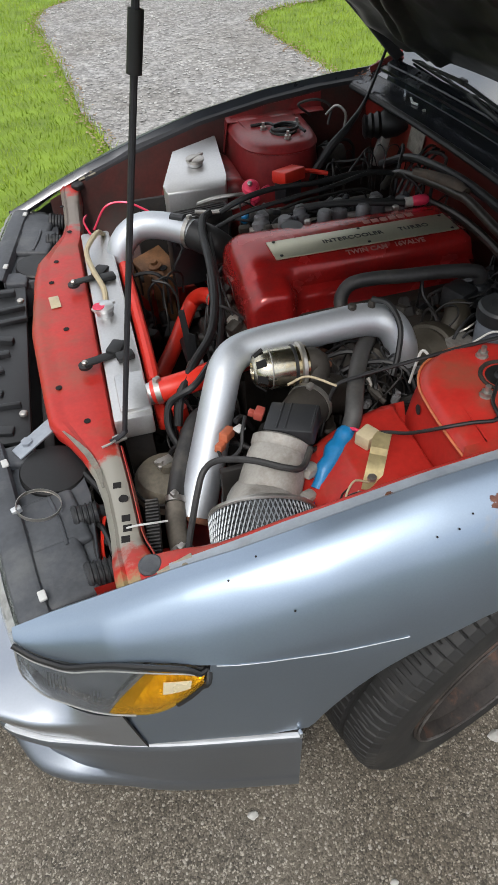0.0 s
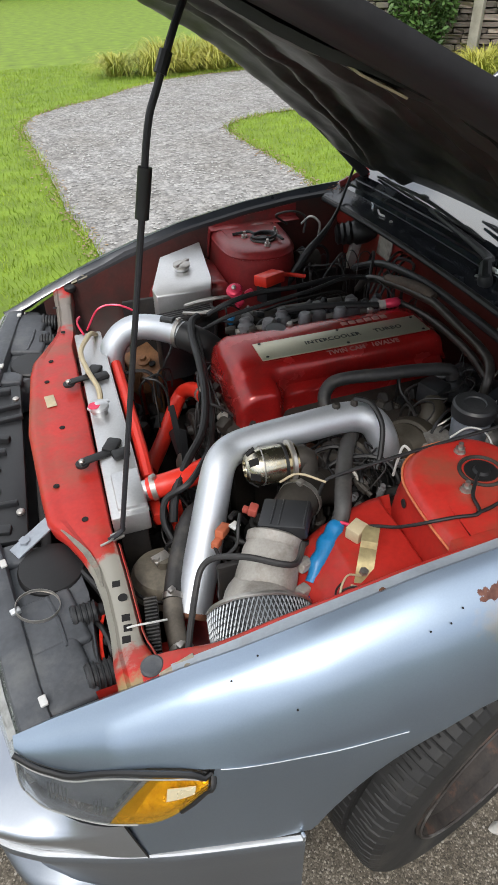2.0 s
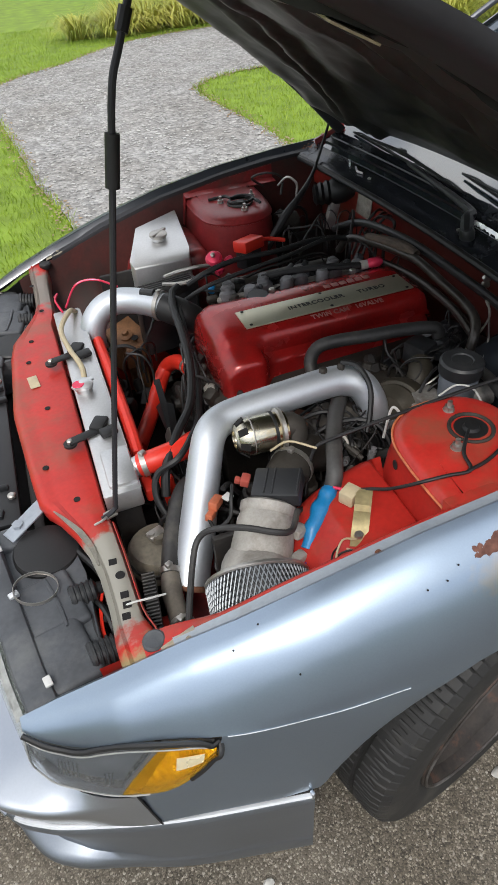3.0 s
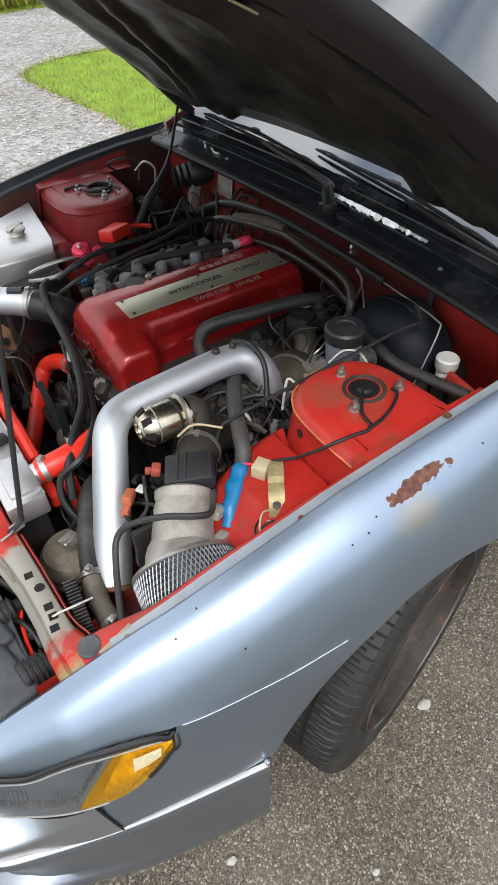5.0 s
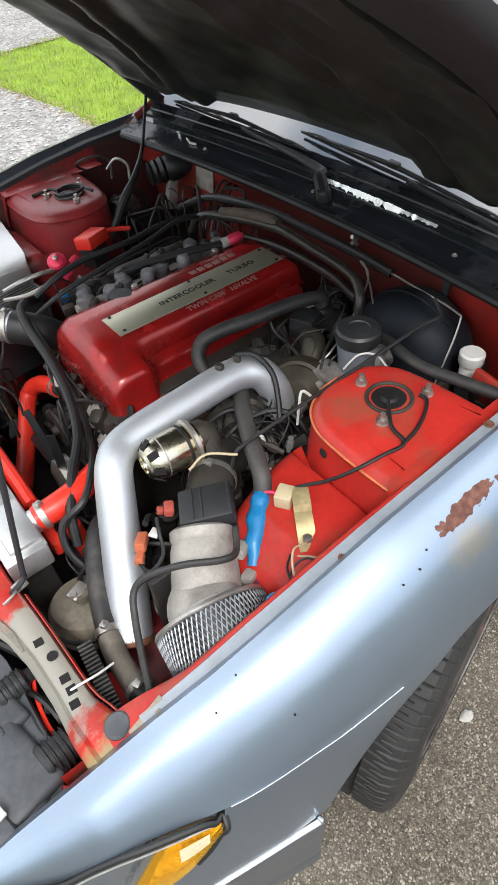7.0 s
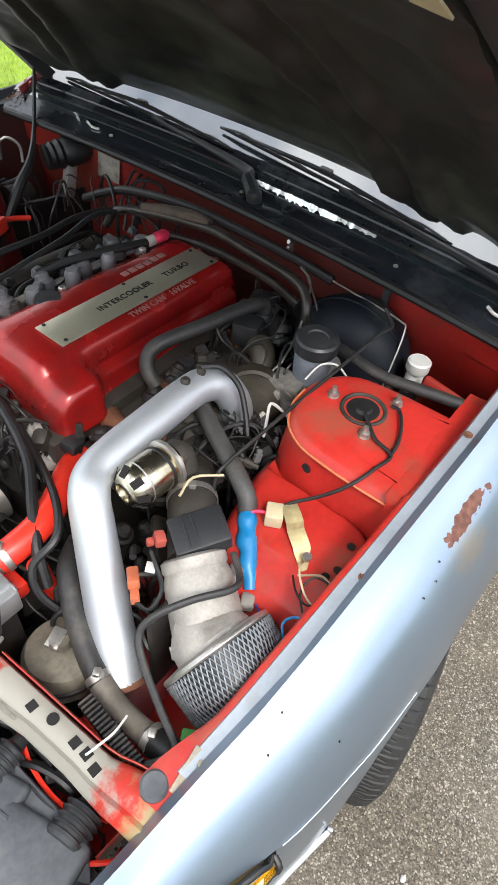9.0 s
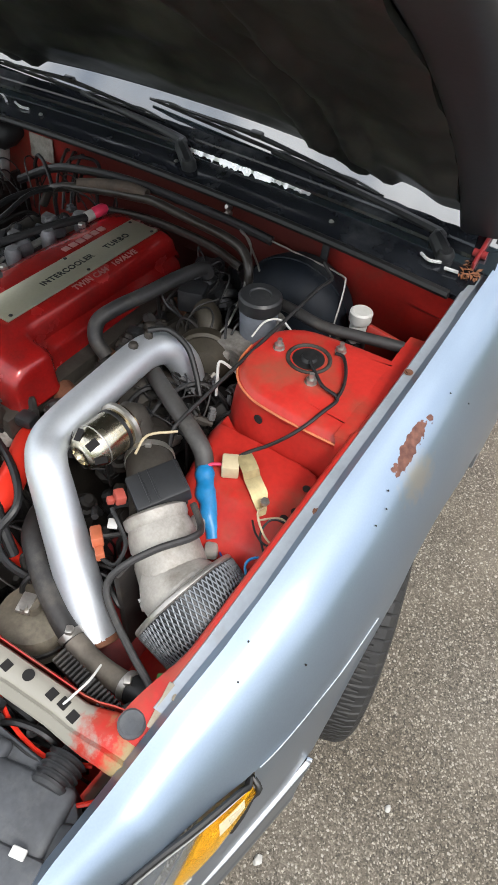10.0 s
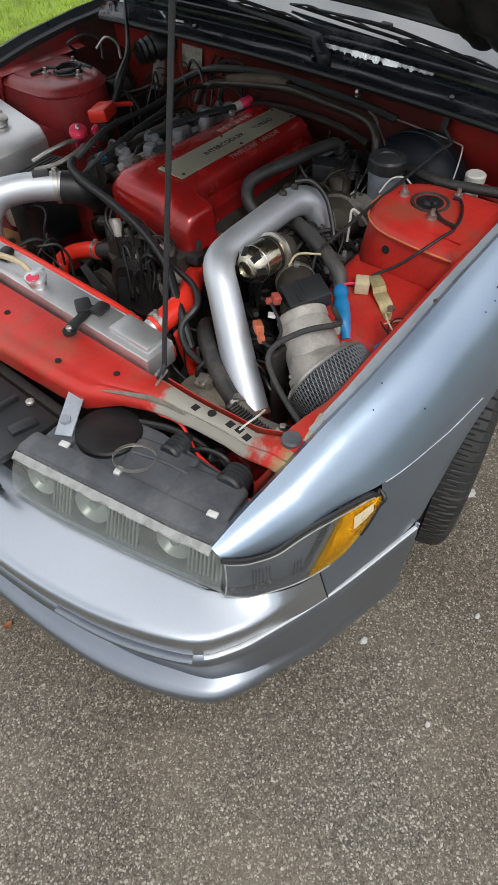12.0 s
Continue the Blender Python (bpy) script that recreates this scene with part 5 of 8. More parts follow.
def corner_lamp(g):
    T, B = smoothed(CTOP, 5), smoothed(CBOT, 5)
    n = len(T) - 1

    def at(u, k, deep=0.0):
        """On the lens: u along it, k from its top (0) to its bottom (1), deep behind its face."""
        i = min(n - 1, int(u * n))
        f = u * n - i
        p = T[i].lerp(T[i + 1], f).lerp(B[i].lerp(B[i + 1], f), k)
        return p + Vector((-0.3, -0.9, 0)).normalized() * (0.008 * math.sin(math.pi * (0.1 + 0.8 * k)) - deep)

    # the amber part starts further back along the top than along the bottom
    split = lambda k: 0.71 - 0.235 * k - 0.015 * math.sin(math.pi * k)
    ks = [i / 8 for i in range(9)]
    smoky = lambda d: grid([[at(split(k) * a / 20, k, d) for k in ks] for a in range(21)])
    inner = [0.12 + 0.09 * i for i in range(9)]
    amber = lambda d, w=0.0, u0=0.0: grid([[at(split(k) + (1 - split(k)) * (u0 + (1 - u0) * a / 16), k, d + (w if (a + int(k * 8)) % 2 else 0.0)) for k in (inner if w else ks)] for a in range(17)])
    lamp = obj("corner_lamp", g(merge(thick(smoky(0.020), 0.002), thick(amber(0.009), 0.002))), CLOUDY, car, "smoky corner lamp with an amber turn lens")
    obj("smoky_lens", g(thick(smoky(0.0), 0.002)), SMOKE, lamp, "smoky clear lens")
    obj("amber_reflector", g(thick(amber(0.006, 0.0018, 0.20), 0.001)), AMBERBACK, lamp, "faceted amber reflector", smooth=0)
    obj("amber_lens", g(thick(amber(0.0), 0.002)), AMBER, lamp, "amber turn signal lens")
    rim = [at(0.0 + 0.97 * a / 24, -0.06, -0.001) for a in range(25)] + [at(0.999, -0.25, -0.001) + Vector((0.004, 0, 0)), at(0.999, 0.5, -0.001) + Vector((0.0065, 0, 0.0)), at(0.985, 1.05, -0.001) + Vector((0.002, 0, -0.002)), at(0.93, 1.04, -0.001), at(0.86, 1.02, 0.001)]
    obj("lamp_seal", g(tube(rim, 0.0042, 8, 3)), RUBBER, lamp, "black rubber lamp seal")
    # Bulb highlight painted as a pale patch on the lens face.
    spot = [[at(0.765 + 0.155 * a / 4, 0.20 + 0.26 * k / 3, -0.0004) for k in range(4)] for a in range(5)]
    obj("lens_glint", g(thick(grid(spot), 0.0008)), LENSGLINT, lamp, "pale highlight patch painted on the amber lens", smooth=0)
    obj("lamp_edge", g(tube([at(0.02 + 0.96 * a / 14, 0.03, -0.001) for a in range(15)], 0.0012, 6, 3)), WEATHERED, lamp)
    obj("lamp_edge", g(tube([at(0.02 + 0.6 * a / 14, 0.985, -0.001) for a in range(15)], 0.0014, 6, 3)), WEATHERED, lamp)
    obj("lamp_edge", g(tube([at(0.012, k, -0.001) for k in ks], 0.0014, 6, 3)), WEATHERED, lamp)
    for u0, count, k0, k1 in ((0.17, 6, 0.28, 0.66), (0.40, 3, 0.50, 0.78)):
        for k in range(count):
            u = u0 + 0.020 * k
            obj("lens_flute", g(tube([at(u + 0.015, k0, 0.006), at(u, k1, 0.006)], 0.0012, 5, 1)), CHAMBER, lamp)
    return lamp


corner_lamp(lambda q: q)
corner_lamp(mirror)

# ---- wheels ----
def tyre_geom():
    """A tyre with circumferential grooves and cross cuts in its shoulders."""
    prof = [(0.195, -0.090), (0.212, -0.097), (0.250, -0.100), (0.280, -0.094), (0.293, -0.084), (0.299, -0.070), (0.3005, -0.050), (0.301, -0.036), (0.294, -0.034), (0.294, -0.028), (0.302, -0.026), (0.3025, -0.004), (0.295, -0.003), (0.295, 0.003), (0.3025, 0.004), (0.302, 0.026), (0.294, 0.028), (0.294, 0.034), (0.301, 0.036), (0.3005, 0.050), (0.299, 0.070), (0.293, 0.084), (0.280, 0.094), (0.262, 0.099), (0.250, 0.1005), (0.236, 0.0985), (0.222, 0.098), (0.212, 0.096), (0.200, 0.090), (0.192, 0.078)]
    n = 720
    V, F = [], []
    for r, h in prof:
        for j in range(n):
            k = (j + (4 if abs(h) > 0.06 else 0)) % 8
            cut = 0.0035 if k == 0 and (abs(h) > 0.035 and r > 0.285) else 0.0025 if k == 0 and abs(h) < 0.03 and r > 0.3 else 0.0
            a = 2 * math.pi * j / n
            V.append(Vector(((r - cut) * math.cos(a), -h, (r - cut) * math.sin(a))))
    for i in range(len(prof) - 1):
        for j in range(n):
            F.append((i * n + j, i * n + (j + 1) % n, (i + 1) * n + (j + 1) % n, (i + 1) * n + j))
    return V, F


def rim_geom(part):
    """Deep steel wheel: a rolled lip, a stepped barrel and a domed disc with a raised hub ring."""
    prof = [(0.196, 0.080), (0.2005, 0.092), (0.198, 0.0965), (0.193, 0.096), (0.189, 0.088), (0.186, 0.074), (0.176, 0.066), (0.170, 0.050), (0.164, 0.020), (0.156, 0.010), (0.146, 0.016), (0.128, 0.034), (0.108, 0.044), (0.092, 0.044), (0.080, 0.032), (0.066, 0.026), (0.050, 0.026), (0.046, 0.052), (0.034, 0.060), (0.0, 0.061)]
    V, F = lathe(prof[:9] if part == "barrel" else prof[8:], (0, 0, 0), (0, -1, 0), 72, cap=False)
    return [v + Vector((0, 0.0022 * noise.noise(v * 38), 0)) for v in V], F


RIMRUST = material("flaking_rusty_rim", (0.23, 0.105, 0.066), 0.8, 0.05, var=0.5, scale=26, fine=150, bump=0.5, dirt=(0.030, 0.027, 0.025), dirt_amount=0.42)
RIMDARK = material("dark_rim_barrel", (0.035, 0.028, 0.024), 0.7, 0.1, var=0.6, scale=30, fine=140, bump=0.3, dirt=(0.14, 0.06, 0.035), dirt_amount=0.35)
RIMLIP = material("worn_rim_lip", (0.060, 0.052, 0.048), 0.55, 0.3, var=0.6, scale=9, fine=120, dirt=(0.26, 0.25, 0.24), dirt_amount=0.30)


def make_wheel(at, turn, flip):
    m = Matrix.Translation(at) @ Matrix.Rotation(radians(turn + (180 if flip else 0)), 4, "Z")
    move = lambda g: ([m @ v for v in g[0]], g[1])
    w = obj("wheel", move(rim_geom("disc")), RIMRUST, car, "rusty steel wheel")
    obj("rim_barrel", move(rim_geom("barrel")), RIMDARK, w, "dark rim barrel")
    obj("tyre", move(tyre_geom()), TYRE, w, "dusty black tyre with worn tread", smooth=22)
    obj("rim_edge", move(tube([(0.1955 * math.cos(a), -0.0972, 0.1955 * math.sin(a)) for a in [2 * math.pi * k / 40 for k in range(41)]], 0.0030, 6, 2, cap=False)), RIMLIP, w, "worn metal rim lip")
    for k in range(10):
        a = 2 * math.pi * k / 10
        c = Vector((0.137 * math.cos(a), -0.028, 0.137 * math.sin(a)))
        obj("wheel_slot", move(lathe([(0.022, -0.010), (0.022, 0.004)], c, (math.cos(a) * 0.5, -1, math.sin(a) * 0.5), 14)), HOLE, w)
    for k in range(4):
        a = 2 * math.pi * (k + 0.5) / 4
        obj("wheel_nut", move(lathe([(0.011, 0), (0.011, 0.014), (0.007, 0.018)], (0.057 * math.cos(a), -0.026, 0.057 * math.sin(a)), (0, -1, 0), 6)), RUSTY, w)
    return w


make_wheel((-0.045, -0.690, 0.302), 15, False)
make_wheel((-0.045, 0.690, 0.302), 15, True)
make_wheel((2.43, -0.665, 0.302), 0, False)
make_wheel((2.43, 0.665, 0.302), 0, True)
for s in (-1, 1):
    liner = [[Vector((ARCH_X + (ARCH_R + 0.012) * math.cos(a), s * y, ARCH_Z + (ARCH_R + 0.012) * math.sin(a))) for y in (0.50, 0.60, 0.70, 0.79)] for a in [0.10 + (math.pi - 0.10) * k / 28 for k in range(29)]]
    obj("wheel_well_wall", box((0.80, 0.012, 0.52), (-0.03, s * 0.492, 0.37), bevel=0.004), DARK, car, "dark inner wall of the wheel well")
    obj("wheel_arch_liner", grid(liner), DARK, car, "dark muddy wheel arch liner")
    splash = [[Vector((0.314 + 0.05 * (0.5 - z) + 0.006 * noise.noise(Vector((y * 30, z * 30, s))), s * y, z)) for z in (0.250 + 0.30 * max(0.0, y - 0.60), 0.33, 0.36, 0.40, 0.44, 0.48, 0.52)] for y in (0.50, 0.56, 0.62, 0.68, 0.74, 0.795)]
    obj("splash_panel", thick(grid(splash), 0.004), DARK, car, "dark splash panel behind the wheel")

# ---- rest of the car behind the hood ----
obj("roof", thick(grid([[Vector((0.93 + 0.07 * s * s + 1.0 * t, 0.60 * s * (1 - 0.05 * t), 1.205 + 0.06 * math.sin(math.pi * (0.15 + 0.7 * t)) - 0.05 * s ** 4)) for s in [k / 8 - 1 for k in range(17)]] for t in [i / 8 for i in range(9)]]), 0.01), SILVER, car, "silver roof panel")
obj("tail", thick(grid([[Vector((1.92 + 1.35 * t, s * (0.60 + 0.20 * min(1, t * 1.6)), 1.20 - 0.36 * min(1, t * 1.7) - 0.45 * max(0, t - 0.8) / 0.2 - 0.03 * s ** 4)) for s in [k / 8 - 1 for k in range(17)]] for t in [i / 16 for i in range(17)]]), 0.01), SILVER, car, "silver tail panel")
for s in (-1, 1):
    door = [[Vector((x, s * y, z)) for y, z in ((0.66, 0.845), (0.71, 0.840), (0.765, 0.80), (0.80, 0.72), (0.818, 0.62), (0.824, 0.48), (0.815, 0.30), (0.78, 0.17))] for x in [0.607 + 0.06 * k for k in range(20)]]
    obj("door", thick(grid(door), 0.01), RED, car, "faded red door")
    obj("rear_quarter", thick(grid([[Vector((x, s * (y - 0.10 * max(0, x - 2.6)), z)) for y, z in ((0.66, 0.86), (0.74, 0.84), (0.80, 0.74), (0.824, 0.62), (0.824, 0.40), (0.79, 0.20))] for x in [1.76 + 0.15 * k for k in range(11)]]), 0.01), SILVER, car, "silver rear quarter panel")
    obj("windscreen_pillar", tube([(0.34 + 0.05, s * 0.70, 0.826), (0.60, s * 0.685, 0.950), (0.84, s * 0.645, 1.105), (1.02, s * 0.61, 1.19)], 0.009, 10, 5), SLATE, car, "dark windscreen pillar")
    obj("side_window", thick(grid([[Vector((0.50 + 1.42 * u, s * 0.70, 0.84)), Vector((0.75 + 1.12 * u, s * 0.655, 1.02)), Vector((1.05 + 0.80 * u, s * 0.605, 1.19))] for u in [k / 6 for k in range(7)]]), 0.004), GLASS, car, "dark side window")
for y, z in ((-0.780, 0.325), (-0.70, 0.300)):
    obj("liner_clip", lathe([(0.007, -0.006), (0.008, 0.0), (0.005, 0.007)], (0.318, y, z), (-1, -0.4, 0.3), 10), WHITE, car, "white plastic liner clip")
obj("drip_trim", tube([(0.37, -0.69, 0.826), (0.60, -0.672, 0.938), (0.86, -0.638, 1.09)], 0.007, 8, 5), PLASTIC, car, "grey screen trim")

# ---- engine ----
engine = thing("engine", (-0.05, -0.03, 0.21), "four-cylinder engine with a glossy red cam cover", "engine")
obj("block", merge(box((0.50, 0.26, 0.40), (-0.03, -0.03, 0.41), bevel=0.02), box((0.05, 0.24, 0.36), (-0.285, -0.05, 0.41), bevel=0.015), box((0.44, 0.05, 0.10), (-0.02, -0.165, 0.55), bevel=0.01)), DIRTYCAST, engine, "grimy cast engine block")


def cover_rows():
    rows = []
    xs = [-0.292, -0.290, -0.286, -0.280, -0.272, -0.262, -0.25, -0.235, -0.22, -0.21, -0.202, -0.195, -0.188, -0.180, -0.172, -0.16, -0.14] + [-0.11 + 0.03 * k for k in range(10)] + [0.185, 0.20, 0.208, 0.212, 0.215]
    for x in xs:
        yl = lerp([(-0.292, -0.146), (-0.288, -0.156), (-0.280, -0.163), (-0.21, -0.166), (-0.200, -0.162), (-0.190, -0.148), (-0.182, -0.136), (-0.17, -0.130), (0.20, -0.122), (0.215, -0.112)], x)[0]
        yr = lerp([(-0.292, 0.050), (-0.285, 0.064), (0.20, 0.060), (0.215, 0.05)], x)[0]
        zt = lerp([(-0.292, 0.660), (-0.288, 0.682), (-0.280, 0.702), (-0.268, 0.714), (-0.25, 0.7225), (0.19, 0.716), (0.205, 0.708), (0.215, 0.66)], x)[0]
        zs = lerp([(-0.292, 0.652), (-0.285, 0.672), (-0.27, 0.690), (-0.25, 0.698), (-0.212, 0.700), (-0.198, 0.692), (-0.188, 0.676), (-0.17, 0.668), (0.2, 0.662), (0.215, 0.65)], x)[0]
        ym = -0.100
        rows.append([Vector((x, yl - 0.004, 0.616)), Vector((x, yl - 0.004, 0.622)), Vector((x, yl, 0.626)), Vector((x, yl + 0.002, zs - 0.018)), Vector((x, yl + 0.007, zs - 0.006)), Vector((x, yl + 0.018, zs)), Vector((x, (yl + ym) / 2 + 0.008, zs + 0.003)), Vector((x, ym - 0.008, zs + (zt - zs) * 0.35)), Vector((x, ym - 0.001, zt - 0.012)), Vector((x, ym + 0.006, zt - 0.004)), Vector((x, ym + 0.016, zt)),
                     Vector((x, -0.05, zt)), Vector((x, 0.0, zt + 0.001)), Vector((x, yr - 0.025, zt)), Vector((x, yr - 0.010, zt - 0.005)), Vector((x, yr - 0.002, zt - 0.016)), Vector((x, yr, zt - 0.03)), Vector((x, yr + 0.004, 0.616))])
    return rows


cr = cover_rows()
n = len(cr[0])
cg = grid(cr)
cover = obj("cam_cover", (cg[0], cg[1] + [tuple(range(n)), tuple(range(len(cr) * n - n, len(cr) * n))[::-1]]), COVERRED, engine, "glossy dark red cam cover", smooth=50)
PLATE_Z = 0.7235
plate_turn = (0, 0.75, 0.5)
plate = obj("name_plate", box((0.392, 0.070, 0.003), (-0.016, -0.048, PLATE_Z - 0.001), plate_turn, bevel=0.001), PLATE, cover, "dull brass-grey engraved plate")
INK = material("black_engraving", (0.012, 0.012, 0.011), 0.6, var=0.2)


def lettering(text, at, size, turn, mat, parent, spread=1.0):
    cu = bpy.data.curves.new("lettering", "FONT")
    cu.body, cu.size, cu.extrude, cu.offset, cu.space_character = text, size, 0.0003, 0.00045, spread
    cu.align_y = "CENTER"
    cu.materials.append(mat)
    ob = new("lettering", cu)
    ob.matrix_world = pose(*at, *turn)
    ob.parent = parent
    ob.matrix_parent_inverse = Matrix()
    return ob


lettering("INTERCOOLER", (-0.104, -0.049, PLATE_Z + 0.0018), 0.0185, plate_turn, INK, cover, 1.07)
lettering("TURBO", (0.060, -0.048, PLATE_Z - 0.0004), 0.0185, plate_turn, INK, cover, 1.16)
for x, y in ((-0.198, -0.020), (-0.198, -0.076), (-0.016, -0.019), (-0.016, -0.077), (0.166, -0.020), (0.166, -0.076)):
    obj("plate_screw", lathe([(0.0035, 0), (0.0035, 0.001), (0.002, 0.0018)], (x, y, PLATE_Z + 0.0008 - (x + 0.016) * 0.0131), (0, 0, 1), 10), INK, plate)
EMBOSS = material("worn_raised_lettering", (0.36, 0.17, 0.155), 0.5, 0.3, var=0.3, scale=40)
for k in range(6):
    obj("raised_bar", box((0.015, 0.014, 0.0025), (0.015 + 0.0195 * k, 0.010, 0.7195), (0, 0.75, 0), 0.0008), EMBOSS, cover)
lettering("TWIN CAM", (-0.070, -0.0925, 0.7180), 0.0165, (14, 0.75, 0.3), EMBOSS, cover, 1.05)
lettering("16VALVE", (0.032, -0.0915, 0.7168), 0.0165, (14, 0.75, 0.3), EMBOSS, cover, 1.05)
for x, y in ((-0.1, 0.052), (0.1, 0.05)):
    obj("cover_bolt", merge(lathe([(0.008, 0), (0.008, 0.006), (0.006, 0.008)], (x, y, 0.668 if y < 0 else 0.716), (0, 0, 1), 6)), STEEL, cover)
obj("oil_filler", lathe([(0.025, -0.01), (0.026, 0.010), (0.023, 0.015)], (-0.137, 0.046, 0.706), (0, 0, 1), 20), PLASTIC, cover, "black oil filler cap")
head_parts = []


def lump(size, at, turn, bevel, seg):
    """A small engine fitting: a rounded block, or a stubby stepped cylinder."""
    if rng.random() < 0.4:
        return box(size, at, turn, min(size) * 0.3, 2)
    r, h = 0.36 * (size[0] + size[1]) * 0.8, size[2] * 0.7
    m = pose(0, 0, 0, *turn)
    return lathe([(r * 0.5, -h), (r * 0.55, -h * 0.5), (r, -h * 0.45), (r, h * 0.2), (r * 0.7, h * 0.3), (r * 0.65, h * 0.8), (r * 0.4, h)], at, m.to_3x3() @ Vector((0.3, 0.2, 1)), rng.choice((6, 10, 12)))


rng = random.Random(5)
for k in range(46):
    x = -0.30 + 0.52 * rng.random()
    head_parts.append(lump((0.015 + 0.03 * rng.random(), 0.012 + 0.02 * rng.random(), 0.012 + 0.03 * rng.random()), (x, -0.168 - 0.03 * rng.random(), 0.57 + 0.06 * rng.random()), (rng.uniform(-25, 25), rng.uniform(-25, 25), rng.uniform(-30, 30)), 0.003, 1))
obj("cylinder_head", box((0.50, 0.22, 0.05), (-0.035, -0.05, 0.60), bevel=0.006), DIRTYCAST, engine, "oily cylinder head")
for g in head_parts:
    obj("bracket", g, rng.choice((DIRTYCAST, DARK, DARK, PLASTIC)), engine)
front = []
for k in range(34):
    front.append(lump((0.012 + 0.02 * rng.random(), 0.012 + 0.03 * rng.random(), 0.012 + 0.03 * rng.random()), (-0.305 - 0.012 * rng.random(), -0.16 + 0.24 * rng.random(), 0.52 + 0.12 * rng.random()), (rng.uniform(-25, 25), rng.uniform(-25, 25), rng.uniform(-30, 30)), 0.003, 1))
obj("timing_case", box((0.035, 0.24, 0.12), (-0.298, -0.045, 0.565), bevel=0.008), DIRTYCAST, engine, "grey cast timing case")
for g in front:
    obj("boss", g, rng.choice((CAST, DIRTYCAST, DIRTYCAST, DARK)), engine)
for at, r in (((-0.335, -0.03, 0.50), 0.075), ((-0.335, -0.13, 0.42), 0.055), ((-0.335, 0.09, 0.45), 0.045)):
    obj("pulley", lathe([(r, -0.012), (r, -0.008), (r - 0.006, -0.004), (r, 0.0), (r, 0.006), (r - 0.015, 0.010), (r - 0.03, 0.004), (0.014, 0.004), (0.010, 0.020), (0.0, 0.021)], at, (-1, 0, 0), 28, cap=False), DARK, engine, "dark accessory pulley")
for k in range(7):
    a = 2 * math.pi * k / 7
    c = Vector((-0.39, -0.02, 0.42))
    obj("fan_blade", thick(grid([[c + Vector((0.012 * w - 0.006, math.cos(a + 0.30 * w * (1.2 - u)) * (0.04 + 0.12 * u), math.sin(a + 0.30 * w * (1.2 - u)) * (0.04 + 0.12 * u))) for w in (0, 0.5, 1)] for u in (0, 0.3, 0.6, 1)]), 0.002), PLASTIC, engine)
obj("fan_hub", lathe([(0.045, -0.02), (0.045, 0.01), (0.03, 0.02), (0.0, 0.022)], (-0.385, -0.02, 0.42), (-1, 0, 0), 20), STEEL, engine)

# intake side: plenum, runners, fuel rail with injectors
GREYCAST = material("pale_grey_plastic", (0.15, 0.15, 0.155), 0.45, var=0.4, scale=20, fine=150, dirt=(0.05, 0.045, 0.04), dirt_amount=0.35)
obj("plenum", merge(tube([(-0.20, 0.215, 0.645), (0.13, 0.215, 0.640)], 0.034, 16, 1), *[tube([(x, 0.06, 0.61), (x, 0.12, 0.635), (x, 0.20, 0.640)], 0.019, 12, 4) for x in (-0.17, -0.07, 0.03, 0.13)]), DIRTYCAST, engine, "cast intake plenum and runners")
obj("fuel_rail", tube([(-0.21, 0.112, 0.688), (0.14, 0.112, 0.684)], 0.009, 10, 1), CAST, engine, "grey fuel rail")
for x in (-0.185, -0.095, -0.005, 0.085):
    obj("injector", merge(lathe([(0.013, -0.03), (0.016, -0.012), (0.020, -0.006), (0.020, 0.012), (0.014, 0.018), (0.014, 0.026), (0.010, 0.030)], (x, 0.112, 0.690), (0, 0.35, 1), 16), box((0.022, 0.026, 0.020), (x + 0.012, 0.142, 0.702), (10, 0, 15), 0.004)), GREYCAST, engine, "dusty grey injector and cap")
    obj("coil_plug", merge(lathe([(0.015, -0.02), (0.015, 0.010), (0.011, 0.017)], (x + 0.045, 0.085, 0.706), (0, 0, 1), 14), box((0.03, 0.018, 0.014), (x + 0.05, 0.088, 0.712), (0, 0, 20), 0.004)), GREYCAST, engine, "grey ignition connector")
clut = []
for k in range(40):
    clut.append(lump((0.01 + 0.025 * rng.random(), 0.01 + 0.02 * rng.random(), 0.01 + 0.02 * rng.random()), (-0.22 + 0.42 * rng.random(), 0.075 + 0.10 * rng.random(), 0.655 + 0.045 * rng.random()), (rng.uniform(-30, 30), rng.uniform(-30, 30), rng.uniform(-40, 40)), 0.003, 1))
for g in clut:
    obj("clip", g, rng.choice((PLASTIC, PLASTIC, DIRTYCAST, GREYPLASTIC)), engine)

# turbo side
obj("turbocharger", merge(lathe([(0.02, -0.05), (0.05, -0.045), (0.066, -0.02), (0.066, 0.02), (0.05, 0.035), (0.032, 0.045), (0.032, 0.07)], (-0.10, -0.285, 0.575), (-0.6, -0.6, 0.2), 24), lathe([(0.03, -0.03), (0.055, -0.02), (0.058, 0.02), (0.03, 0.03)], (-0.04, -0.265, 0.58), (-0.8, -0.2, 0.1), 22)), DIRTYCAST, engine, "heat-stained turbo housings")
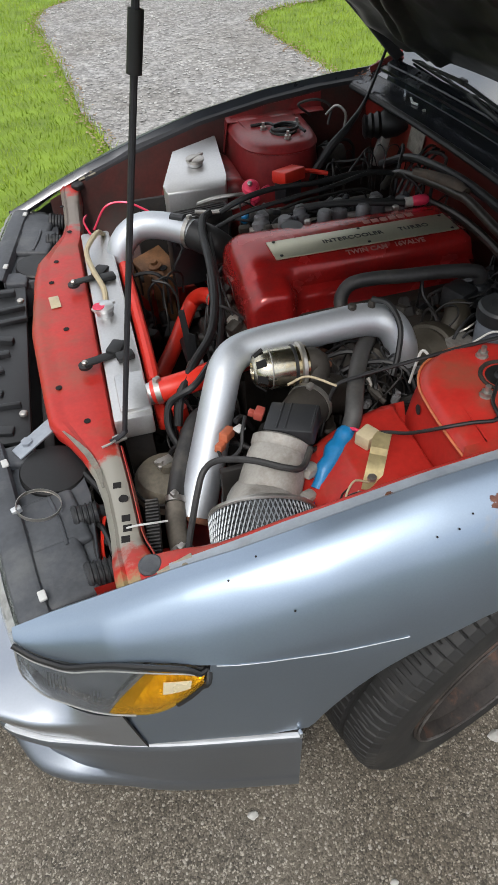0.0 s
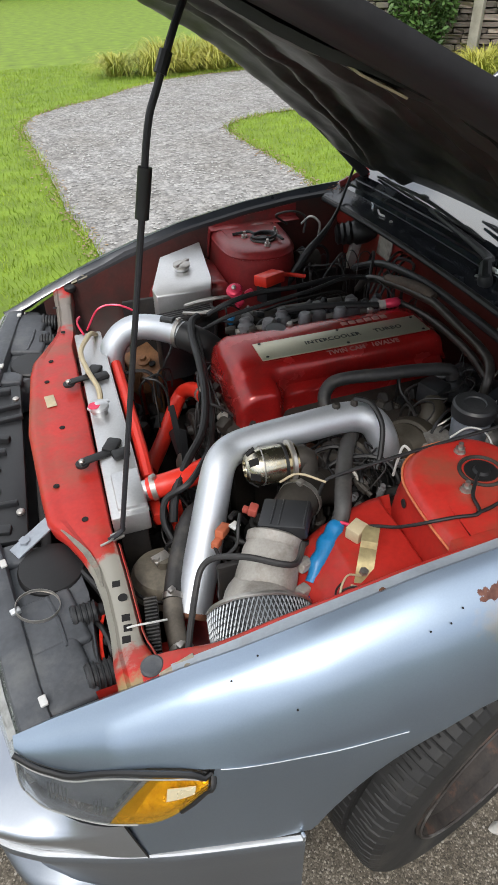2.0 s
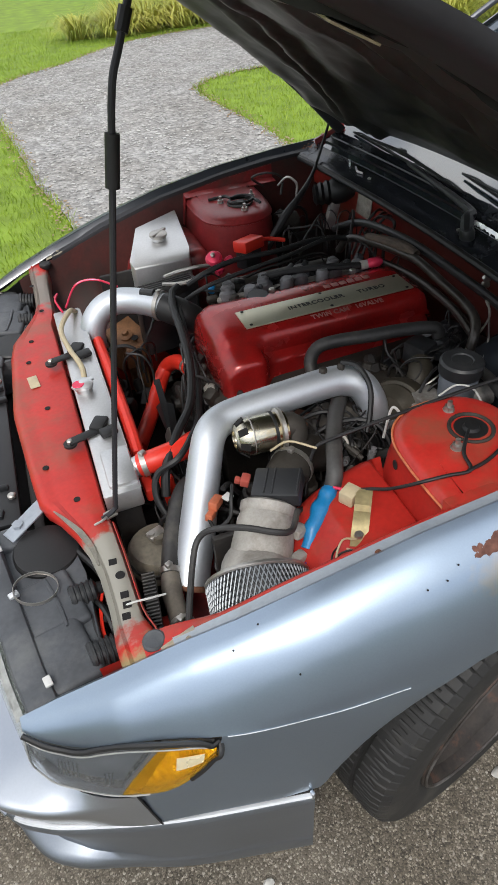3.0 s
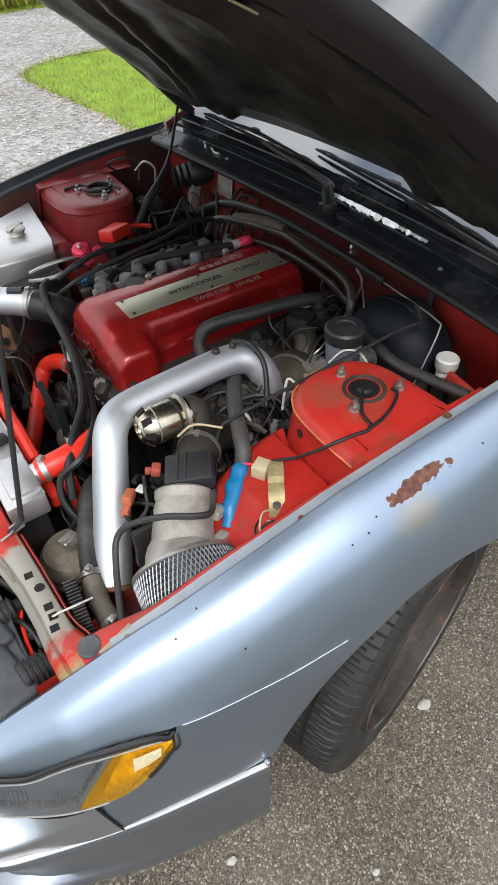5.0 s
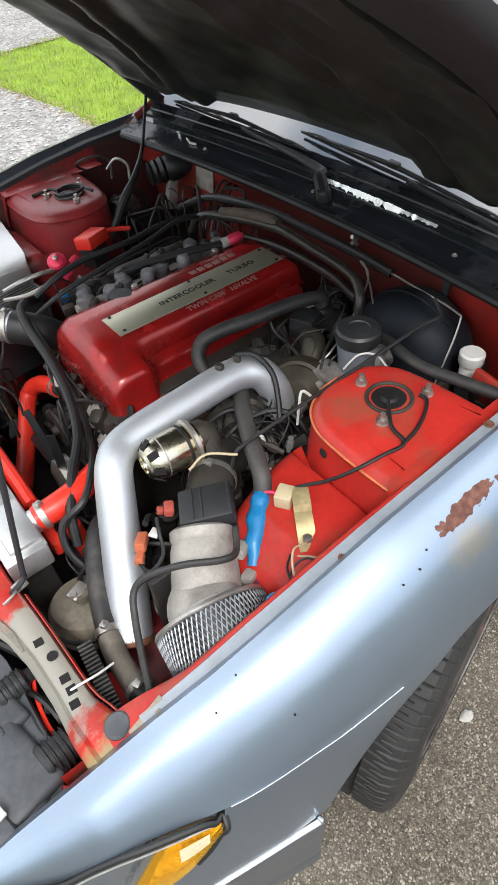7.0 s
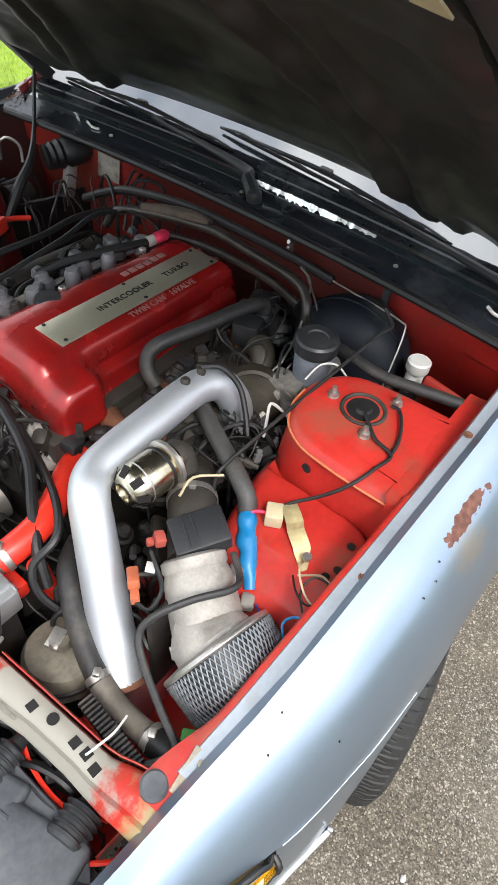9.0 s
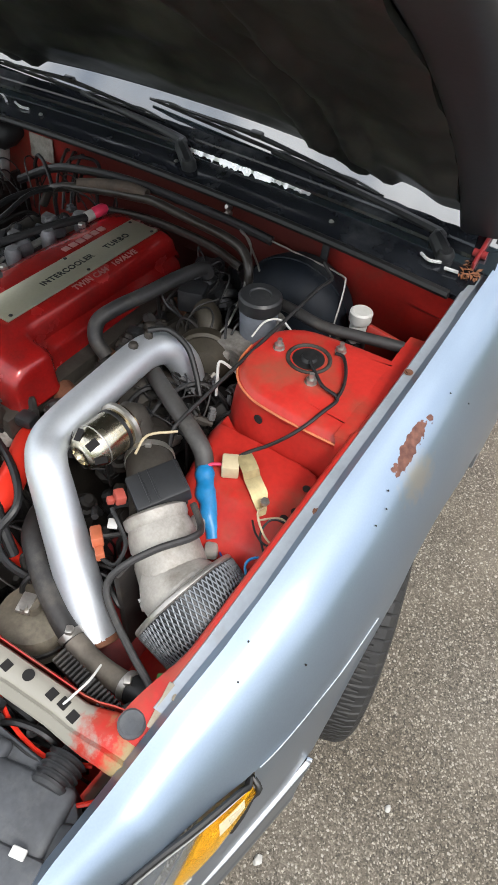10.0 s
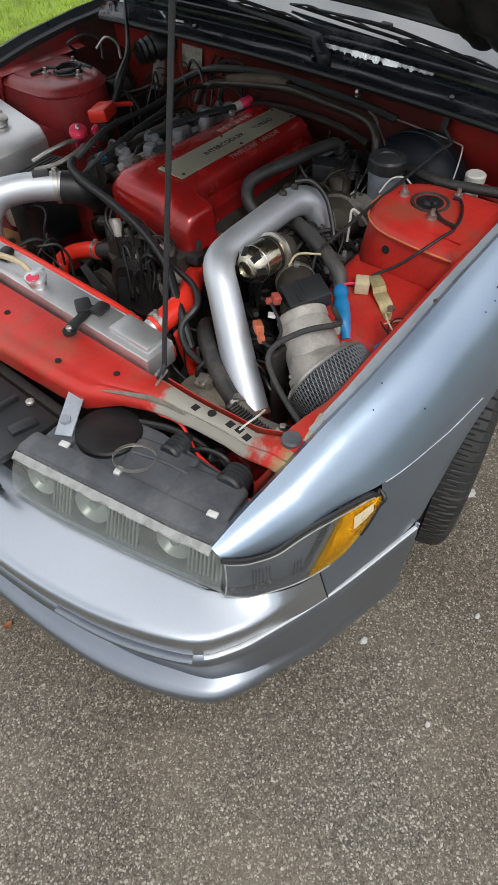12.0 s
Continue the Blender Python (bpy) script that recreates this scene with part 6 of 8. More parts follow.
obj("compressor_housing", merge(lathe([(0.030, -0.052), (0.044, -0.046), (0.046, -0.036), (0.056, -0.026), (0.060, -0.006), (0.056, 0.014), (0.050, 0.016), (0.050, 0.024), (0.040, 0.036), (0.030, 0.046)], (0.008, -0.320, 0.618), (-0.75, -0.45, 0.35), 30), tube([(0.05, -0.30, 0.62), (0.075, -0.285, 0.655), (0.09, -0.26, 0.66)], 0.024, 14, 4)), material("olive_stained_casting", (0.050, 0.043, 0.031), 0.55, 0.3, var=0.4, scale=26, fine=200, bump=0.2, dirt=(0.05, 0.042, 0.032), dirt_amount=0.4), engine, "olive-stained cast compressor housing")
obj("exhaust_manifold", merge(*[tube([(x, -0.15, 0.60), (x - 0.01, -0.215, 0.60), (-0.06 + x * 0.3, -0.26, 0.565)], 0.022, 12, 4) for x in (-0.19, -0.08, 0.03, 0.13)]), RUSTY, engine, "rusty exhaust manifold")
obj("heat_shield", thick(grid([[Vector((x, y, 0.632 - 0.9 * (y + 0.26) ** 2 * 4 + 0.004 * math.sin(x * 60))) for y in (-0.33, -0.29, -0.25, -0.21)] for x in [-0.05 + 0.02 * k for k in range(9)]]), 0.002), DIRTYCAST, engine, "dull heat shield")
low = []
for k in range(70):
    low.append(lump((0.015 + 0.045 * rng.random(), 0.015 + 0.04 * rng.random(), 0.015 + 0.04 * rng.random()), (-0.30 + 0.42 * rng.random(), -0.24 - 0.18 * rng.random(), 0.42 + 0.17 * rng.random()), (rng.uniform(-40, 40), rng.uniform(-40, 40), rng.uniform(-50, 50)), 0.005, 1))
for g in low:
    obj("fitting", g, rng.choice((DIRTYCAST, DARK, DARK, RUBBER)), engine)
deep = []
for k in range(60):
    deep.append(lump((0.02 + 0.05 * rng.random(), 0.02 + 0.05 * rng.random(), 0.02 + 0.05 * rng.random()), (-0.50 + 0.55 * rng.random(), rng.choice((-1, 1)) * (0.17 + 0.25 * rng.random()), 0.30 + 0.16 * rng.random()), (rng.uniform(-40, 40), rng.uniform(-40, 40), rng.uniform(-50, 50)), 0.006, 1))
for g in deep:
    obj("fitting", g, DARK, engine)
rear = []
for k in range(26):
    rear.append(lump((0.02 + 0.03 * rng.random(), 0.02 + 0.05 * rng.random(), 0.015 + 0.03 * rng.random()), (0.16 + 0.12 * rng.random(), -0.26 + 0.10 * rng.random(), 0.56 + 0.10 * rng.random()), (rng.uniform(-30, 30), rng.uniform(-30, 30), rng.uniform(-40, 40)), 0.006, 1))
for g in rear:
    obj("plug", g, PLASTIC, engine)
obj("breather_box", box((0.05, 0.055, 0.05), (0.122, -0.212, 0.650), (0, 0, 20), 0.008), PLASTIC, engine, "black breather box")


for k in range(26):
    c = Vector((-0.17 + 0.16 * rng.random(), -0.43 + 0.11 * rng.random(), 0.575 + 0.075 * rng.random()))
    a = (rng.uniform(-1, 1), rng.uniform(-1, 1), rng.uniform(-0.4, 1))
    q = rng.uniform(0.005, 0.011)
    obj("union", lathe([(q * 0.6, -2.2 * q), (q * 0.6, -q), (q, -q), (q, q), (q * 0.7, q), (q * 0.7, 2 * q)], c, a, 8), rng.choice((STEEL, DIRTYCAST, GREYCAST)), engine)


def clamp_band(at, axis, r, name_parent, mat=STEEL):
    return obj("hose_clamp", merge(lathe([(r, -0.005), (r + 0.0015, -0.005), (r + 0.0015, 0.005), (r, 0.005)], at, axis, 24, cap=False), box((0.012, 0.010, 0.009), Vector(at) + Vector((0, 0, r + 0.003)), (0, 0, 30), 0.002)), mat, name_parent, "steel worm-drive clamp")


# ---- pipework ----
hot = thing("intercooler_pipe", (-0.49, -0.49, 0.35), "polished aluminium intercooler pipe bent over the engine", "pipe")
obj("pipe", tube([(-0.480, -0.486, 0.524), (-0.463, -0.460, 0.548), (-0.44, -0.425, 0.580), (-0.395, -0.357, 0.665), (-0.373, -0.326, 0.693), (-0.345, -0.305, 0.699), (-0.30, -0.297, 0.701), (-0.22, -0.292, 0.701), (-0.14, -0.288, 0.701), (-0.100, -0.290, 0.698), (-0.070, -0.303, 0.688), (-0.054, -0.322, 0.655), (-0.050, -0.332, 0.61)], [0.0330, 0.0325, 0.0315, 0.0295] + [0.0288] * 9, 30, 6), ALU, hot, "polished aluminium tube")
obj("coupler", tube([(-0.050, -0.331, 0.625), (-0.052, -0.335, 0.58), (-0.07, -0.31, 0.55)], 0.033, 18, 4), RUBBER, hot, "black rubber coupler")
obj("pipe_bung", lathe([(0.008, 0), (0.008, 0.006), (0.005, 0.009)], (-0.140, -0.288, 0.7285), (0, 0, 1), 8), DIRTYCAST, hot)
obj("pipe_bung", lathe([(0.007, 0), (0.007, 0.008), (0.004, 0.012)], (-0.105, -0.290, 0.7260), (0, 0, 1), 8), DIRTYCAST, hot)
obj("pipe_end", lathe([(0.0330, -0.006), (0.0352, -0.004), (0.0352, 0.004), (0.0330, 0.006)], (-0.480, -0.486, 0.521), (0.36, 0.55, 0.52), 26, cap=False), RUSTY, hot, "brown burnt pipe end")

bov = thing("blow_off_valve", (-0.29, -0.36, 0.66), "gilt chrome blow-off valve on the intake pipe", "valve")
ax = Vector((-0.090, 0.004, 0.004)).normalized()
vc = Vector((-0.291, -0.358, 0.692))
obj("valve_body", lathe([(0.024, -0.046), (0.032, -0.043), (0.0335, -0.036), (0.0335, 0.016), (0.0330, 0.022), (0.0305, 0.033), (0.0255, 0.042), (0.018, 0.047), (0.015, 0.0475), (0.0145, 0.043), (0.0, 0.043)], vc, ax, 40, cap=False), CHROME, bov, "gilt chrome cylinder with a vented nose")
obj("valve_flange", lathe([(0.0335, -0.005), (0.0385, -0.003), (0.0385, 0.003), (0.0335, 0.005)], vc - ax * 0.034, ax, 34, cap=False), STEEL, bov, "steel clamp ring")
obj("valve_ring", lathe([(0.0335, -0.003), (0.0350, -0.002), (0.0350, 0.002), (0.0335, 0.003)], vc - ax * 0.021, ax, 34, cap=False), RUBBER, bov, "black seal ring")
obj("valve_ring", lathe([(0.0335, -0.0012), (0.0342, 0.0), (0.0335, 0.0012)], vc + ax * 0.019, ax, 34, cap=False), STEEL, bov)
u1 = ax.orthogonal().normalized()
u2 = ax.cross(u1)
for k in range(7):
    a = 2 * math.pi * k / 7
    side = u1 * math.cos(a) + u2 * math.sin(a)
    turn = ax.cross(side)
    mid = vc + ax * 0.0365 + side * 0.0288
    slot = [[mid + side * 0.0015 + ax * (0.007 * p) - side * (0.0055 * p) + turn * (0.006 * q) for q in (-1, 0, 1)] for p in (-1, -0.3, 0.4, 1)]
    obj("vent_slot", thick(grid(slot), 0.0012), HOLE, bov)
obj("valve_neck", tube([vc - ax * 0.040, vc - ax * 0.058, Vector((-0.235, -0.375, 0.662)), (-0.225, -0.392, 0.645)], [0.026, 0.025, 0.026, 0.030], 18, 4), DIRTYCAST, bov, "dusty cast adapter")

maf = thing("air_intake", (-0.36, -0.52, 0.42), "cast airflow meter with a metal mesh cone filter", "air intake")
mx = Vector((-0.48, -0.74, -0.47)).normalized()
mc = Vector((-0.350, -0.512, 0.622))
obj("meter_body", merge(lathe([(0.040, -0.052), (0.046, -0.048), (0.046, -0.036), (0.0435, -0.032), (0.047, -0.02), (0.0495, 0.02), (0.050, 0.060), (0.056, 0.064), (0.056, 0.074), (0.05, 0.078)], mc, mx, 32), box((0.03, 0.022, 0.018), mc + Vector((0.052, -0.018, 0.004)), (0, 20, 30), 0.005), box((0.026, 0.02, 0.016), mc + Vector((0.038, -0.052, -0.014)), (0, 20, 30), 0.005)), CAST, maf, "dusty cast meter body")
for k in range(5):
    a = 0.5 + k * 1.25
    q = mx.orthogonal().normalized()
    q2 = mx.cross(q)
    obj("meter_bolt", lathe([(0.004, 0), (0.004, 0.005)], mc + mx * 0.062 + (q * math.cos(a) + q2 * math.sin(a)) * 0.054, -mx, 6), STEEL, maf)
sbox = obj("sensor_box", box((0.078, 0.058, 0.030), (-0.306, -0.468, 0.672), (6, -8, -32), 0.004), PLASTIC, maf, "ribbed grey sensor box")
for k in (1, 2, 5):
    obj("rib", box((0.003, 0.052, 0.003), (-0.306 + 0.011 * (k - 2.5), -0.468 - 0.007 * (k - 2.5), 0.687 + 0.0015 * (k - 2.5)), (6, -8, -32), 0.001), PLASTIC, sbox)
obj("neck", tube([(-0.15, -0.335, 0.57), (-0.215, -0.375, 0.628), (-0.262, -0.415, 0.648), (-0.325, -0.478, 0.640)], [0.034, 0.036, 0.036, 0.038], 20, 5), DIRTYCAST, maf, "grimy intake elbow")
clamp_band((-0.258, -0.412, 0.647), (-0.5, -0.5, 0.1), 0.037, maf)
obj("wire_tie", tube([(-0.30, -0.425, 0.712), (-0.265, -0.418, 0.714), (-0.225, -0.44, 0.702)], 0.002, 6, 4), CREAM, maf)
fx = Vector((-0.20, -0.93, -0.30)).normalized()
fb = Vector((-0.387, -0.573, 0.604))


def mesh_cone():
    """Diamond lattice of two crossing sets of wires on a cone, over a dark core."""
    q = fx.orthogonal().normalized()
    q2 = fx.cross(q)
    wires = []
    for d in (-1, 1):
        for k in range(74):
            pts = []
            for i in range(9):
                t = i / 8
                a = 2 * math.pi * k / 74 + d * 0.50 * t
                r = 0.080 - 0.008 * t
                pts.append(fb + fx * (0.006 + 0.100 * t) + (q * math.cos(a) + q2 * math.sin(a)) * r)
            wires.append(tube(pts, 0.00115, 4, 1, cap=False))
    return merge(*wires)


obj("filter_mesh", mesh_cone(), MESHMETAL, maf, "bright diamond wire mesh")
obj("filter_core", lathe([(0.05, 0.002), (0.0775, 0.003), (0.0695, 0.105), (0.0, 0.106)], fb, fx, 40), PLASTIC, maf, "dark filter pleats")
obj("filter_neck", tube([mc + mx * 0.050, mc + mx * 0.072, fb - fx * 0.010, fb + fx * 0.004], [0.050, 0.052, 0.055, 0.058], 28, 3), CAST, maf, "dusty cast filter neck")
obj("filter_rim", lathe([(0.058, -0.006), (0.072, -0.004), (0.0795, -0.0025), (0.081, 0.0), (0.081, 0.003), (0.079, 0.005)], fb, fx, 44, cap=False), STEEL, maf, "steel filter rim")
obj("filter_end", lathe([(0.074, 0.102), (0.0745, 0.112), (0.06, 0.114), (0.0, 0.114)], fb, fx, 40, cap=False), STEEL, maf)

rad = thing("radiator", (-0.54, 0.0, 0.21), "aluminium radiator behind the core support", "radiator")
obj("top_tank", merge(box((0.066, 0.685, 0.045), (-0.541, 0.008, 0.607), bevel=0.004), box((0.052, 0.10, 0.012), (-0.534, -0.272, 0.633), bevel=0.005)), RADALU, rad, "welded aluminium top tank")
obj("core", box((0.05, 0.66, 0.37), (-0.54, 0.008, 0.40), bevel=0.004), DARK, rad, "dark radiator fins")
obj("weld_bead", tube([(-0.509, -0.33, 0.628), (-0.509, 0.34, 0.628)], 0.002, 6, 1), RADALU, rad)
obj("filler_neck", lathe([(0.017, 0.0), (0.017, 0.010), (0.020, 0.012), (0.020, 0.014)], (-0.553, -0.012, 0.628), (0, 0, 1), 20), RADALU, rad)
obj("radiator_cap", merge(lathe([(0.019, 0.0), (0.021, 0.003), (0.021, 0.009), (0.014, 0.013), (0.0, 0.014)], (-0.553, -0.012, 0.641), (0, 0, 1), 22), box((0.05, 0.012, 0.006), (-0.553, -0.012, 0.649), (0, 0, 25), 0.002)), CHROMETRIM, rad, "bright radiator cap with red mark")
obj("cap_mark", lathe([(0.013, 0), (0.012, 0.001)], (-0.562, -0.018, 0.6535), (0, 0, 1), 16), PINK, rad)
obj("outlet", tube([(-0.515, -0.268, 0.615), (-0.492, -0.272, 0.622)], 0.020, 16, 1), RADALU, rad)
shroud = []
for k in range(2):
    shroud.append(tube([(-0.492, 0.33, 0.60), (-0.490, 0.10, 0.603), (-0.490, -0.12, 0.603), (-0.492, -0.22, 0.60)], 0.013, 10, 4) if k == 0 else box((0.02, 0.64, 0.03), (-0.492, 0.01, 0.575), bevel=0.006))
obj("fan_shroud", merge(*shroud), REDHOSE, rad, "red shroud edge behind the radiator")

up = thing("coolant_hose", (-0.40, 0.12, 0.36), "red silicone upper coolant hose bent like a hook", "hose", "red coolant hoses")
obj("hose", tube([(-0.295, 0.135, 0.514), (-0.300, 0.175, 0.502), (-0.312, 0.235, 0.474), (-0.335, 0.262, 0.442), (-0.372, 0.215, 0.414), (-0.42, 0.12, 0.405), (-0.47, 0.03, 0.40)], 0.020, 18, 6), REDHOSE, up)
obj("coupling", tube([(-0.275, 0.04, 0.545), (-0.285, 0.09, 0.528), (-0.296, 0.142, 0.512)], 0.018, 16, 4), HOSE, up, "dark hose coupling")
clamp_band((-0.296, 0.145, 0.511), (-0.1, 1, -0.3), 0.0205, up)
lo = thing("coolant_hose", (-0.44, -0.28, 0.60), "red silicone hose from the radiator outlet", "hose", "red coolant hoses")
obj("hose", tube([(-0.498, -0.272, 0.622), (-0.46, -0.277, 0.630), (-0.41, -0.268, 0.630), (-0.36, -0.235, 0.615), (-0.31, -0.19, 0.585), (-0.27, -0.165, 0.57)], 0.0215, 18, 5), REDHOSE, lo)
clamp_band((-0.488, -0.273, 0.624), (1, -0.1, 0.15), 0.0225, lo)
obj("drop_hose", tube([(-0.46, -0.30, 0.60), (-0.455, -0.31, 0.54), (-0.44, -0.32, 0.45)], 0.014, 12, 4), REDHOSE, lo)

cold = thing("intercooler_pipe", (-0.49, 0.24, 0.42), "short aluminium pipe elbow beside the radiator", "pipe")
obj("pipe", tube([(-0.505, 0.235, 0.42), (-0.503, 0.238, 0.52), (-0.495, 0.245, 0.61), (-0.470, 0.255, 0.650), (-0.43, 0.260, 0.668), (-0.38, 0.235, 0.672), (-0.33, 0.185, 0.672), (-0.315, 0.165, 0.668)], 0.031, 24, 5), ALU, cold)
obj("coupler", tube([(-0.325, 0.178, 0.671), (-0.29, 0.145, 0.66), (-0.25, 0.15, 0.62)], 0.034, 18, 4), RUBBER, cold, "black rubber coupler")
clamp_band((-0.33, 0.183, 0.672), (0.7, -0.7, 0), 0.034, cold)
obj("sensor", tube([(-0.365, 0.215, 0.700), (-0.340, 0.192, 0.702)], 0.010, 10, 1), PLASTIC, cold, "black air sensor")

tank = thing("expansion_tank", (-0.26, 0.52, 0.40), "fabricated aluminium coolant tank with a winged cap", "tank")
obj("tank_body", prism([(-0.160, 0.655, 0.705), (-0.295, 0.585, 0.703), (-0.352, 0.415, 0.688), (-0.345, 0.392, 0.675), (-0.195, 0.395, 0.672), (-0.185, 0.430, 0.690)], 0.50, 0.70, bevel=0.004), RADALU, tank, "bright aluminium box")
obj("tank_neck", lathe([(0.020, 0), (0.020, 0.010)], (-0.250, 0.500, 0.694), (0, -0.06, 1), 20), RADALU, tank)
obj("tank_cap", merge(lathe([(0.022, 0.008), (0.024, 0.011), (0.024, 0.016), (0.016, 0.020), (0, 0.021)], (-0.250, 0.500, 0.694), (0, -0.06, 1), 22), box((0.062, 0.012, 0.008), (-0.250, 0.500, 0.712), (0, 0, 40), 0.003)), STEEL, tank, "winged pressure cap")
bat = thing("relay_box", (-0.28, 0.41, 0.45), "grey ribbed relay box below the coolant tank", "box")
obj("box_lid", merge(box((0.17, 0.060, 0.03), (-0.285, 0.345, 0.628), (-6, 0, 6), 0.006), *[box((0.15, 0.005, 0.004), (-0.285, 0.325 + 0.013 * k, 0.6455 - 0.0013 * k), (-6, 0, 6), 0.001) for k in range(4)]), HOSE, bat)
obj("box_base", box((0.16, 0.055, 0.16), (-0.285, 0.345, 0.54), (0, 0, 6), 0.006), PLASTIC, bat)
bm_alt = thing("horn_bracket", (-0.39, 0.40, 0.30), "rust-brown cast bracket behind the radiator", "bracket")
RUSTCAST = material("rust_brown_casting", (0.21, 0.10, 0.044), 0.6, 0.3, var=0.5, scale=26, fine=160, bump=0.3)
obj("bracket", merge(box((0.090, 0.115, 0.008), (-0.400, 0.400, 0.485), (14, -10, 20), 0.003), box((0.008, 0.100, 0.075), (-0.445, 0.390, 0.448), (0, 12, 20), 0.003), box((0.060, 0.010, 0.060), (-0.395, 0.340, 0.452), (8, 0, 20), 0.003), lathe([(0.018, -0.012), (0.020, 0.0), (0.010, 0.004), (0.008, 0.012)], (-0.405, 0.395, 0.493), (-0.2, -0.2, 1), 16), box((0.05, 0.05, 0.15), (-0.39, 0.395, 0.375), bevel=0.006)), RUSTCAST, bm_alt)
for x, y in ((-0.385, 0.372), (-0.425, 0.425)):
    obj("bracket_hole", lathe([(0.010, 0.0), (0.010, 0.0015)], (x, y, 0.490), (-0.2, -0.2, 1), 12), HOLE, bm_alt)

reg = thing("fuel_regulator", (-0.149, 0.327, 0.62), "pink anodised fuel pressure regulator", "regulator")
obj("regulator_body", merge(lathe([(0.012, -0.05), (0.012, -0.012), (0.021, -0.008), (0.022, 0.002), (0.018, 0.008), (0.010, 0.011)], (-0.149, 0.327, 0.688), (-0.3, -0.5, 1), 22)), PINK, reg)
obj("adjuster", lathe([(0.006, 0.010), (0.006, 0.018), (0.003, 0.020)], (-0.149, 0.327, 0.688), (-0.3, -0.5, 1), 8), STEEL, reg)
obj("braided_line", tube([(-0.165, 0.32, 0.676), (-0.20, 0.315, 0.682), (-0.245, 0.325, 0.676), (-0.28, 0.345, 0.66)], 0.0055, 8, 5), STEEL, reg, "braided steel line")
obj("braided_line", tube([(-0.16, 0.30, 0.668), (-0.20, 0.29, 0.664), (-0.25, 0.30, 0.655), (-0.29, 0.33, 0.648)], 0.0055, 8, 5), STEEL, reg, "braided steel line")
for p in ((-0.118, 0.30, 0.690), (-0.155, 0.262, 0.684)):
    obj("fitting", lathe([(0.008, -0.01), (0.009, 0.0), (0.007, 0.01)], p, (1, 0.4, 0.3), 8), PINK, reg)
obj("blue_fitting", lathe([(0.009, -0.010), (0.009, 0.010)], (-0.205, 0.175, 0.690), (0.4, 1, 0.2), 8), BLUE, reg)
ign = thing("ignition_module", (-0.04, 0.36, 0.62), "bright red ignition module with a short lead", "ignition module")
obj("module_case", box((0.075, 0.048, 0.030), (-0.040, 0.362, 0.690), (-8, 4, 28), 0.005), REDHOSE, ign)
obj("module_base", box((0.06, 0.04, 0.05), (-0.04, 0.365, 0.652), (0, 0, 28), 0.004), PLASTIC, ign)
obj("module_lead", tube([(-0.01, 0.375, 0.690), (0.03, 0.385, 0.680), (0.07, 0.375, 0.672)], 0.006, 8, 4), REDHOSE, ign)
sens = thing("sensor_plug", (0.16, 0.06, 0.70), "red sensor plug at the end of a black hose", "plug")
obj("plug", lathe([(0.010, -0.018), (0.012, -0.010), (0.012, 0.010), (0.007, 0.018)], (0.163, 0.060, 0.722), (1, -0.2, 0.1), 12), PINK, sens)
obj("plug_collar", lathe([(0.011, -0.008), (0.011, 0.008)], (0.138, 0.065, 0.719), (1, -0.2, 0.1), 12), CAST, sens)
obj("plug_hose", tube([(0.13, 0.067, 0.718), (0.05, 0.09, 0.722), (-0.03, 0.118, 0.718), (-0.09, 0.14, 0.705)], 0.0085, 10, 5), RUBBER, sens)

# ---- brakes and clutch ----
mc2 = thing("brake_master_cylinder", (0.08, -0.385, 0.55), "brake master cylinder with a grey round reservoir", "brake cylinder")
obj("reservoir", lathe([(0.026, -0.075), (0.032, -0.070), (0.034, -0.035), (0.036, -0.008), (0.034, -0.004)], (0.085, -0.384, 0.732), (0, 0, 1), 28), material("cloudy_grey_reservoir", (0.14, 0.155, 0.18), 0.45, var=0.2, scale=20), mc2, "translucent grey reservoir")
obj("reservoir_cap", lathe([(0.038, -0.012), (0.039, -0.008), (0.039, 0.010), (0.035, 0.014), (0.020, 0.0145), (0.018, 0.012), (0.0, 0.012)], (0.085, -0.384, 0.734), (0, 0, 1), 30, cap=False), PLASTIC, mc2, "ribbed black reservoir cap")
obj("cylinder_body", merge(tube([(0.02, -0.375, 0.640), (0.16, -0.385, 0.650)], 0.022, 16, 1), box((0.05, 0.06, 0.025), (0.045, -0.365, 0.655), (0, 0, 10), 0.006), box((0.03, 0.03, 0.03), (0.02, -0.352, 0.640), (0, 0, 25), 0.005)), material("oily_cast_body", (0.26, 0.25, 0.235), 0.5, 0.3, var=0.4, scale=24, dirt=(0.07, 0.06, 0.05), dirt_amount=0.4), mc2, "cast cylinder body")
BOOST = material("dull_blue_black_paint", (0.006, 0.009, 0.014), 0.6, var=0.5, scale=12, fine=120, spec=0.25, dirt=(0.05, 0.055, 0.055), dirt_amount=0.3)
boost = thing("brake_booster", (0.26, -0.395, 0.53), "large round black brake booster", "brake booster")
obj("booster_shell", lathe([(0.05, -0.075), (0.085, -0.066), (0.112, -0.040), (0.118, -0.015), (0.118, 0.015), (0.105, 0.05), (0.06, 0.06)], (0.245, -0.380, 0.622), (1, 0, 0.08), 40), BOOST, boost)
obj("booster_flange", lathe([(0.1185, -0.004), (0.121, -0.003), (0.121, 0.003), (0.1185, 0.004)], (0.245, -0.380, 0.622), (1, 0, 0.08), 40, cap=False), BOOST, boost)
obj("cowl_ledge", box((0.012, 0.105, 0.024), (0.176, -0.607, 0.692), (0, 20, -10), 0.004), RED, car, "red ledge beside the firewall")
cl = thing("clutch_reservoir", (0.212, -0.528, 0.60), "small white clutch fluid reservoir", "reservoir")
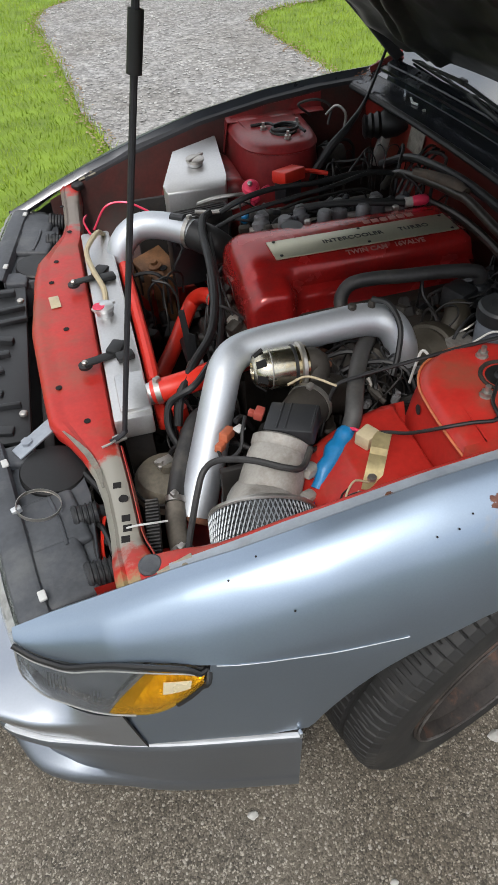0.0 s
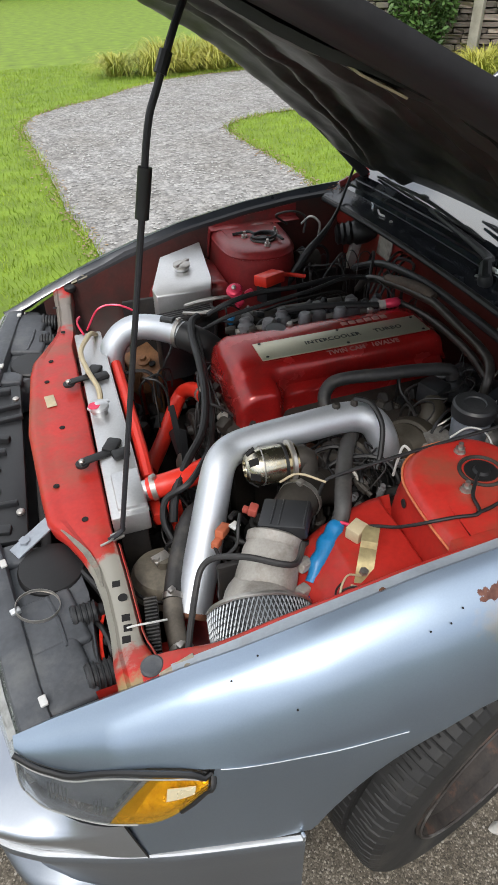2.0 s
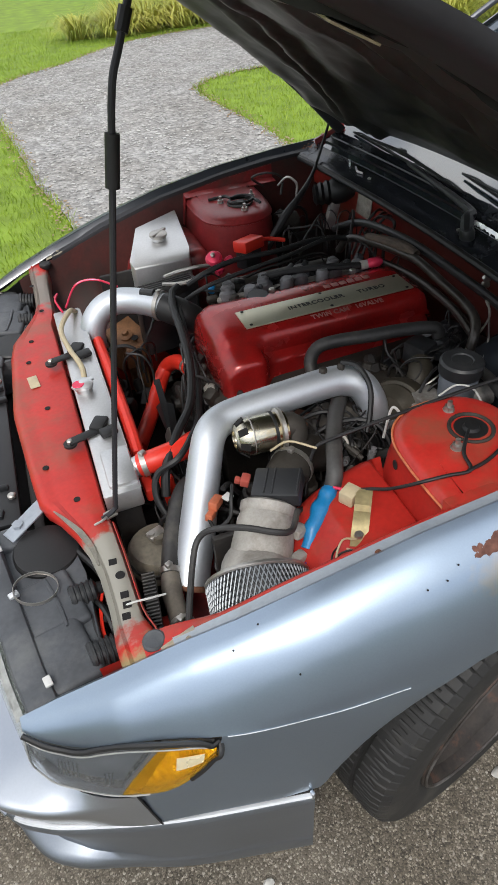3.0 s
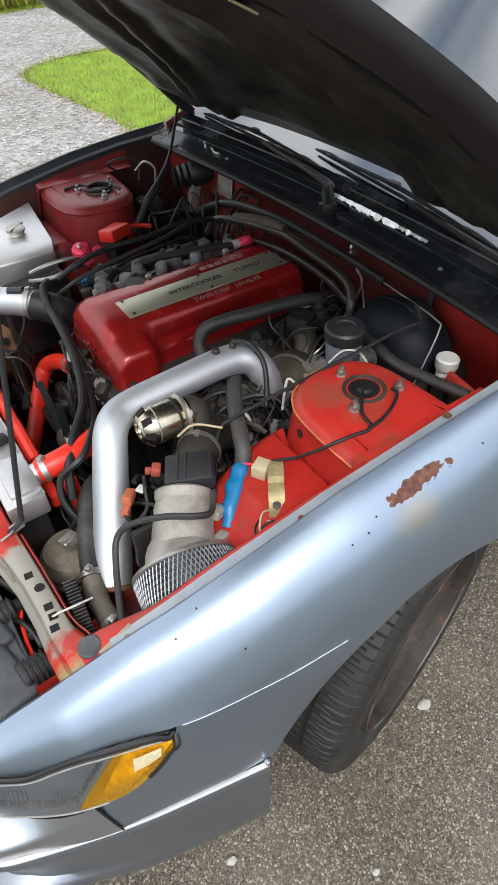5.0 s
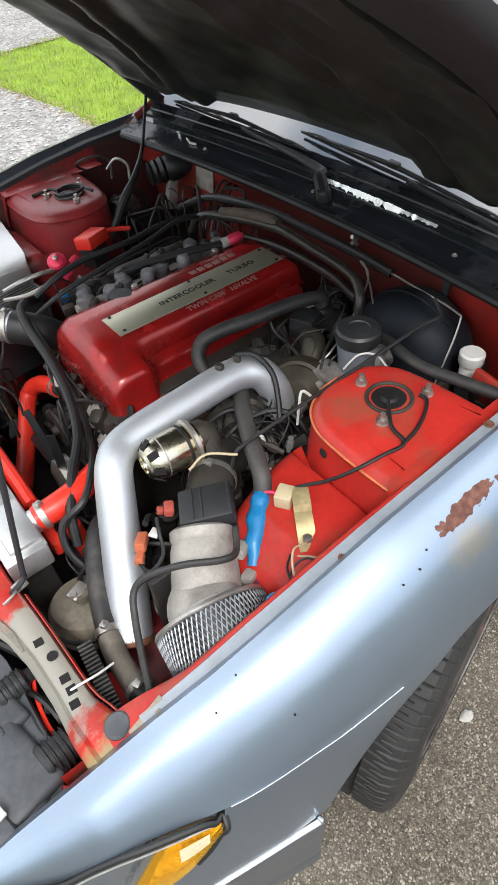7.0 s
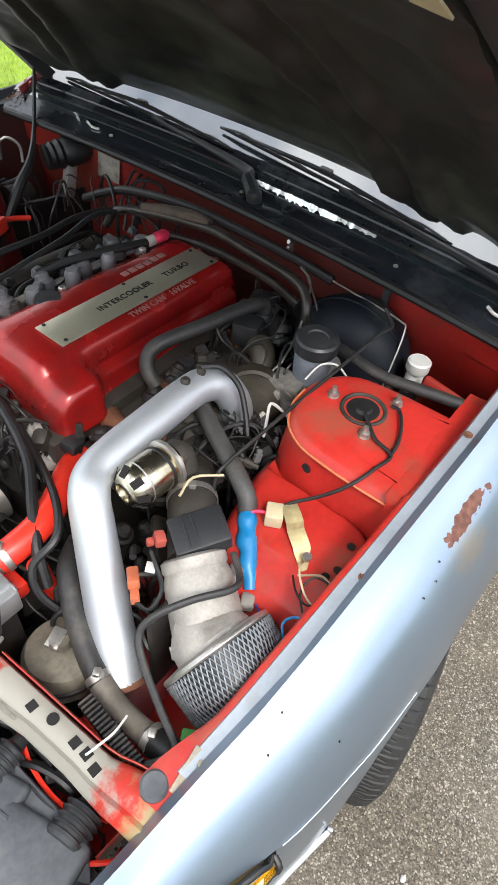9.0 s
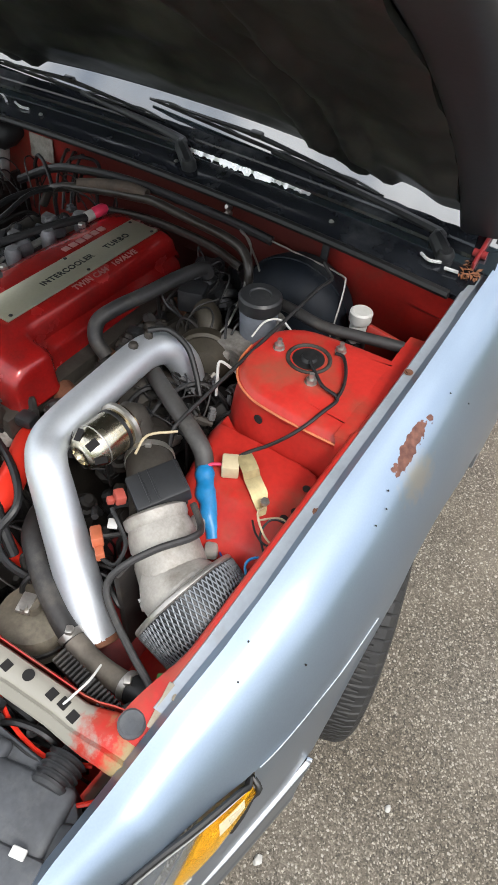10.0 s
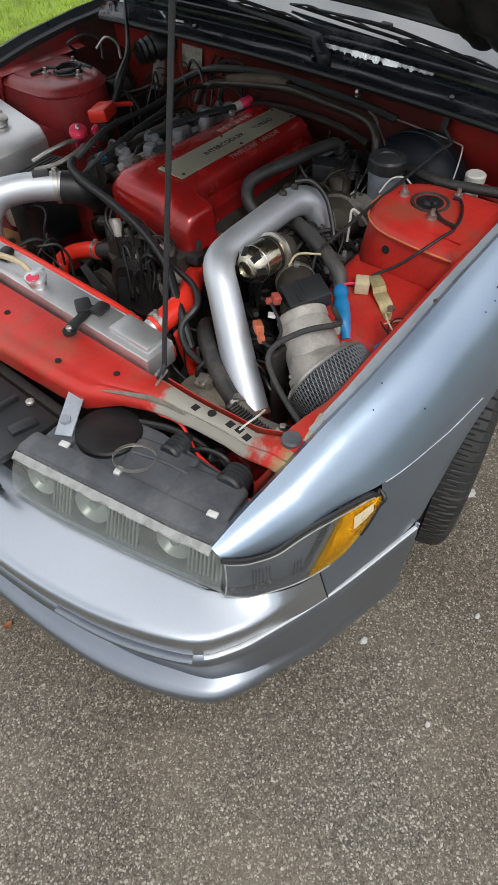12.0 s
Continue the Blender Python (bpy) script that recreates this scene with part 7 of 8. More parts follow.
obj("bottle", lathe([(0.014, -0.065), (0.016, -0.06), (0.0165, -0.022), (0.014, -0.018)], (0.212, -0.528, 0.702), (0, 0, 1), 20), WHITE, cl)
obj("bottle_cap", lathe([(0.020, -0.020), (0.0215, -0.016), (0.0215, 0.0), (0.018, 0.003), (0, 0.003)], (0.212, -0.528, 0.704), (0, 0, 1), 22, cap=False), WHITE, cl, "round white cap")
obj("bracket", box((0.035, 0.03, 0.06), (0.215, -0.53, 0.615), bevel=0.004), PLASTIC, cl)


# ---- hoses, lines and wiring ----
def line(name, label, category, pts, r, mat, k=6, n=9, group=""):
    t = obj(name, tube(pts, r, n, k), mat)
    return tagged(t, label, category, group)


SOOTPIPE = material("sooty_steel_pipe", (0.040, 0.035, 0.031), 0.36, 0.4, var=0.5, scale=20, fine=160, dirt=(0.022, 0.016, 0.012), dirt_amount=0.5)
BROWN = material("brown_cloth_sleeve", (0.075, 0.054, 0.040), 0.8, var=0.5, scale=30, fine=160, bump=0.3)
line("wire", "thin blue wire looped beside the wheel house", "wire", [(-0.345, -0.650, 0.635), (-0.330, -0.630, 0.655), (-0.315, -0.637, 0.662), (-0.311, -0.653, 0.658), (-0.325, -0.660, 0.640)], 0.0020, BLUE, n=6)
line("wire", "thin dark wire coiled on the wheel house", "wire", [(-0.262, -0.598, 0.652), (-0.284, -0.617, 0.662), (-0.290, -0.638, 0.660), (-0.272, -0.652, 0.662), (-0.250, -0.646, 0.666), (-0.256, -0.624, 0.668), (-0.280, -0.622, 0.662), (-0.300, -0.640, 0.655)], 0.0016, RUBBER, n=6)
line("loom_sleeve", "frayed brown sleeve over the heater pipe", "sleeve", [(0.182, 0.13, 0.752), (0.195, 0.07, 0.762), (0.207, 0.01, 0.768), (0.212, -0.03, 0.766)], [0.010, 0.0125, 0.0135, 0.011], BROWN, n=12)
rh = thing("radiator_hose", (-0.36, -0.27, 0.50), "thick dusty grey hose with a pale sleeve and clamps", "hose")
obj("hose", tube([(-0.36, -0.27, 0.52), (-0.392, -0.302, 0.575), (-0.436, -0.340, 0.600), (-0.466, -0.384, 0.586), (-0.493, -0.440, 0.566), (-0.509, -0.490, 0.552)], 0.0160, 14, 6), HOSE, rh)
obj("sleeve", tube([(-0.506, -0.478, 0.556), (-0.512, -0.510, 0.551), (-0.514, -0.550, 0.556), (-0.513, -0.588, 0.564)], [0.0162, 0.0168, 0.0162, 0.0168], 16, 5), material("tan_dusty_hose", (0.16, 0.14, 0.115), 0.65, var=0.35, scale=24, fine=160, bump=0.1, dirt=(0.07, 0.06, 0.05), dirt_amount=0.35), rh, "pale tan hose sleeve")
obj("end_cuff", tube([(-0.513, -0.580, 0.563), (-0.512, -0.612, 0.568)], 0.0190, 18, 2), RUBBER, rh, "black rubber cuff")
clamp_band((-0.513, -0.580, 0.563), (0, -1, 0.2), 0.0186, rh)
clamp_band((-0.504, -0.472, 0.558), (-0.3, -1, -0.25), 0.0164, rh)
GREYHOSE = material("pale_dusty_rubber", (0.058, 0.056, 0.054), 0.55, var=0.4, scale=22, fine=180, dirt=(0.115, 0.10, 0.085), dirt_amount=0.35)
line("breather_tube", "bent black breather tube over the air meter", "tube", [(-0.295, -0.52, 0.665), (-0.318, -0.550, 0.662), (-0.345, -0.556, 0.676), (-0.39, -0.530, 0.680), (-0.432, -0.506, 0.668), (-0.456, -0.503, 0.650), (-0.474, -0.530, 0.632), (-0.495, -0.578, 0.616), (-0.512, -0.618, 0.606), (-0.530, -0.612, 0.598), (-0.552, -0.596, 0.596)], 0.0050, HOSE)
line("coolant_hose", "grey rubber hose running down to blue tape", "hose", [(-0.10, -0.285, 0.655), (-0.135, -0.335, 0.672), (-0.165, -0.385, 0.680), (-0.19, -0.435, 0.678), (-0.207, -0.472, 0.665), (-0.220, -0.487, 0.640)], 0.0145, GREYHOSE, n=12)
tape = line("taped_loom", "wiring bundle wrapped in bright blue tape", "wiring", [(-0.219, -0.486, 0.648), (-0.229, -0.493, 0.645), (-0.240, -0.502, 0.641), (-0.252, -0.511, 0.637), (-0.263, -0.524, 0.633), (-0.276, -0.534, 0.624), (-0.285, -0.546, 0.618), (-0.296, -0.556, 0.610)], [0.012, 0.0155, 0.0135, 0.016, 0.013, 0.0148, 0.011, 0.010], BLUE, n=12)
line("wire", "thin blue wire looping by the inner wing", "wire", [(-0.293, -0.553, 0.612), (-0.31, -0.585, 0.60), (-0.325, -0.62, 0.585), (-0.335, -0.648, 0.60), (-0.31, -0.655, 0.625), (-0.285, -0.648, 0.632)], 0.0022, material("blue_wire", (0.02, 0.08, 0.45), 0.4), n=6)
line("wire", "thin red wire stub from the blue tape", "wire", [(-0.222, -0.488, 0.655), (-0.212, -0.503, 0.660), (-0.205, -0.520, 0.660)], 0.003, PINK, n=6)
line("wire", "pale wire bent in a loop on the wheel house", "wire", [(-0.235, -0.60, 0.655), (-0.262, -0.605, 0.672), (-0.285, -0.632, 0.668), (-0.278, -0.652, 0.652), (-0.25, -0.652, 0.655), (-0.238, -0.63, 0.655), (-0.25, -0.60, 0.640)], 0.0016, CREAM, n=6)
line("wire", "white cable tie end sticking up", "cable tie", [(-0.583, -0.547, 0.616), (-0.570, -0.552, 0.623), (-0.548, -0.556, 0.625), (-0.524, -0.551, 0.615)], 0.0016, WHITE, n=5)
line("clutch_line", "thin black rigid line crossing the bay", "line", [(0.205, -0.440, 0.775), (0.200, -0.455, 0.765), (0.188, -0.468, 0.760), (0.15, -0.461, 0.757), (0.09, -0.456, 0.748), (-0.03, -0.444, 0.729), (-0.15, -0.433, 0.709), (-0.20, -0.428, 0.699), (-0.222, -0.427, 0.688), (-0.235, -0.432, 0.652), (-0.250, -0.450, 0.610)], 0.0031, RUBBER)
line("speaker_wire", "black wire drooping over the red strut tower", "wire", [(-0.195, -0.521, 0.668), (-0.176, -0.535, 0.676), (-0.160, -0.557, 0.690), (-0.146, -0.581, 0.714), (-0.124, -0.598, 0.732), (-0.095, -0.606, 0.738), (-0.066, -0.612, 0.739), (-0.057, -0.606, 0.741), (-0.050, -0.580, 0.741), (-0.030, -0.556, 0.742), (-0.012, -0.538, 0.742)], 0.0028, RUBBER)
line("wire", "black wire from the strut cap", "wire", [(-0.064, -0.611, 0.740), (-0.030, -0.606, 0.741), (0.005, -0.592, 0.741), (0.030, -0.575, 0.741), (0.034, -0.56, 0.739)], 0.0028, RUBBER)
line("heater_hose", "black heater hose along the cam cover", "hose", [(0.150, -0.228, 0.690), (0.140, -0.222, 0.708), (0.08, -0.208, 0.712), (0.01, -0.192, 0.708), (-0.05, -0.172, 0.702), (-0.088, -0.160, 0.690), (-0.110, -0.172, 0.670), (-0.112, -0.195, 0.645)], 0.0135, HOSE, n=14)
line("heater_pipe", "dark metal heater pipe along the firewall", "pipe", [(0.150, 0.215, 0.690), (0.165, 0.19, 0.728), (0.185, 0.10, 0.748), (0.203, -0.02, 0.760), (0.205, -0.06, 0.762), (0.200, -0.15, 0.758), (0.192, -0.24, 0.756), (0.184, -0.285, 0.745), (0.165, -0.31, 0.715), (0.150, -0.312, 0.63)], 0.0095, SOOTPIPE, n=12)
line("heater_pipe", "second dark pipe below the heater pipe", "pipe", [(0.20, 0.10, 0.70), (0.215, -0.03, 0.712), (0.212, -0.18, 0.712), (0.20, -0.27, 0.70)], 0.009, SOOTPIPE, n=10)
line("wiring_loom", "thick black wiring loom along the firewall", "wiring", [(0.20, 0.34, 0.690), (0.215, 0.24, 0.740), (0.225, 0.14, 0.760), (0.235, 0.02, 0.768), (0.245, -0.10, 0.762), (0.255, -0.22, 0.752), (0.262, -0.30, 0.74)], 0.0095, RUBBER, n=10)
line("wiring_loom", "black loom draped down the engine front", "wiring", [(-0.285, 0.175, 0.715), (-0.305, 0.155, 0.712), (-0.318, 0.10, 0.702), (-0.325, 0.01, 0.690), (-0.340, -0.09, 0.672), (-0.37, -0.18, 0.655), (-0.42, -0.255, 0.650), (-0.455, -0.305, 0.630), (-0.470, -0.335, 0.59)], 0.0085, RUBBER, n=10)
line("wiring_loom", "second black loom beside the intercooler pipe", "wiring", [(-0.30, 0.13, 0.69), (-0.312, 0.03, 0.67), (-0.325, -0.08, 0.650), (-0.36, -0.20, 0.640), (-0.40, -0.285, 0.662), (-0.435, -0.325, 0.660), (-0.475, -0.322, 0.635), (-0.487, -0.345, 0.60), (-0.470, -0.385, 0.56)], 0.006, RUBBER, n=8)
line("wiring_loom", "black wiring crossing the intake runners", "wiring", [(-0.255, 0.20, 0.70), (-0.21, 0.19, 0.725), (-0.13, 0.205, 0.732), (-0.02, 0.21, 0.728), (0.08, 0.22, 0.730), (0.16, 0.20, 0.728), (0.21, 0.12, 0.735)], 0.0065, RUBBER, n=8)
line("wiring_loom", "thin black cable over the injectors", "wiring", [(-0.28, 0.165, 0.68), (-0.22, 0.145, 0.715), (-0.12, 0.150, 0.728), (0.0, 0.165, 0.735), (0.10, 0.185, 0.742), (0.19, 0.19, 0.72)], 0.005, RUBBER, n=8)
line("throttle_cable", "black cable rising to the hood hinge", "cable", [(0.02, 0.44, 0.60), (0.10, 0.45, 0.70), (0.16, 0.47, 0.745), (0.235, 0.545, 0.775), (0.30, 0.61, 0.84), (0.335, 0.645, 0.878)], [0.012, 0.012, 0.009, 0.005, 0.004, 0.004], RUBBER)
line("vacuum_hose", "thin black vacuum hose by the turbo", "hose", [(-0.105, -0.29, 0.742), (-0.085, -0.315, 0.742), (-0.075, -0.345, 0.715), (-0.085, -0.37, 0.68), (-0.10, -0.39, 0.65)], 0.005, RUBBER, n=8)
line("brake_line", "bare steel brake line along the firewall", "brake line", [(0.26, -0.215, 0.745), (0.262, -0.27, 0.742), (0.258, -0.36, 0.738), (0.250, -0.455, 0.735), (0.240, -0.475, 0.722), (0.19, -0.485, 0.64), (0.17, -0.485, 0.60)], 0.0019, STEEL, n=6)
line("brake_line", "bare steel brake line looping to the cylinder", "brake line", [(0.245, -0.235, 0.748), (0.225, -0.275, 0.735), (0.14, -0.315, 0.700), (0.075, -0.330, 0.672), (0.050, -0.325, 0.655), (0.045, -0.34, 0.645)], 0.0021, STEEL, n=6)
line("brake_line", "bare steel brake line behind the reservoir", "brake line", [(0.252, -0.23, 0.748), (0.235, -0.262, 0.738), (0.19, -0.325, 0.70), (0.14, -0.352, 0.67)], 0.0021, STEEL, n=6)
line("white_wire", "white wire bent in a zigzag beside the tower", "wire", [(-0.075, -0.405, 0.64), (-0.068, -0.402, 0.675), (-0.058, -0.399, 0.700), (-0.045, -0.415, 0.685), (-0.03, -0.425, 0.66)], 0.0026, WHITE, n=6)
line("white_wire", "white wire arching behind the strut tower", "wire", [(0.03, -0.405, 0.700), (0.055, -0.415, 0.722), (0.075, -0.435, 0.722), (0.085, -0.455, 0.70)], 0.0018, WHITE, n=6)
line("vacuum_hose", "black hose across behind the strut tower", "hose", [(0.14, -0.37, 0.70), (0.125, -0.42, 0.715), (0.105, -0.50, 0.722), (0.115, -0.57, 0.726), (0.13, -0.64, 0.728)], 0.010, HOSE, n=12)
line("wire", "red wire across the relay corner", "wire", [(-0.54, 0.36, 0.63), (-0.50, 0.40, 0.665), (-0.45, 0.39, 0.672), (-0.40, 0.37, 0.65)], 0.0028, PINK, n=6)
line("wire", "red wire near the fender corner", "wire", [(-0.56, 0.45, 0.62), (-0.55, 0.42, 0.642), (-0.56, 0.38, 0.645), (-0.55, 0.34, 0.63)], 0.0028, PINK, n=6)
line("overflow_hose", "yellowed overflow hose from the radiator cap", "hose", [(-0.548, 0.0, 0.640), (-0.545, 0.05, 0.650), (-0.560, 0.14, 0.648), (-0.565, 0.22, 0.652), (-0.535, 0.29, 0.655), (-0.52, 0.33, 0.63)], 0.006, CREAM, n=8)
line("wire", "bright red wire beside the headlight housing", "wire", [(-0.62, -0.40, 0.585), (-0.607, -0.44, 0.572), (-0.625, -0.49, 0.552), (-0.628, -0.55, 0.548), (-0.605, -0.60, 0.545)], 0.0032, REDHOSE, n=6)
line("wire", "red wire loop below the headlight housing", "wire", [(-0.66, -0.60, 0.55), (-0.63, -0.635, 0.565), (-0.615, -0.63, 0.54)], 0.0032, REDHOSE, n=6)
line("loom_sleeve", "black wiring sleeve ahead of the support", "wiring", [(-0.64, -0.37, 0.56), (-0.615, -0.42, 0.555), (-0.60, -0.47, 0.54), (-0.60, -0.52, 0.52)], 0.007, RUBBER, n=8)

rngw = random.Random(23)
LOOMS = [((-0.20, -0.43, 0.60), (-0.06, -0.33, 0.675), 12), ((0.0, -0.36, 0.58), (0.14, -0.24, 0.68), 10), ((-0.50, -0.42, 0.50), (-0.40, -0.24, 0.60), 8), ((-0.36, -0.16, 0.56), (-0.29, -0.03, 0.64), 9), ((0.14, 0.05, 0.68), (0.27, 0.36, 0.74), 10), ((-0.64, -0.62, 0.50), (-0.60, -0.42, 0.56), 8), ((-0.34, -0.15, 0.60), (-0.26, 0.08, 0.66), 10), ((-0.27, -0.36, 0.58), (-0.08, -0.20, 0.66), 14), ((-0.24, 0.08, 0.66), (0.16, 0.24, 0.70), 16), ((0.05, -0.26, 0.60), (0.24, -0.14, 0.70), 8), ((-0.46, -0.50, 0.52), (-0.33, -0.36, 0.60), 8), ((-0.50, 0.10, 0.50), (-0.34, 0.36, 0.60), 8), ((0.05, 0.35, 0.60), (0.26, 0.60, 0.72), 10), ((-0.14, -0.44, 0.54), (-0.02, -0.36, 0.64), 8), ((-0.62, -0.60, 0.50), (-0.58, -0.40, 0.56), 5)]
for lo_c, hi_c, count in LOOMS:
    for k in range(count):
        a, b = (Vector([rngw.uniform(p, q) for p, q in zip(lo_c, hi_c)]) for _ in range(2))
        sway = Vector((rngw.uniform(-0.03, 0.03), rngw.uniform(-0.03, 0.03), rngw.uniform(0.005, 0.022)))
        pts = [a - Vector((0, 0, 0.07)), a - Vector((0, 0, 0.02)), a.lerp(b, 0.25) + sway * 0.8, a.lerp(b, 0.55) + sway, a.lerp(b, 0.85) + sway * 0.4, b - Vector((0, 0, 0.03)), b - Vector((0, 0, 0.08))]
        line("wire", rngw.choice(("thin black wire in the engine bay", "small dark hose among the fittings", "dusty grey wire among the fittings")), "wire", pts, rngw.choice((0.0016, 0.0022, 0.003, 0.0042)), rngw.choice((RUBBER, RUBBER, RUBBER, HOSE, DARK)), k=5, n=6, group="engine bay wiring")

brk = thing("relay_bracket", (-0.205, -0.565, 0.655), "yellow-zinc bracket with a cream connector", "bracket")
d1 = (Vector((-0.233, -0.604, 0.655)) - Vector((-0.184, -0.530, 0.668))).normalized()
bs = d1.cross(Vector((0, 0, 1))).normalized()
prof = [(0.0, 0.004), (0.018, 0.006), (0.030, 0.004), (0.036, -0.004), (0.062, -0.006), (0.066, -0.009), (0.094, -0.011)]
obj("strap", thick(grid([[Vector((-0.184, -0.530, 0.670)) + d1 * a + Vector((0, 0, b)) + bs * w for w in (-0.013, 0.0, 0.013)] for a, b in prof]), 0.002), material("yellow_zinc", (0.46, 0.38, 0.20), 0.4, 0.6, var=0.25, scale=40), brk)
obj("connector", box((0.030, 0.026, 0.024), (-0.205, -0.522, 0.662), (0, 0, 30), 0.003), CREAM, brk, "cream plastic connector")
obj("bolt", lathe([(0.007, 0), (0.007, 0.005)], (-0.230, -0.598, 0.658), (0, 0, 1), 6), STEEL, brk)
con = thing("wiring_plug", (-0.41, -0.446, 0.62), "orange-brown wiring plug hanging by its wires", "plug")
obj("plug_shell", merge(box((0.030, 0.016, 0.017), (-0.405, -0.441, 0.651), (0, 15, 50), 0.003), box((0.020, 0.012, 0.013), (-0.420, -0.459, 0.646), (0, 15, 50), 0.002)), ORANGE, con)
obj("plug_wire", tube([(-0.385, -0.42, 0.655), (-0.37, -0.405, 0.645), (-0.35, -0.39, 0.60)], 0.005, 8, 4), RUBBER, con)
obj("plug_wire", tube([(-0.425, -0.465, 0.645), (-0.42, -0.485, 0.642), (-0.395, -0.483, 0.655), (-0.385, -0.465, 0.676), (-0.375, -0.445, 0.685)], 0.003, 7, 5), RUBBER, con)
tag = thing("wire_tag", (-0.388, -0.456, 0.66), "small white tag folded round a wire", "tag")
obj("tag_paper", box((0.016, 0.013, 0.004), (-0.388, -0.457, 0.674), (8, 10, 35), 0.0008), WHITE, tag)
pl2 = thing("sensor_plug", (-0.345, -0.43, 0.66), "dull red plug on the airflow sensor", "plug")
obj("plug_shell", merge(box((0.015, 0.020, 0.016), (-0.350, -0.436, 0.676), (0, 10, -32), 0.003), box((0.010, 0.010, 0.010), (-0.361, -0.429, 0.674), (0, 10, -32), 0.002)), material("dull_red_plastic", (0.36, 0.07, 0.05), 0.5), pl2)
fin = thing("resistor_pack", (-0.55, -0.555, 0.58), "grey finned ballast resistor behind the support", "resistor")
obj("fin_base", box((0.018, 0.105, 0.022), (-0.546, -0.545, 0.585), (0, 0, -7), 0.002), HOSE, fin)
for k in range(17):
    obj("fin", box((0.020, 0.0028, 0.010), (-0.5465 + 0.0007 * (k - 8), -0.595 + 0.0062 * k, 0.600), (0, 0, -7), 0.0006, 1), HOSE, fin)
can = thing("vacuum_canister", (-0.49, -0.37, 0.50), "beige round canister behind the support", "canister")
obj("canister", lathe([(0.052, -0.04), (0.056, -0.035), (0.056, 0.0), (0.050, 0.010), (0.030, 0.016), (0.012, 0.018), (0.010, 0.030)], (-0.507, -0.405, 0.545), (0.1, 0.05, 1), 28), material("grimy_beige_canister", (0.15, 0.132, 0.10), 0.6, 0.1, var=0.4, scale=30, fine=160, bump=0.15, dirt=(0.05, 0.044, 0.035), dirt_amount=0.45), can)
obj("canister_band", lathe([(0.0565, -0.018), (0.059, -0.016), (0.059, -0.010), (0.0565, -0.008)], (-0.507, -0.405, 0.545), (0.1, 0.05, 1), 28, cap=False), DARK, can)
obj("canister_bracket", merge(box((0.03, 0.02, 0.008), (-0.507, -0.395, 0.572), (0, 0, 20), 0.002), lathe([(0.006, 0), (0.006, 0.008)], (-0.515, -0.40, 0.575), (0, 0, 1), 6)), STEEL, can)
grom = thing("hood_wiper_motor", (0.23, 0.48, 0.68), "ribbed black rubber boot on the firewall", "boot")
obj("boot", lathe([(0.020, -0.04), (0.030, -0.034), (0.026, -0.026), (0.032, -0.018), (0.028, -0.010), (0.034, 0.0), (0.030, 0.008), (0.036, 0.018), (0.034, 0.05), (0.02, 0.08)], (0.245, 0.475, 0.735), (0.9, -0.3, 0.1), 20), RUBBER, grom)
obj("motor_body", tube([(0.10, 0.50, 0.66), (0.16, 0.50, 0.66)], 0.03, 14, 1), DIRTYCAST, grom)
obj("mount", box((0.03, 0.02, 0.09), (0.255, 0.46, 0.68), (0, 15, 0), 0.004), CAST, grom, "pale metal mount")
ids = thing("data_plate", (0.318, 0.37, 0.72), "dull metal data plate on the firewall", "plate")
obj("plate_sheet", box((0.003, 0.075, 0.055), (0.309, 0.375, 0.718), (0, 6, 0), 0.0006), material("dirty_sticker", (0.27, 0.25, 0.21), 0.6, var=0.4, scale=40, dirt=(0.10, 0.06, 0.05), dirt_amount=0.4), ids)
line("wire", "loose wires looping beside the wiper motor", "wire", [(0.10, 0.60, 0.74), (0.06, 0.585, 0.775), (0.10, 0.56, 0.79), (0.14, 0.555, 0.77), (0.13, 0.54, 0.73)], 0.0035, HOSE, n=6)
line("wire", "loose grey wires behind the far tower", "wire", [(0.13, 0.56, 0.75), (0.15, 0.54, 0.775), (0.17, 0.52, 0.76), (0.16, 0.50, 0.73)], 0.0035, STEEL, n=6)
for a in (0.0, 0.022, 0.045):
    line("ignition_lead", "thin grey leads rising from the engine rear", "wire", [(0.20, 0.235 - a, 0.66), (0.235, 0.25 - a, 0.715), (0.285, 0.27 - a, 0.745), (0.315, 0.29 - a, 0.735)], 0.0035, HOSE, n=6, group="ignition leads")
mount = thing("cable_coil", (-0.02, 0.55, 0.735), "thin black cable coiled on the far strut tower", "cable")
obj("coil", tube([(-0.075, 0.585, 0.738), (-0.03, 0.575, 0.743)] + [(0.005 + 0.034 * math.cos(t), 0.53 + 0.026 * math.sin(t), 0.744 + 0.002 * t / 3) for t in [2.4 - 0.7 * k for k in range(13)]] + [(0.04, 0.50, 0.745), (0.045, 0.485, 0.742)], 0.0042, 7, 4), RUBBER, mount)
grn = thing("cable_connector", (-0.47, -0.60, 0.55), "green connector wedged behind the filter", "connector")
obj("shell", box((0.035, 0.02, 0.02), (-0.492, -0.618, 0.565), (0, 10, 30), 0.003), material("green_plastic", (0.08, 0.30, 0.07), 0.5), grn)

ring = thing("hose_clamp", (-0.712, -0.44, 0.575), "loose steel hose clamp lying on the headlight housing", "hose clamp")
rc = Vector((-0.712, -0.440, 0.588))
obj("band", lathe([(0.0335, -0.003), (0.0345, -0.003), (0.0345, 0.003), (0.0335, 0.003)], rc, (0.25, 0.1, 1), 36, cap=False), STEEL, ring)
obj("screw_housing", box((0.016, 0.011, 0.009), rc + Vector((-0.034, 0.0, 0.0)), (0, 0, 20), 0.002), CHROMETRIM, ring)

rod = thing("prop_rod", (-0.559, -0.361, 0.60), "thin dark steel rod holding the hood up", "prop rod")
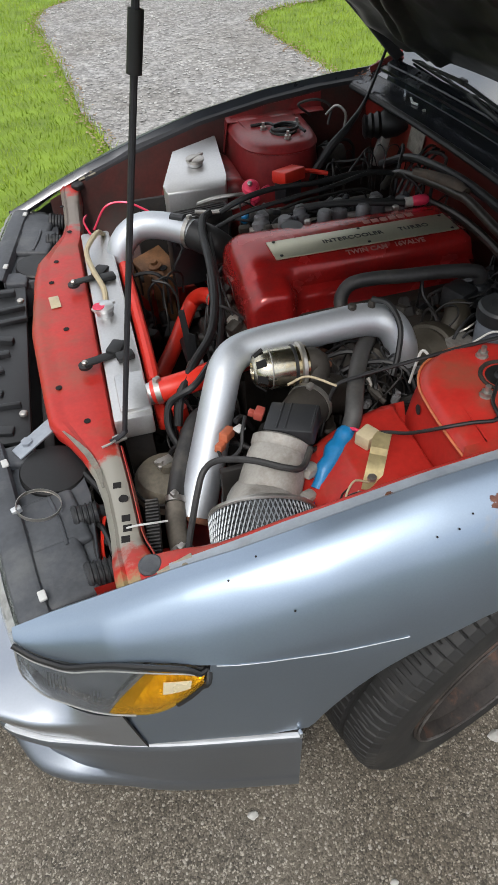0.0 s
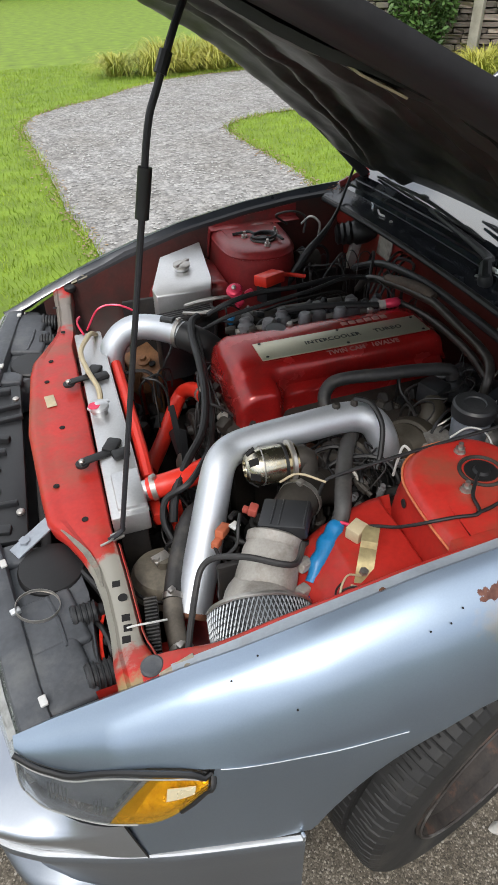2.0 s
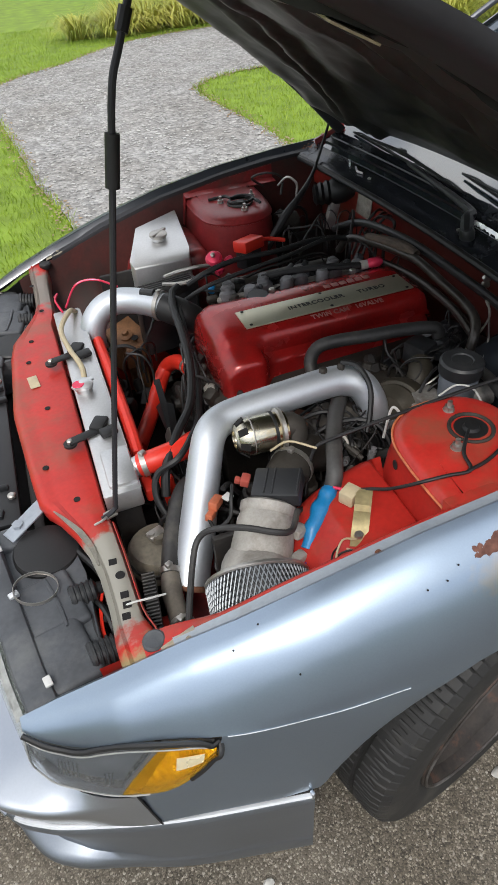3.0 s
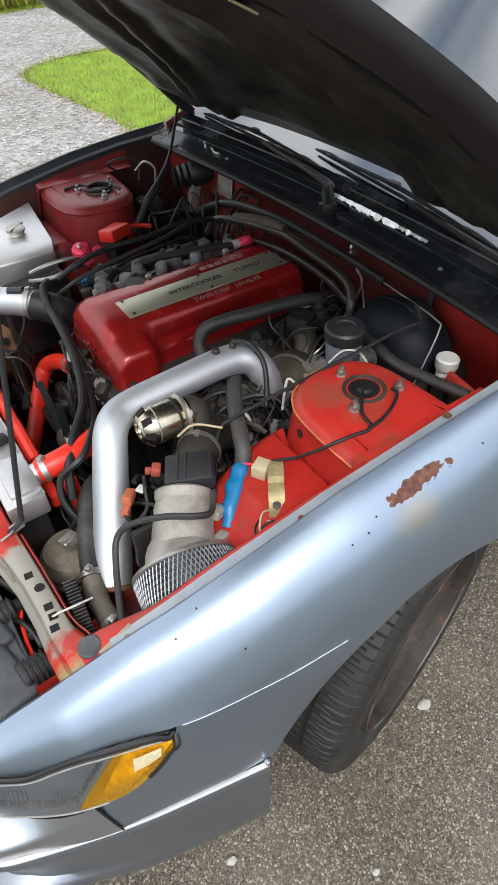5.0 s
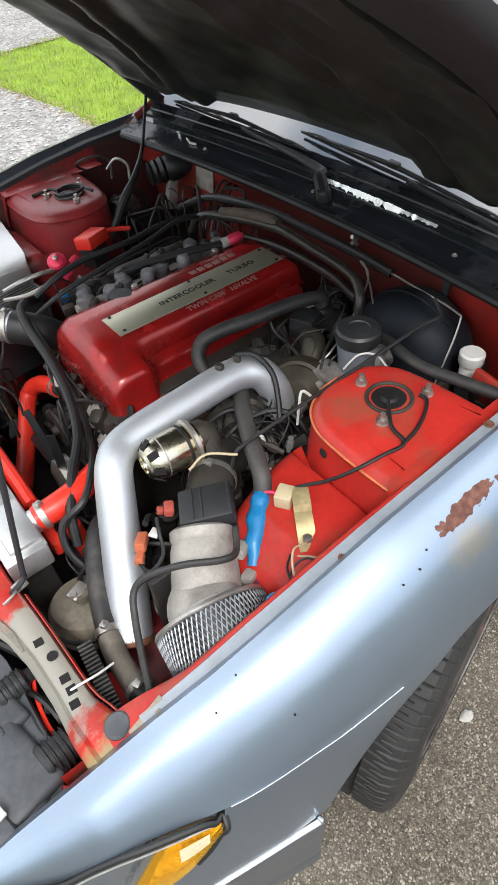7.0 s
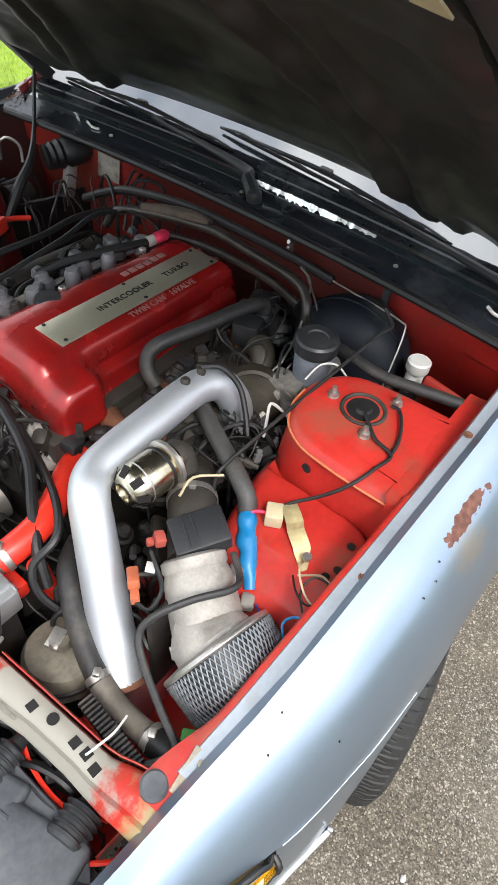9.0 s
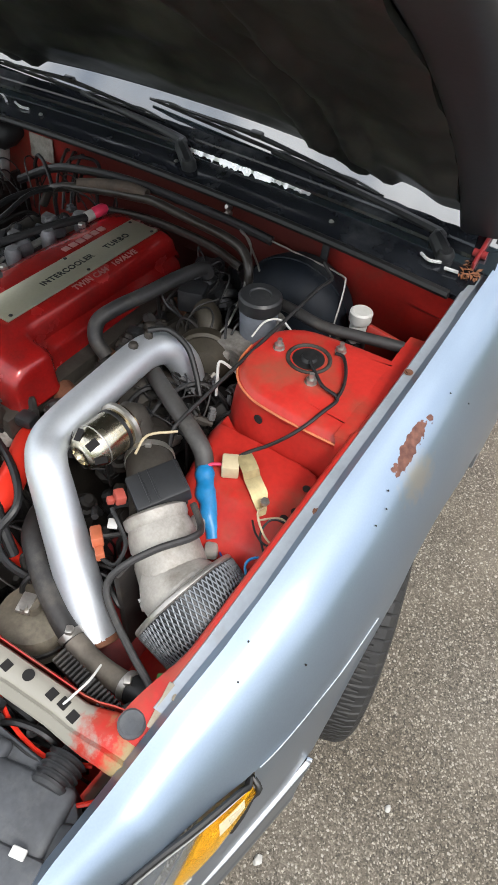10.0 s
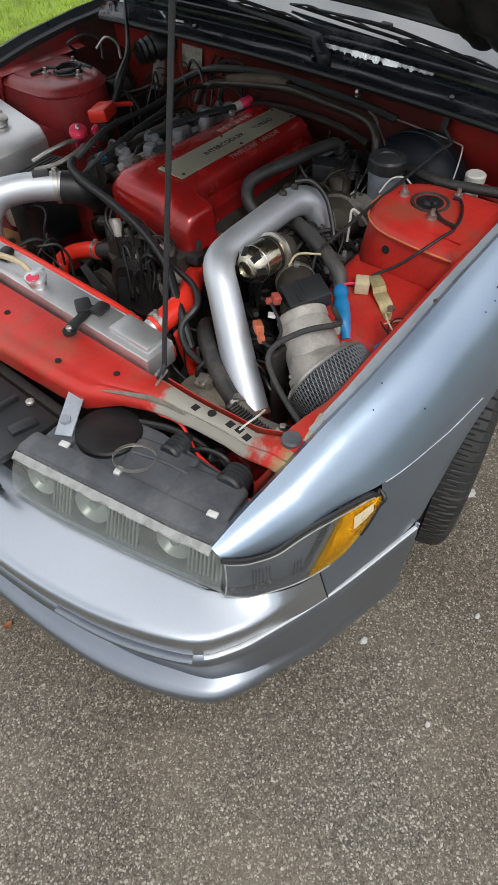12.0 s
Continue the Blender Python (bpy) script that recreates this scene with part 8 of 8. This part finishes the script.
tip = hood_at(-0.54, -0.30, 0.03)
obj("rod", tube([(-0.585, -0.372, 0.622), (-0.570, -0.366, 0.623), (-0.5585, -0.361, 0.630), (-0.555, -0.3609, 0.650), (-0.505, -0.3595, 0.893), (-0.455, -0.358, 1.133), (-0.4345, -0.3578, 1.232), (-0.418, -0.353, 1.27), (-0.39, -0.342, 1.325), tip], 0.0043, 9, 5), HOODEDGE, rod)
obj("grip", tube([(-0.4545, -0.358, 1.135), (-0.4425, -0.357, 1.192)], 0.0085, 12, 1), RUBBER, rod, "black rubber grip")
obj("sleeve", tube([(-0.413, -0.351, 1.282), (-0.403, -0.347, 1.302)], 0.0075, 10, 1), RUBBER, rod)
obj("rod_socket", merge(box((0.022, 0.016, 0.006), (-0.570, -0.363, 0.618), (0, 0, 15), 0.002), tube([(-0.572, -0.362, 0.621), (-0.582, -0.376, 0.624), (-0.600, -0.380, 0.622)], 0.0022, 6, 3)), STEEL, rod, "small steel rod socket")

# ---- garden ----
rng = random.Random(11)


def inside(x, y, poly):
    c = False
    for (x0, y0), (x1, y1) in zip(poly, poly[1:] + poly[:1]):
        if (y0 > y) != (y1 > y) and x < (x1 - x0) * (y - y0) / (y1 - y0) + x0:
            c = not c
    return c


def leaf_material(name, low, high, rough=0.55):
    m = bpy.data.materials.new(name)
    m.use_nodes = True
    n, l = m.node_tree.nodes, m.node_tree.links
    p = n["Principled BSDF"]
    g, r, tc, nz, ad = n.new("ShaderNodeNewGeometry"), n.new("ShaderNodeMix"), n.new("ShaderNodeTexCoord"), n.new("ShaderNodeTexNoise"), n.new("ShaderNodeMath")
    nz.inputs["Scale"].default_value, nz.inputs["Detail"].default_value = 1.4, 4.0
    ad.operation, ad.use_clamp = "MULTIPLY_ADD", True
    ad.inputs[1].default_value = 0.5
    r.data_type = "RGBA"
    r.inputs[6].default_value, r.inputs[7].default_value = (*low, 1), (*high, 1)
    l.new(tc.outputs["Object"], nz.inputs["Vector"])
    mr = n.new("ShaderNodeMapRange")
    mr.inputs["From Min"].default_value, mr.inputs["From Max"].default_value, mr.inputs["To Max"].default_value = 0.35, 0.7, 0.6
    l.new(nz.outputs["Fac"], mr.inputs["Value"])
    l.new(g.outputs["Random Per Island"], ad.inputs[0])
    l.new(mr.outputs[0], ad.inputs[2])
    l.new(ad.outputs[0], r.inputs[0])
    l.new(r.outputs[2], p.inputs["Base Color"])
    p.inputs["Roughness"].default_value = rough
    p.inputs["Subsurface Weight"].default_value = 0.0
    return m


GRASS = leaf_material("grass_blades", (0.135, 0.232, 0.013), (0.325, 0.43, 0.034))
LILY = leaf_material("yellow_green_leaves", (0.18, 0.24, 0.03), (0.52, 0.47, 0.08))
BUSH = leaf_material("dark_green_leaves", (0.030, 0.075, 0.016), (0.10, 0.20, 0.035))


def blades(spots, height, width, lean):
    V, F = [], []
    for x, y in spots:
        a, h, k = rng.uniform(0, 6.28), height * rng.uniform(0.5, 1.3), len(V)
        c, s = math.cos(a) * width, math.sin(a) * width
        b = rng.uniform(0, 6.28)
        q = h * lean * rng.uniform(0.2, 1)
        V += [(x - c, y - s, -0.014), (x + c, y + s, -0.014), (x + math.cos(b) * q, y + math.sin(b) * q, h - 0.012)]
        F.append((k, k + 1, k + 2))
    return V, F


spots = []
while len(spots) < 70000:
    x, y = rng.uniform(-3.6, 3.4), 1.1 + 9.5 * rng.random() ** 1.25
    if not inside(x, y, PATHPOLY):
        spots.append((x, y))
tagged(obj("grass", blades(spots, 0.032, 0.0035, 0.8), GRASS, smooth=0), "short bright green lawn grass", "grass", kind="stuff")
edge = []
for (x0, y0), (x1, y1) in zip(PATHPOLY[1:30], PATHPOLY[2:31]):
    for k in range(int(160 * math.hypot(x1 - x0, y1 - y0))):
        t = rng.random()
        edge.append((x0 + (x1 - x0) * t + rng.gauss(0, 0.02), y0 + (y1 - y0) * t + rng.gauss(0, 0.02)))
tagged(obj("grass", blades(edge, 0.045, 0.004, 1.0), GRASS, smooth=0), "ragged grass fringe along the gravel", "grass", kind="stuff")
peb_v, peb_f = [], []
ico = [(0, 0, 0.6), (0.9, 0, 0), (0.25, 0.85, 0.05), (-0.75, 0.5, 0), (-0.7, -0.55, 0.05), (0.3, -0.9, 0), (0, 0, -0.5)]
for i in range(5200):
    x, y = rng.uniform(-0.65, 2.6), 1.1 + 7.4 * rng.random()
    if not inside(x, y, PATHPOLY):
        continue
    r, a, k = rng.uniform(0.007, 0.017), rng.uniform(0, 6.28), len(peb_v)
    for px, py, pz in ico:
        px, py = px * rng.uniform(0.8, 1.2), py * rng.uniform(0.7, 1.1)
        peb_v.append((x + r * (px * math.cos(a) - py * math.sin(a)), y + r * (px * math.sin(a) + py * math.cos(a)), r * pz * 0.8))
    for j in range(1, 6):
        peb_f += [(k, k + j, k + j % 5 + 1), (k + 6, k + j % 5 + 1, k + j)]
dirt_v, dirt_f = [], []
for (x0, y0), (x1, y1) in zip(PATHPOLY[1:30], PATHPOLY[2:31]):
    for i in range(int(110 * math.hypot(x1 - x0, y1 - y0))):
        t, r, a, k = rng.random(), rng.uniform(0.006, 0.016), rng.uniform(0, 6.28), len(dirt_v)
        x, y = x0 + (x1 - x0) * t + rng.gauss(0, 0.045), y0 + (y1 - y0) * t + rng.gauss(0, 0.045)
        for px, py, pz in ico:
            dirt_v.append((x + r * (px * math.cos(a) - py * math.sin(a)), y + r * (px * math.sin(a) + py * math.cos(a)), r * pz * 0.6))
        for j in range(1, 6):
            dirt_f += [(k, k + j, k + j % 5 + 1), (k + 6, k + j % 5 + 1, k + j)]
tagged(obj("soil_crumbs", (dirt_v, dirt_f), leaf_material("bare_soil", (0.20, 0.13, 0.075), (0.40, 0.32, 0.22), 0.9), smooth=0), "bare brown soil along the lawn edge", "soil", kind="stuff")
STONE = leaf_material("gravel_stones", (0.25, 0.243, 0.233), (0.52, 0.512, 0.496), 0.85)
tagged(obj("gravel", (peb_v, peb_f), STONE, smooth=0), "loose grey gravel stones on the path", "gravel", kind="stuff")
chip_v, chip_f = [], []
for i in range(9000):
    x, y = rng.uniform(-1.6, 1.2), rng.uniform(-1.35, -0.30)
    r, a, k = rng.uniform(0.0016, 0.0042), rng.uniform(0, 6.28), len(chip_v)
    for px, py, pz in ico:
        px, py = px * rng.uniform(0.7, 1.2), py * rng.uniform(0.6, 1.1)
        chip_v.append((x + r * (px * math.cos(a) - py * math.sin(a)), y + r * (px * math.sin(a) + py * math.cos(a)), r * pz * 0.7))
    for j in range(1, 6):
        chip_f += [(k, k + j, k + j % 5 + 1), (k + 6, k + j % 5 + 1, k + j)]
CHIPS = leaf_material("asphalt_chips", (0.16, 0.14, 0.112), (0.46, 0.43, 0.37), 0.85)
tagged(obj("stone_chippings", (chip_v, chip_f), CHIPS, smooth=0), "loose pale chippings on the asphalt", "chippings", kind="stuff")


def rock(name, at, size, mat, label, category, group):
    V, F = [], []
    bm = bmesh.new()
    bmesh.ops.create_icosphere(bm, subdivisions=2, radius=1)
    for v in bm.verts:
        f = 1 + 0.35 * noise.noise(v.co * 1.6 + Vector(at) * 31)
        v.co = Vector((v.co.x * size[0] * f, v.co.y * size[1] * f, max(-0.3 * size[2], v.co.z * size[2] * f)))
    bm.verts.index_update()
    V = [v.co + Vector(at) for v in bm.verts]
    F = [tuple(v.index for v in f.verts) for f in bm.faces]
    bm.free()
    return tagged(obj(name, (V, F), mat, smooth=30), label, category, group)


PALE = material("pale_stone", (0.44, 0.43, 0.40), 0.85, var=0.2, scale=40, fine=200, bump=0.2)
for at, size in (((0.025, -0.813, 0.003), (0.016, 0.012, 0.007)), ((-0.490, -0.812, 0.002), (0.010, 0.008, 0.005)), ((-0.277, -0.981, 0.002), (0.008, 0.006, 0.004)), ((-0.556, -1.009, 0.002), (0.007, 0.006, 0.004)), ((0.659, -0.604, 0.002), (0.012, 0.008, 0.005)), ((0.548, -0.745, 0.004), (0.020, 0.016, 0.010)), ((0.57, -0.73, 0.004), (0.014, 0.016, 0.010)), ((0.53, -0.76, 0.003), (0.012, 0.012, 0.008))):
    rock("pebble", at, size, PALE, "pale grey pebble lying on the asphalt", "pebble", "loose pebbles")
leafm = material("brown_leaf", (0.24, 0.085, 0.03), 0.7, var=0.3, scale=60)
lf = [[Vector((-0.975 + 0.012 * u, -0.165 + 0.010 * w * math.sin(math.pi * (u + 1) / 2 + 0.1), 0.004 + 0.004 * u * u + 0.003 * abs(w))) for w in (-1, 0, 1)] for u in (-1, -0.5, 0, 0.5, 1)]
tagged(obj("leaf", thick(grid(lf), 0.0005), leafm), "dry brown leaf lying on the asphalt", "leaf")
dl = []
for k in range(70):
    x, y = 0.300 + rng.uniform(-0.03, 0.03), -0.672 + rng.uniform(-0.018, 0.015)
    a, r = rng.uniform(0, 6.28), rng.uniform(0.003, 0.008)
    c, s = math.cos(a) * r, math.sin(a) * r
    z = 0.797 + rng.uniform(0, 0.012)
    dl.append(([Vector((x - c, y - s, z)), Vector((x - s * 0.4, y + c * 0.4, z + 0.004)), Vector((x + c, y + s, z + 0.002)), Vector((x + s * 0.4, y - c * 0.4, z + 0.003))], [(0, 1, 2, 3)]))
tagged(obj("leaf_litter", merge(*dl), leafm, smooth=0), "dry rusty leaf litter in the cowl corner", "leaf litter", kind="stuff")
dl = []
for k in range(20):
    x, y = 0.290 + rng.uniform(-0.03, 0.03), 0.672 + rng.uniform(-0.018, 0.015)
    a, r = rng.uniform(0, 6.28), rng.uniform(0.003, 0.008)
    c, s = math.cos(a) * r, math.sin(a) * r
    z = 0.797 + rng.uniform(0, 0.012)
    dl.append(([Vector((x - c, y - s, z)), Vector((x - s * 0.4, y + c * 0.4, z + 0.004)), Vector((x + c, y + s, z + 0.002)), Vector((x + s * 0.4, y - c * 0.4, z + 0.003))], [(0, 1, 2, 3)]))
tagged(obj("leaf_litter", merge(*dl), leafm, smooth=0), "dry leaf litter in the far cowl corner", "leaf litter", kind="stuff")


def clump(at, n, length, spread, mat, name, label, category, group):
    """A tuft of long arching leaves."""
    V, F = [], []
    for i in range(n):
        a, L = rng.uniform(0, 6.28), length * rng.uniform(0.6, 1.15)
        o = spread * rng.random()
        x, y = at[0] + math.cos(a) * o * 0.6, at[1] + math.sin(a) * o * 0.6
        out = rng.uniform(0.25, 0.95)
        k, w = len(V), rng.uniform(0.006, 0.012)
        dx, dy = math.cos(a), math.sin(a)
        for j in range(5):
            t = j / 4
            r = L * out * t
            z = L * (1.1 * t - (0.55 + 0.5 * out) * t * t)
            ww = w * (1 - t * 0.9)
            V += [(x + dx * r - dy * ww, y + dy * r + dx * ww, z - 0.01), (x + dx * r + dy * ww, y + dy * r - dx * ww, z - 0.01)]
        F += [(k + 2 * j, k + 2 * j + 1, k + 2 * j + 3, k + 2 * j + 2) for j in range(4)]
    return tagged(obj(name, (V, F), mat, smooth=0), label, category, group)


for x, y, n, L in ((0.75, 9.2, 380, 0.65), (1.25, 9.0, 420, 0.75), (1.7, 9.1, 440, 0.8), (2.2, 9.15, 440, 0.8), (2.65, 9.2, 400, 0.8), (1.5, 9.6, 380, 0.85), (2.1, 9.8, 380, 0.85)):
    clump((x, y, 0), n, L, 0.28, LILY, "daylily", "yellow-green daylily clump at the lawn edge", "plant", "daylilies along the path")
for x, y, n, L in ((4.85, 6.45, 420, 0.75), (5.2, 6.75, 380, 0.75), (5.7, 6.5, 260, 0.5)):
    clump((x, y, 0), n, L, 0.25, LILY, "daylily", "bright yellow-green plant below the stone wall", "plant", "plants along the wall")


def bush(at, size, n, leaf, mat, name, label, category, flowers=0):
    V, F = [], []
    for i in range(n):
        d = Vector((rng.gauss(0, 1), rng.gauss(0, 1), rng.gauss(0, 1))).normalized() * rng.uniform(0.35, 1.0) ** 0.5
        p = Vector(at) + Vector((d.x * size[0], d.y * size[1], (d.z + 1) * size[2] * 0.5)) * (1 + 0.25 * noise.noise(d * 2.3 + Vector(at)))
        u = Vector((rng.gauss(0, 1), rng.gauss(0, 1), rng.gauss(0, 1))).normalized()
        w = u.orthogonal().normalized()
        k, L = len(V), leaf * rng.uniform(0.6, 1.3)
        V += [p - u * L, p + w * L * 0.45, p + u * L, p - w * L * 0.45]
        F.append((k, k + 1, k + 2, k + 3))
    t = thing(name, at, label, category)
    obj("foliage", (V, F), mat, t, smooth=0)
    for k in range(5):
        a = 2 * math.pi * k / 5
        obj("stem", tube([Vector(at), Vector(at) + Vector((math.cos(a) * size[0] * 0.3, math.sin(a) * size[1] * 0.3, size[2] * 0.4)), Vector(at) + Vector((math.cos(a) * size[0] * 0.6, math.sin(a) * size[1] * 0.6, size[2] * 0.8))], [0.015, 0.010, 0.005], 6, 3), material("bush_stem", (0.10, 0.07, 0.04), 0.8), t)
    for k in range(flowers):
        a = rng.uniform(2.6, 5.2)
        c = Vector(at) + Vector((math.cos(a) * size[0] * 0.9, math.sin(a) * size[1] * 0.9, rng.uniform(0.35, 0.95) * size[2]))
        petals = []
        for j in range(7):
            b = 2 * math.pi * j / 7
            petals.append(lathe([(0.0, 0), (0.030, 0.012), (0.034, 0.03), (0.02, 0.045)], c + Vector((math.cos(b) * 0.02, math.sin(b) * 0.02, 0)), (math.cos(b) * 0.8, math.sin(b) * 0.8, 1), 6, cap=False))
        obj("rose", merge(*petals), ROSE, t, "coral pink rose bloom")
    return t


ROSE = material("coral_petals", (0.75, 0.12, 0.10), 0.5, var=0.2, scale=60)
bush((4.66, 7.55, 0), (0.50, 0.42, 2.1), 5200, 0.045, BUSH, "shrub", "dense dark green shrub beside the stone wall", "shrub")
bush((6.0, 6.72, 0), (0.42, 0.32, 1.25), 1700, 0.035, BUSH, "rose_bush", "rose bush with coral blooms against the wall", "rose bush", 9)

# dry stone wall and post
wall_dir = Vector((0.80, -0.60, 0))
wall_n = Vector((-0.60, -0.80, 0))
w0 = Vector((4.0, 8.66, 0))
WALLM = material("slate_wall_core", (0.045, 0.040, 0.036), 0.9, var=0.3, scale=8)
STONES = bpy.data.materials.new("slate_stones")
STONES.use_nodes = True
sn, sl = STONES.node_tree.nodes, STONES.node_tree.links
oi, sr, sz, smx = sn.new("ShaderNodeObjectInfo"), sn.new("ShaderNodeValToRGB"), sn.new("ShaderNodeTexNoise"), sn.new("ShaderNodeMix")
sr.color_ramp.elements[0].color, sr.color_ramp.elements[1].color = (0.17, 0.148, 0.128, 1), (0.56, 0.48, 0.40, 1)
mid = sr.color_ramp.elements.new(0.5)
mid.color = (0.30, 0.25, 0.215, 1)
sz.inputs["Scale"].default_value, sz.inputs["Detail"].default_value = 14, 6.0
smx.data_type, smx.blend_type = "RGBA", "MULTIPLY"
smx.inputs[0].default_value = 0.6
sl.new(oi.outputs["Random"], sr.inputs["Fac"])
sl.new(sr.outputs["Color"], smx.inputs[6])
sl.new(sz.outputs["Color"], smx.inputs[7])
sl.new(smx.outputs[2], sn["Principled BSDF"].inputs["Base Color"])
sn["Principled BSDF"].inputs["Roughness"].default_value = 0.88
ang = math.degrees(math.atan2(wall_dir.y, wall_dir.x))
wall = tagged(obj("wall_stone", box((4.6, 0.30, 2.6), w0 + wall_dir * 2.3 - wall_n * 0.17 + Vector((0, 0, 1.28)), (0, 0, ang), 0.02), WALLM), "rough dark slate dry-stone wall", "wall", kind="structure")
stone_meshes = []
for k in range(8):
    V, F = box((1, 1, 1), (0, 0, 0), bevel=0.12, seg=1)
    me = bpy.data.meshes.new("stone")
    me.from_pydata([tuple(v + Vector((rng.uniform(-0.05, 0.05), rng.uniform(-0.1, 0.1), rng.uniform(-0.08, 0.08)))) for v in V], [], F)
    me.materials.append(STONES)
    stone_meshes.append(me)
made, z = 0, 0.0
rest = []
while z < 1.9:
    h = rng.uniform(0.045, 0.085)
    s = rng.uniform(-0.2, 0.0)
    while s < 4.5:
        L = rng.uniform(0.14, 0.38)
        m = Matrix.Translation(w0 + wall_dir * (s + L / 2) - wall_n * rng.uniform(0.02, 0.06) + Vector((0, 0, z + h / 2))) @ Matrix.Rotation(radians(ang), 4, "Z") @ Matrix.Diagonal((L * 0.97, 0.16, h * 0.93, 1))
        me = rng.choice(stone_meshes)
        if 0.5 < s < 3.4 and 0.1 < z < 1.5 and made < 290:
            ob = new("stone", me)
            ob.parent = wall
            ob.matrix_world = m
            made += 1
        else:
            rest.append(([m @ v.co for v in me.vertices], [tuple(p.vertices) for p in me.polygons]))
        s += L + 0.008
    z += h + 0.006
rest_stones = obj("stone_courses", merge(*rest), STONES, wall)
tagged(rest_stones, "", "", kind="stuff")
POST = material("weathered_post_wood", (0.42, 0.39, 0.34), 0.8, var=0.25, scale=9, fine=120, bump=0.2)
pst = thing("post", (5.33, 7.28, 0), "pale weathered square wooden post", "post")
obj("post_shaft", box((0.13, 0.13, 2.5), (5.33, 7.28, 1.24), (0, 0, 38), 0.008), POST, pst)
obj("post_foot", box((0.15, 0.15, 0.06), (5.33, 7.28, 0.02), (0, 0, 38), 0.01), PALE, pst)

# unseen hedge ring all round, added to darken the horizon in reflections
hv, hf = [], []
for k in range(9000):
    a = rng.uniform(0, 6.283)
    r = rng.uniform(30, 36)
    z = rng.uniform(0, 1) ** 0.8 * (5.0 + 2.5 * noise.noise(Vector((math.cos(a) * 4, math.sin(a) * 4, 0.3))))
    p = Vector((math.cos(a) * r, math.sin(a) * r, z))
    u = Vector((rng.gauss(0, 1), rng.gauss(0, 1), rng.gauss(0, 1))).normalized()
    w = u.orthogonal().normalized()
    L, q = rng.uniform(0.35, 0.8), len(hv)
    hv += [p - u * L, p + w * L * 0.7, p + u * L, p - w * L * 0.7]
    hf.append((q, q + 1, q + 2, q + 3))
tagged(obj("backdrop", (hv, hf), BUSH, smooth=0), "unseen far green hedge ring added to darken the horizon", "hedge", kind="structure")
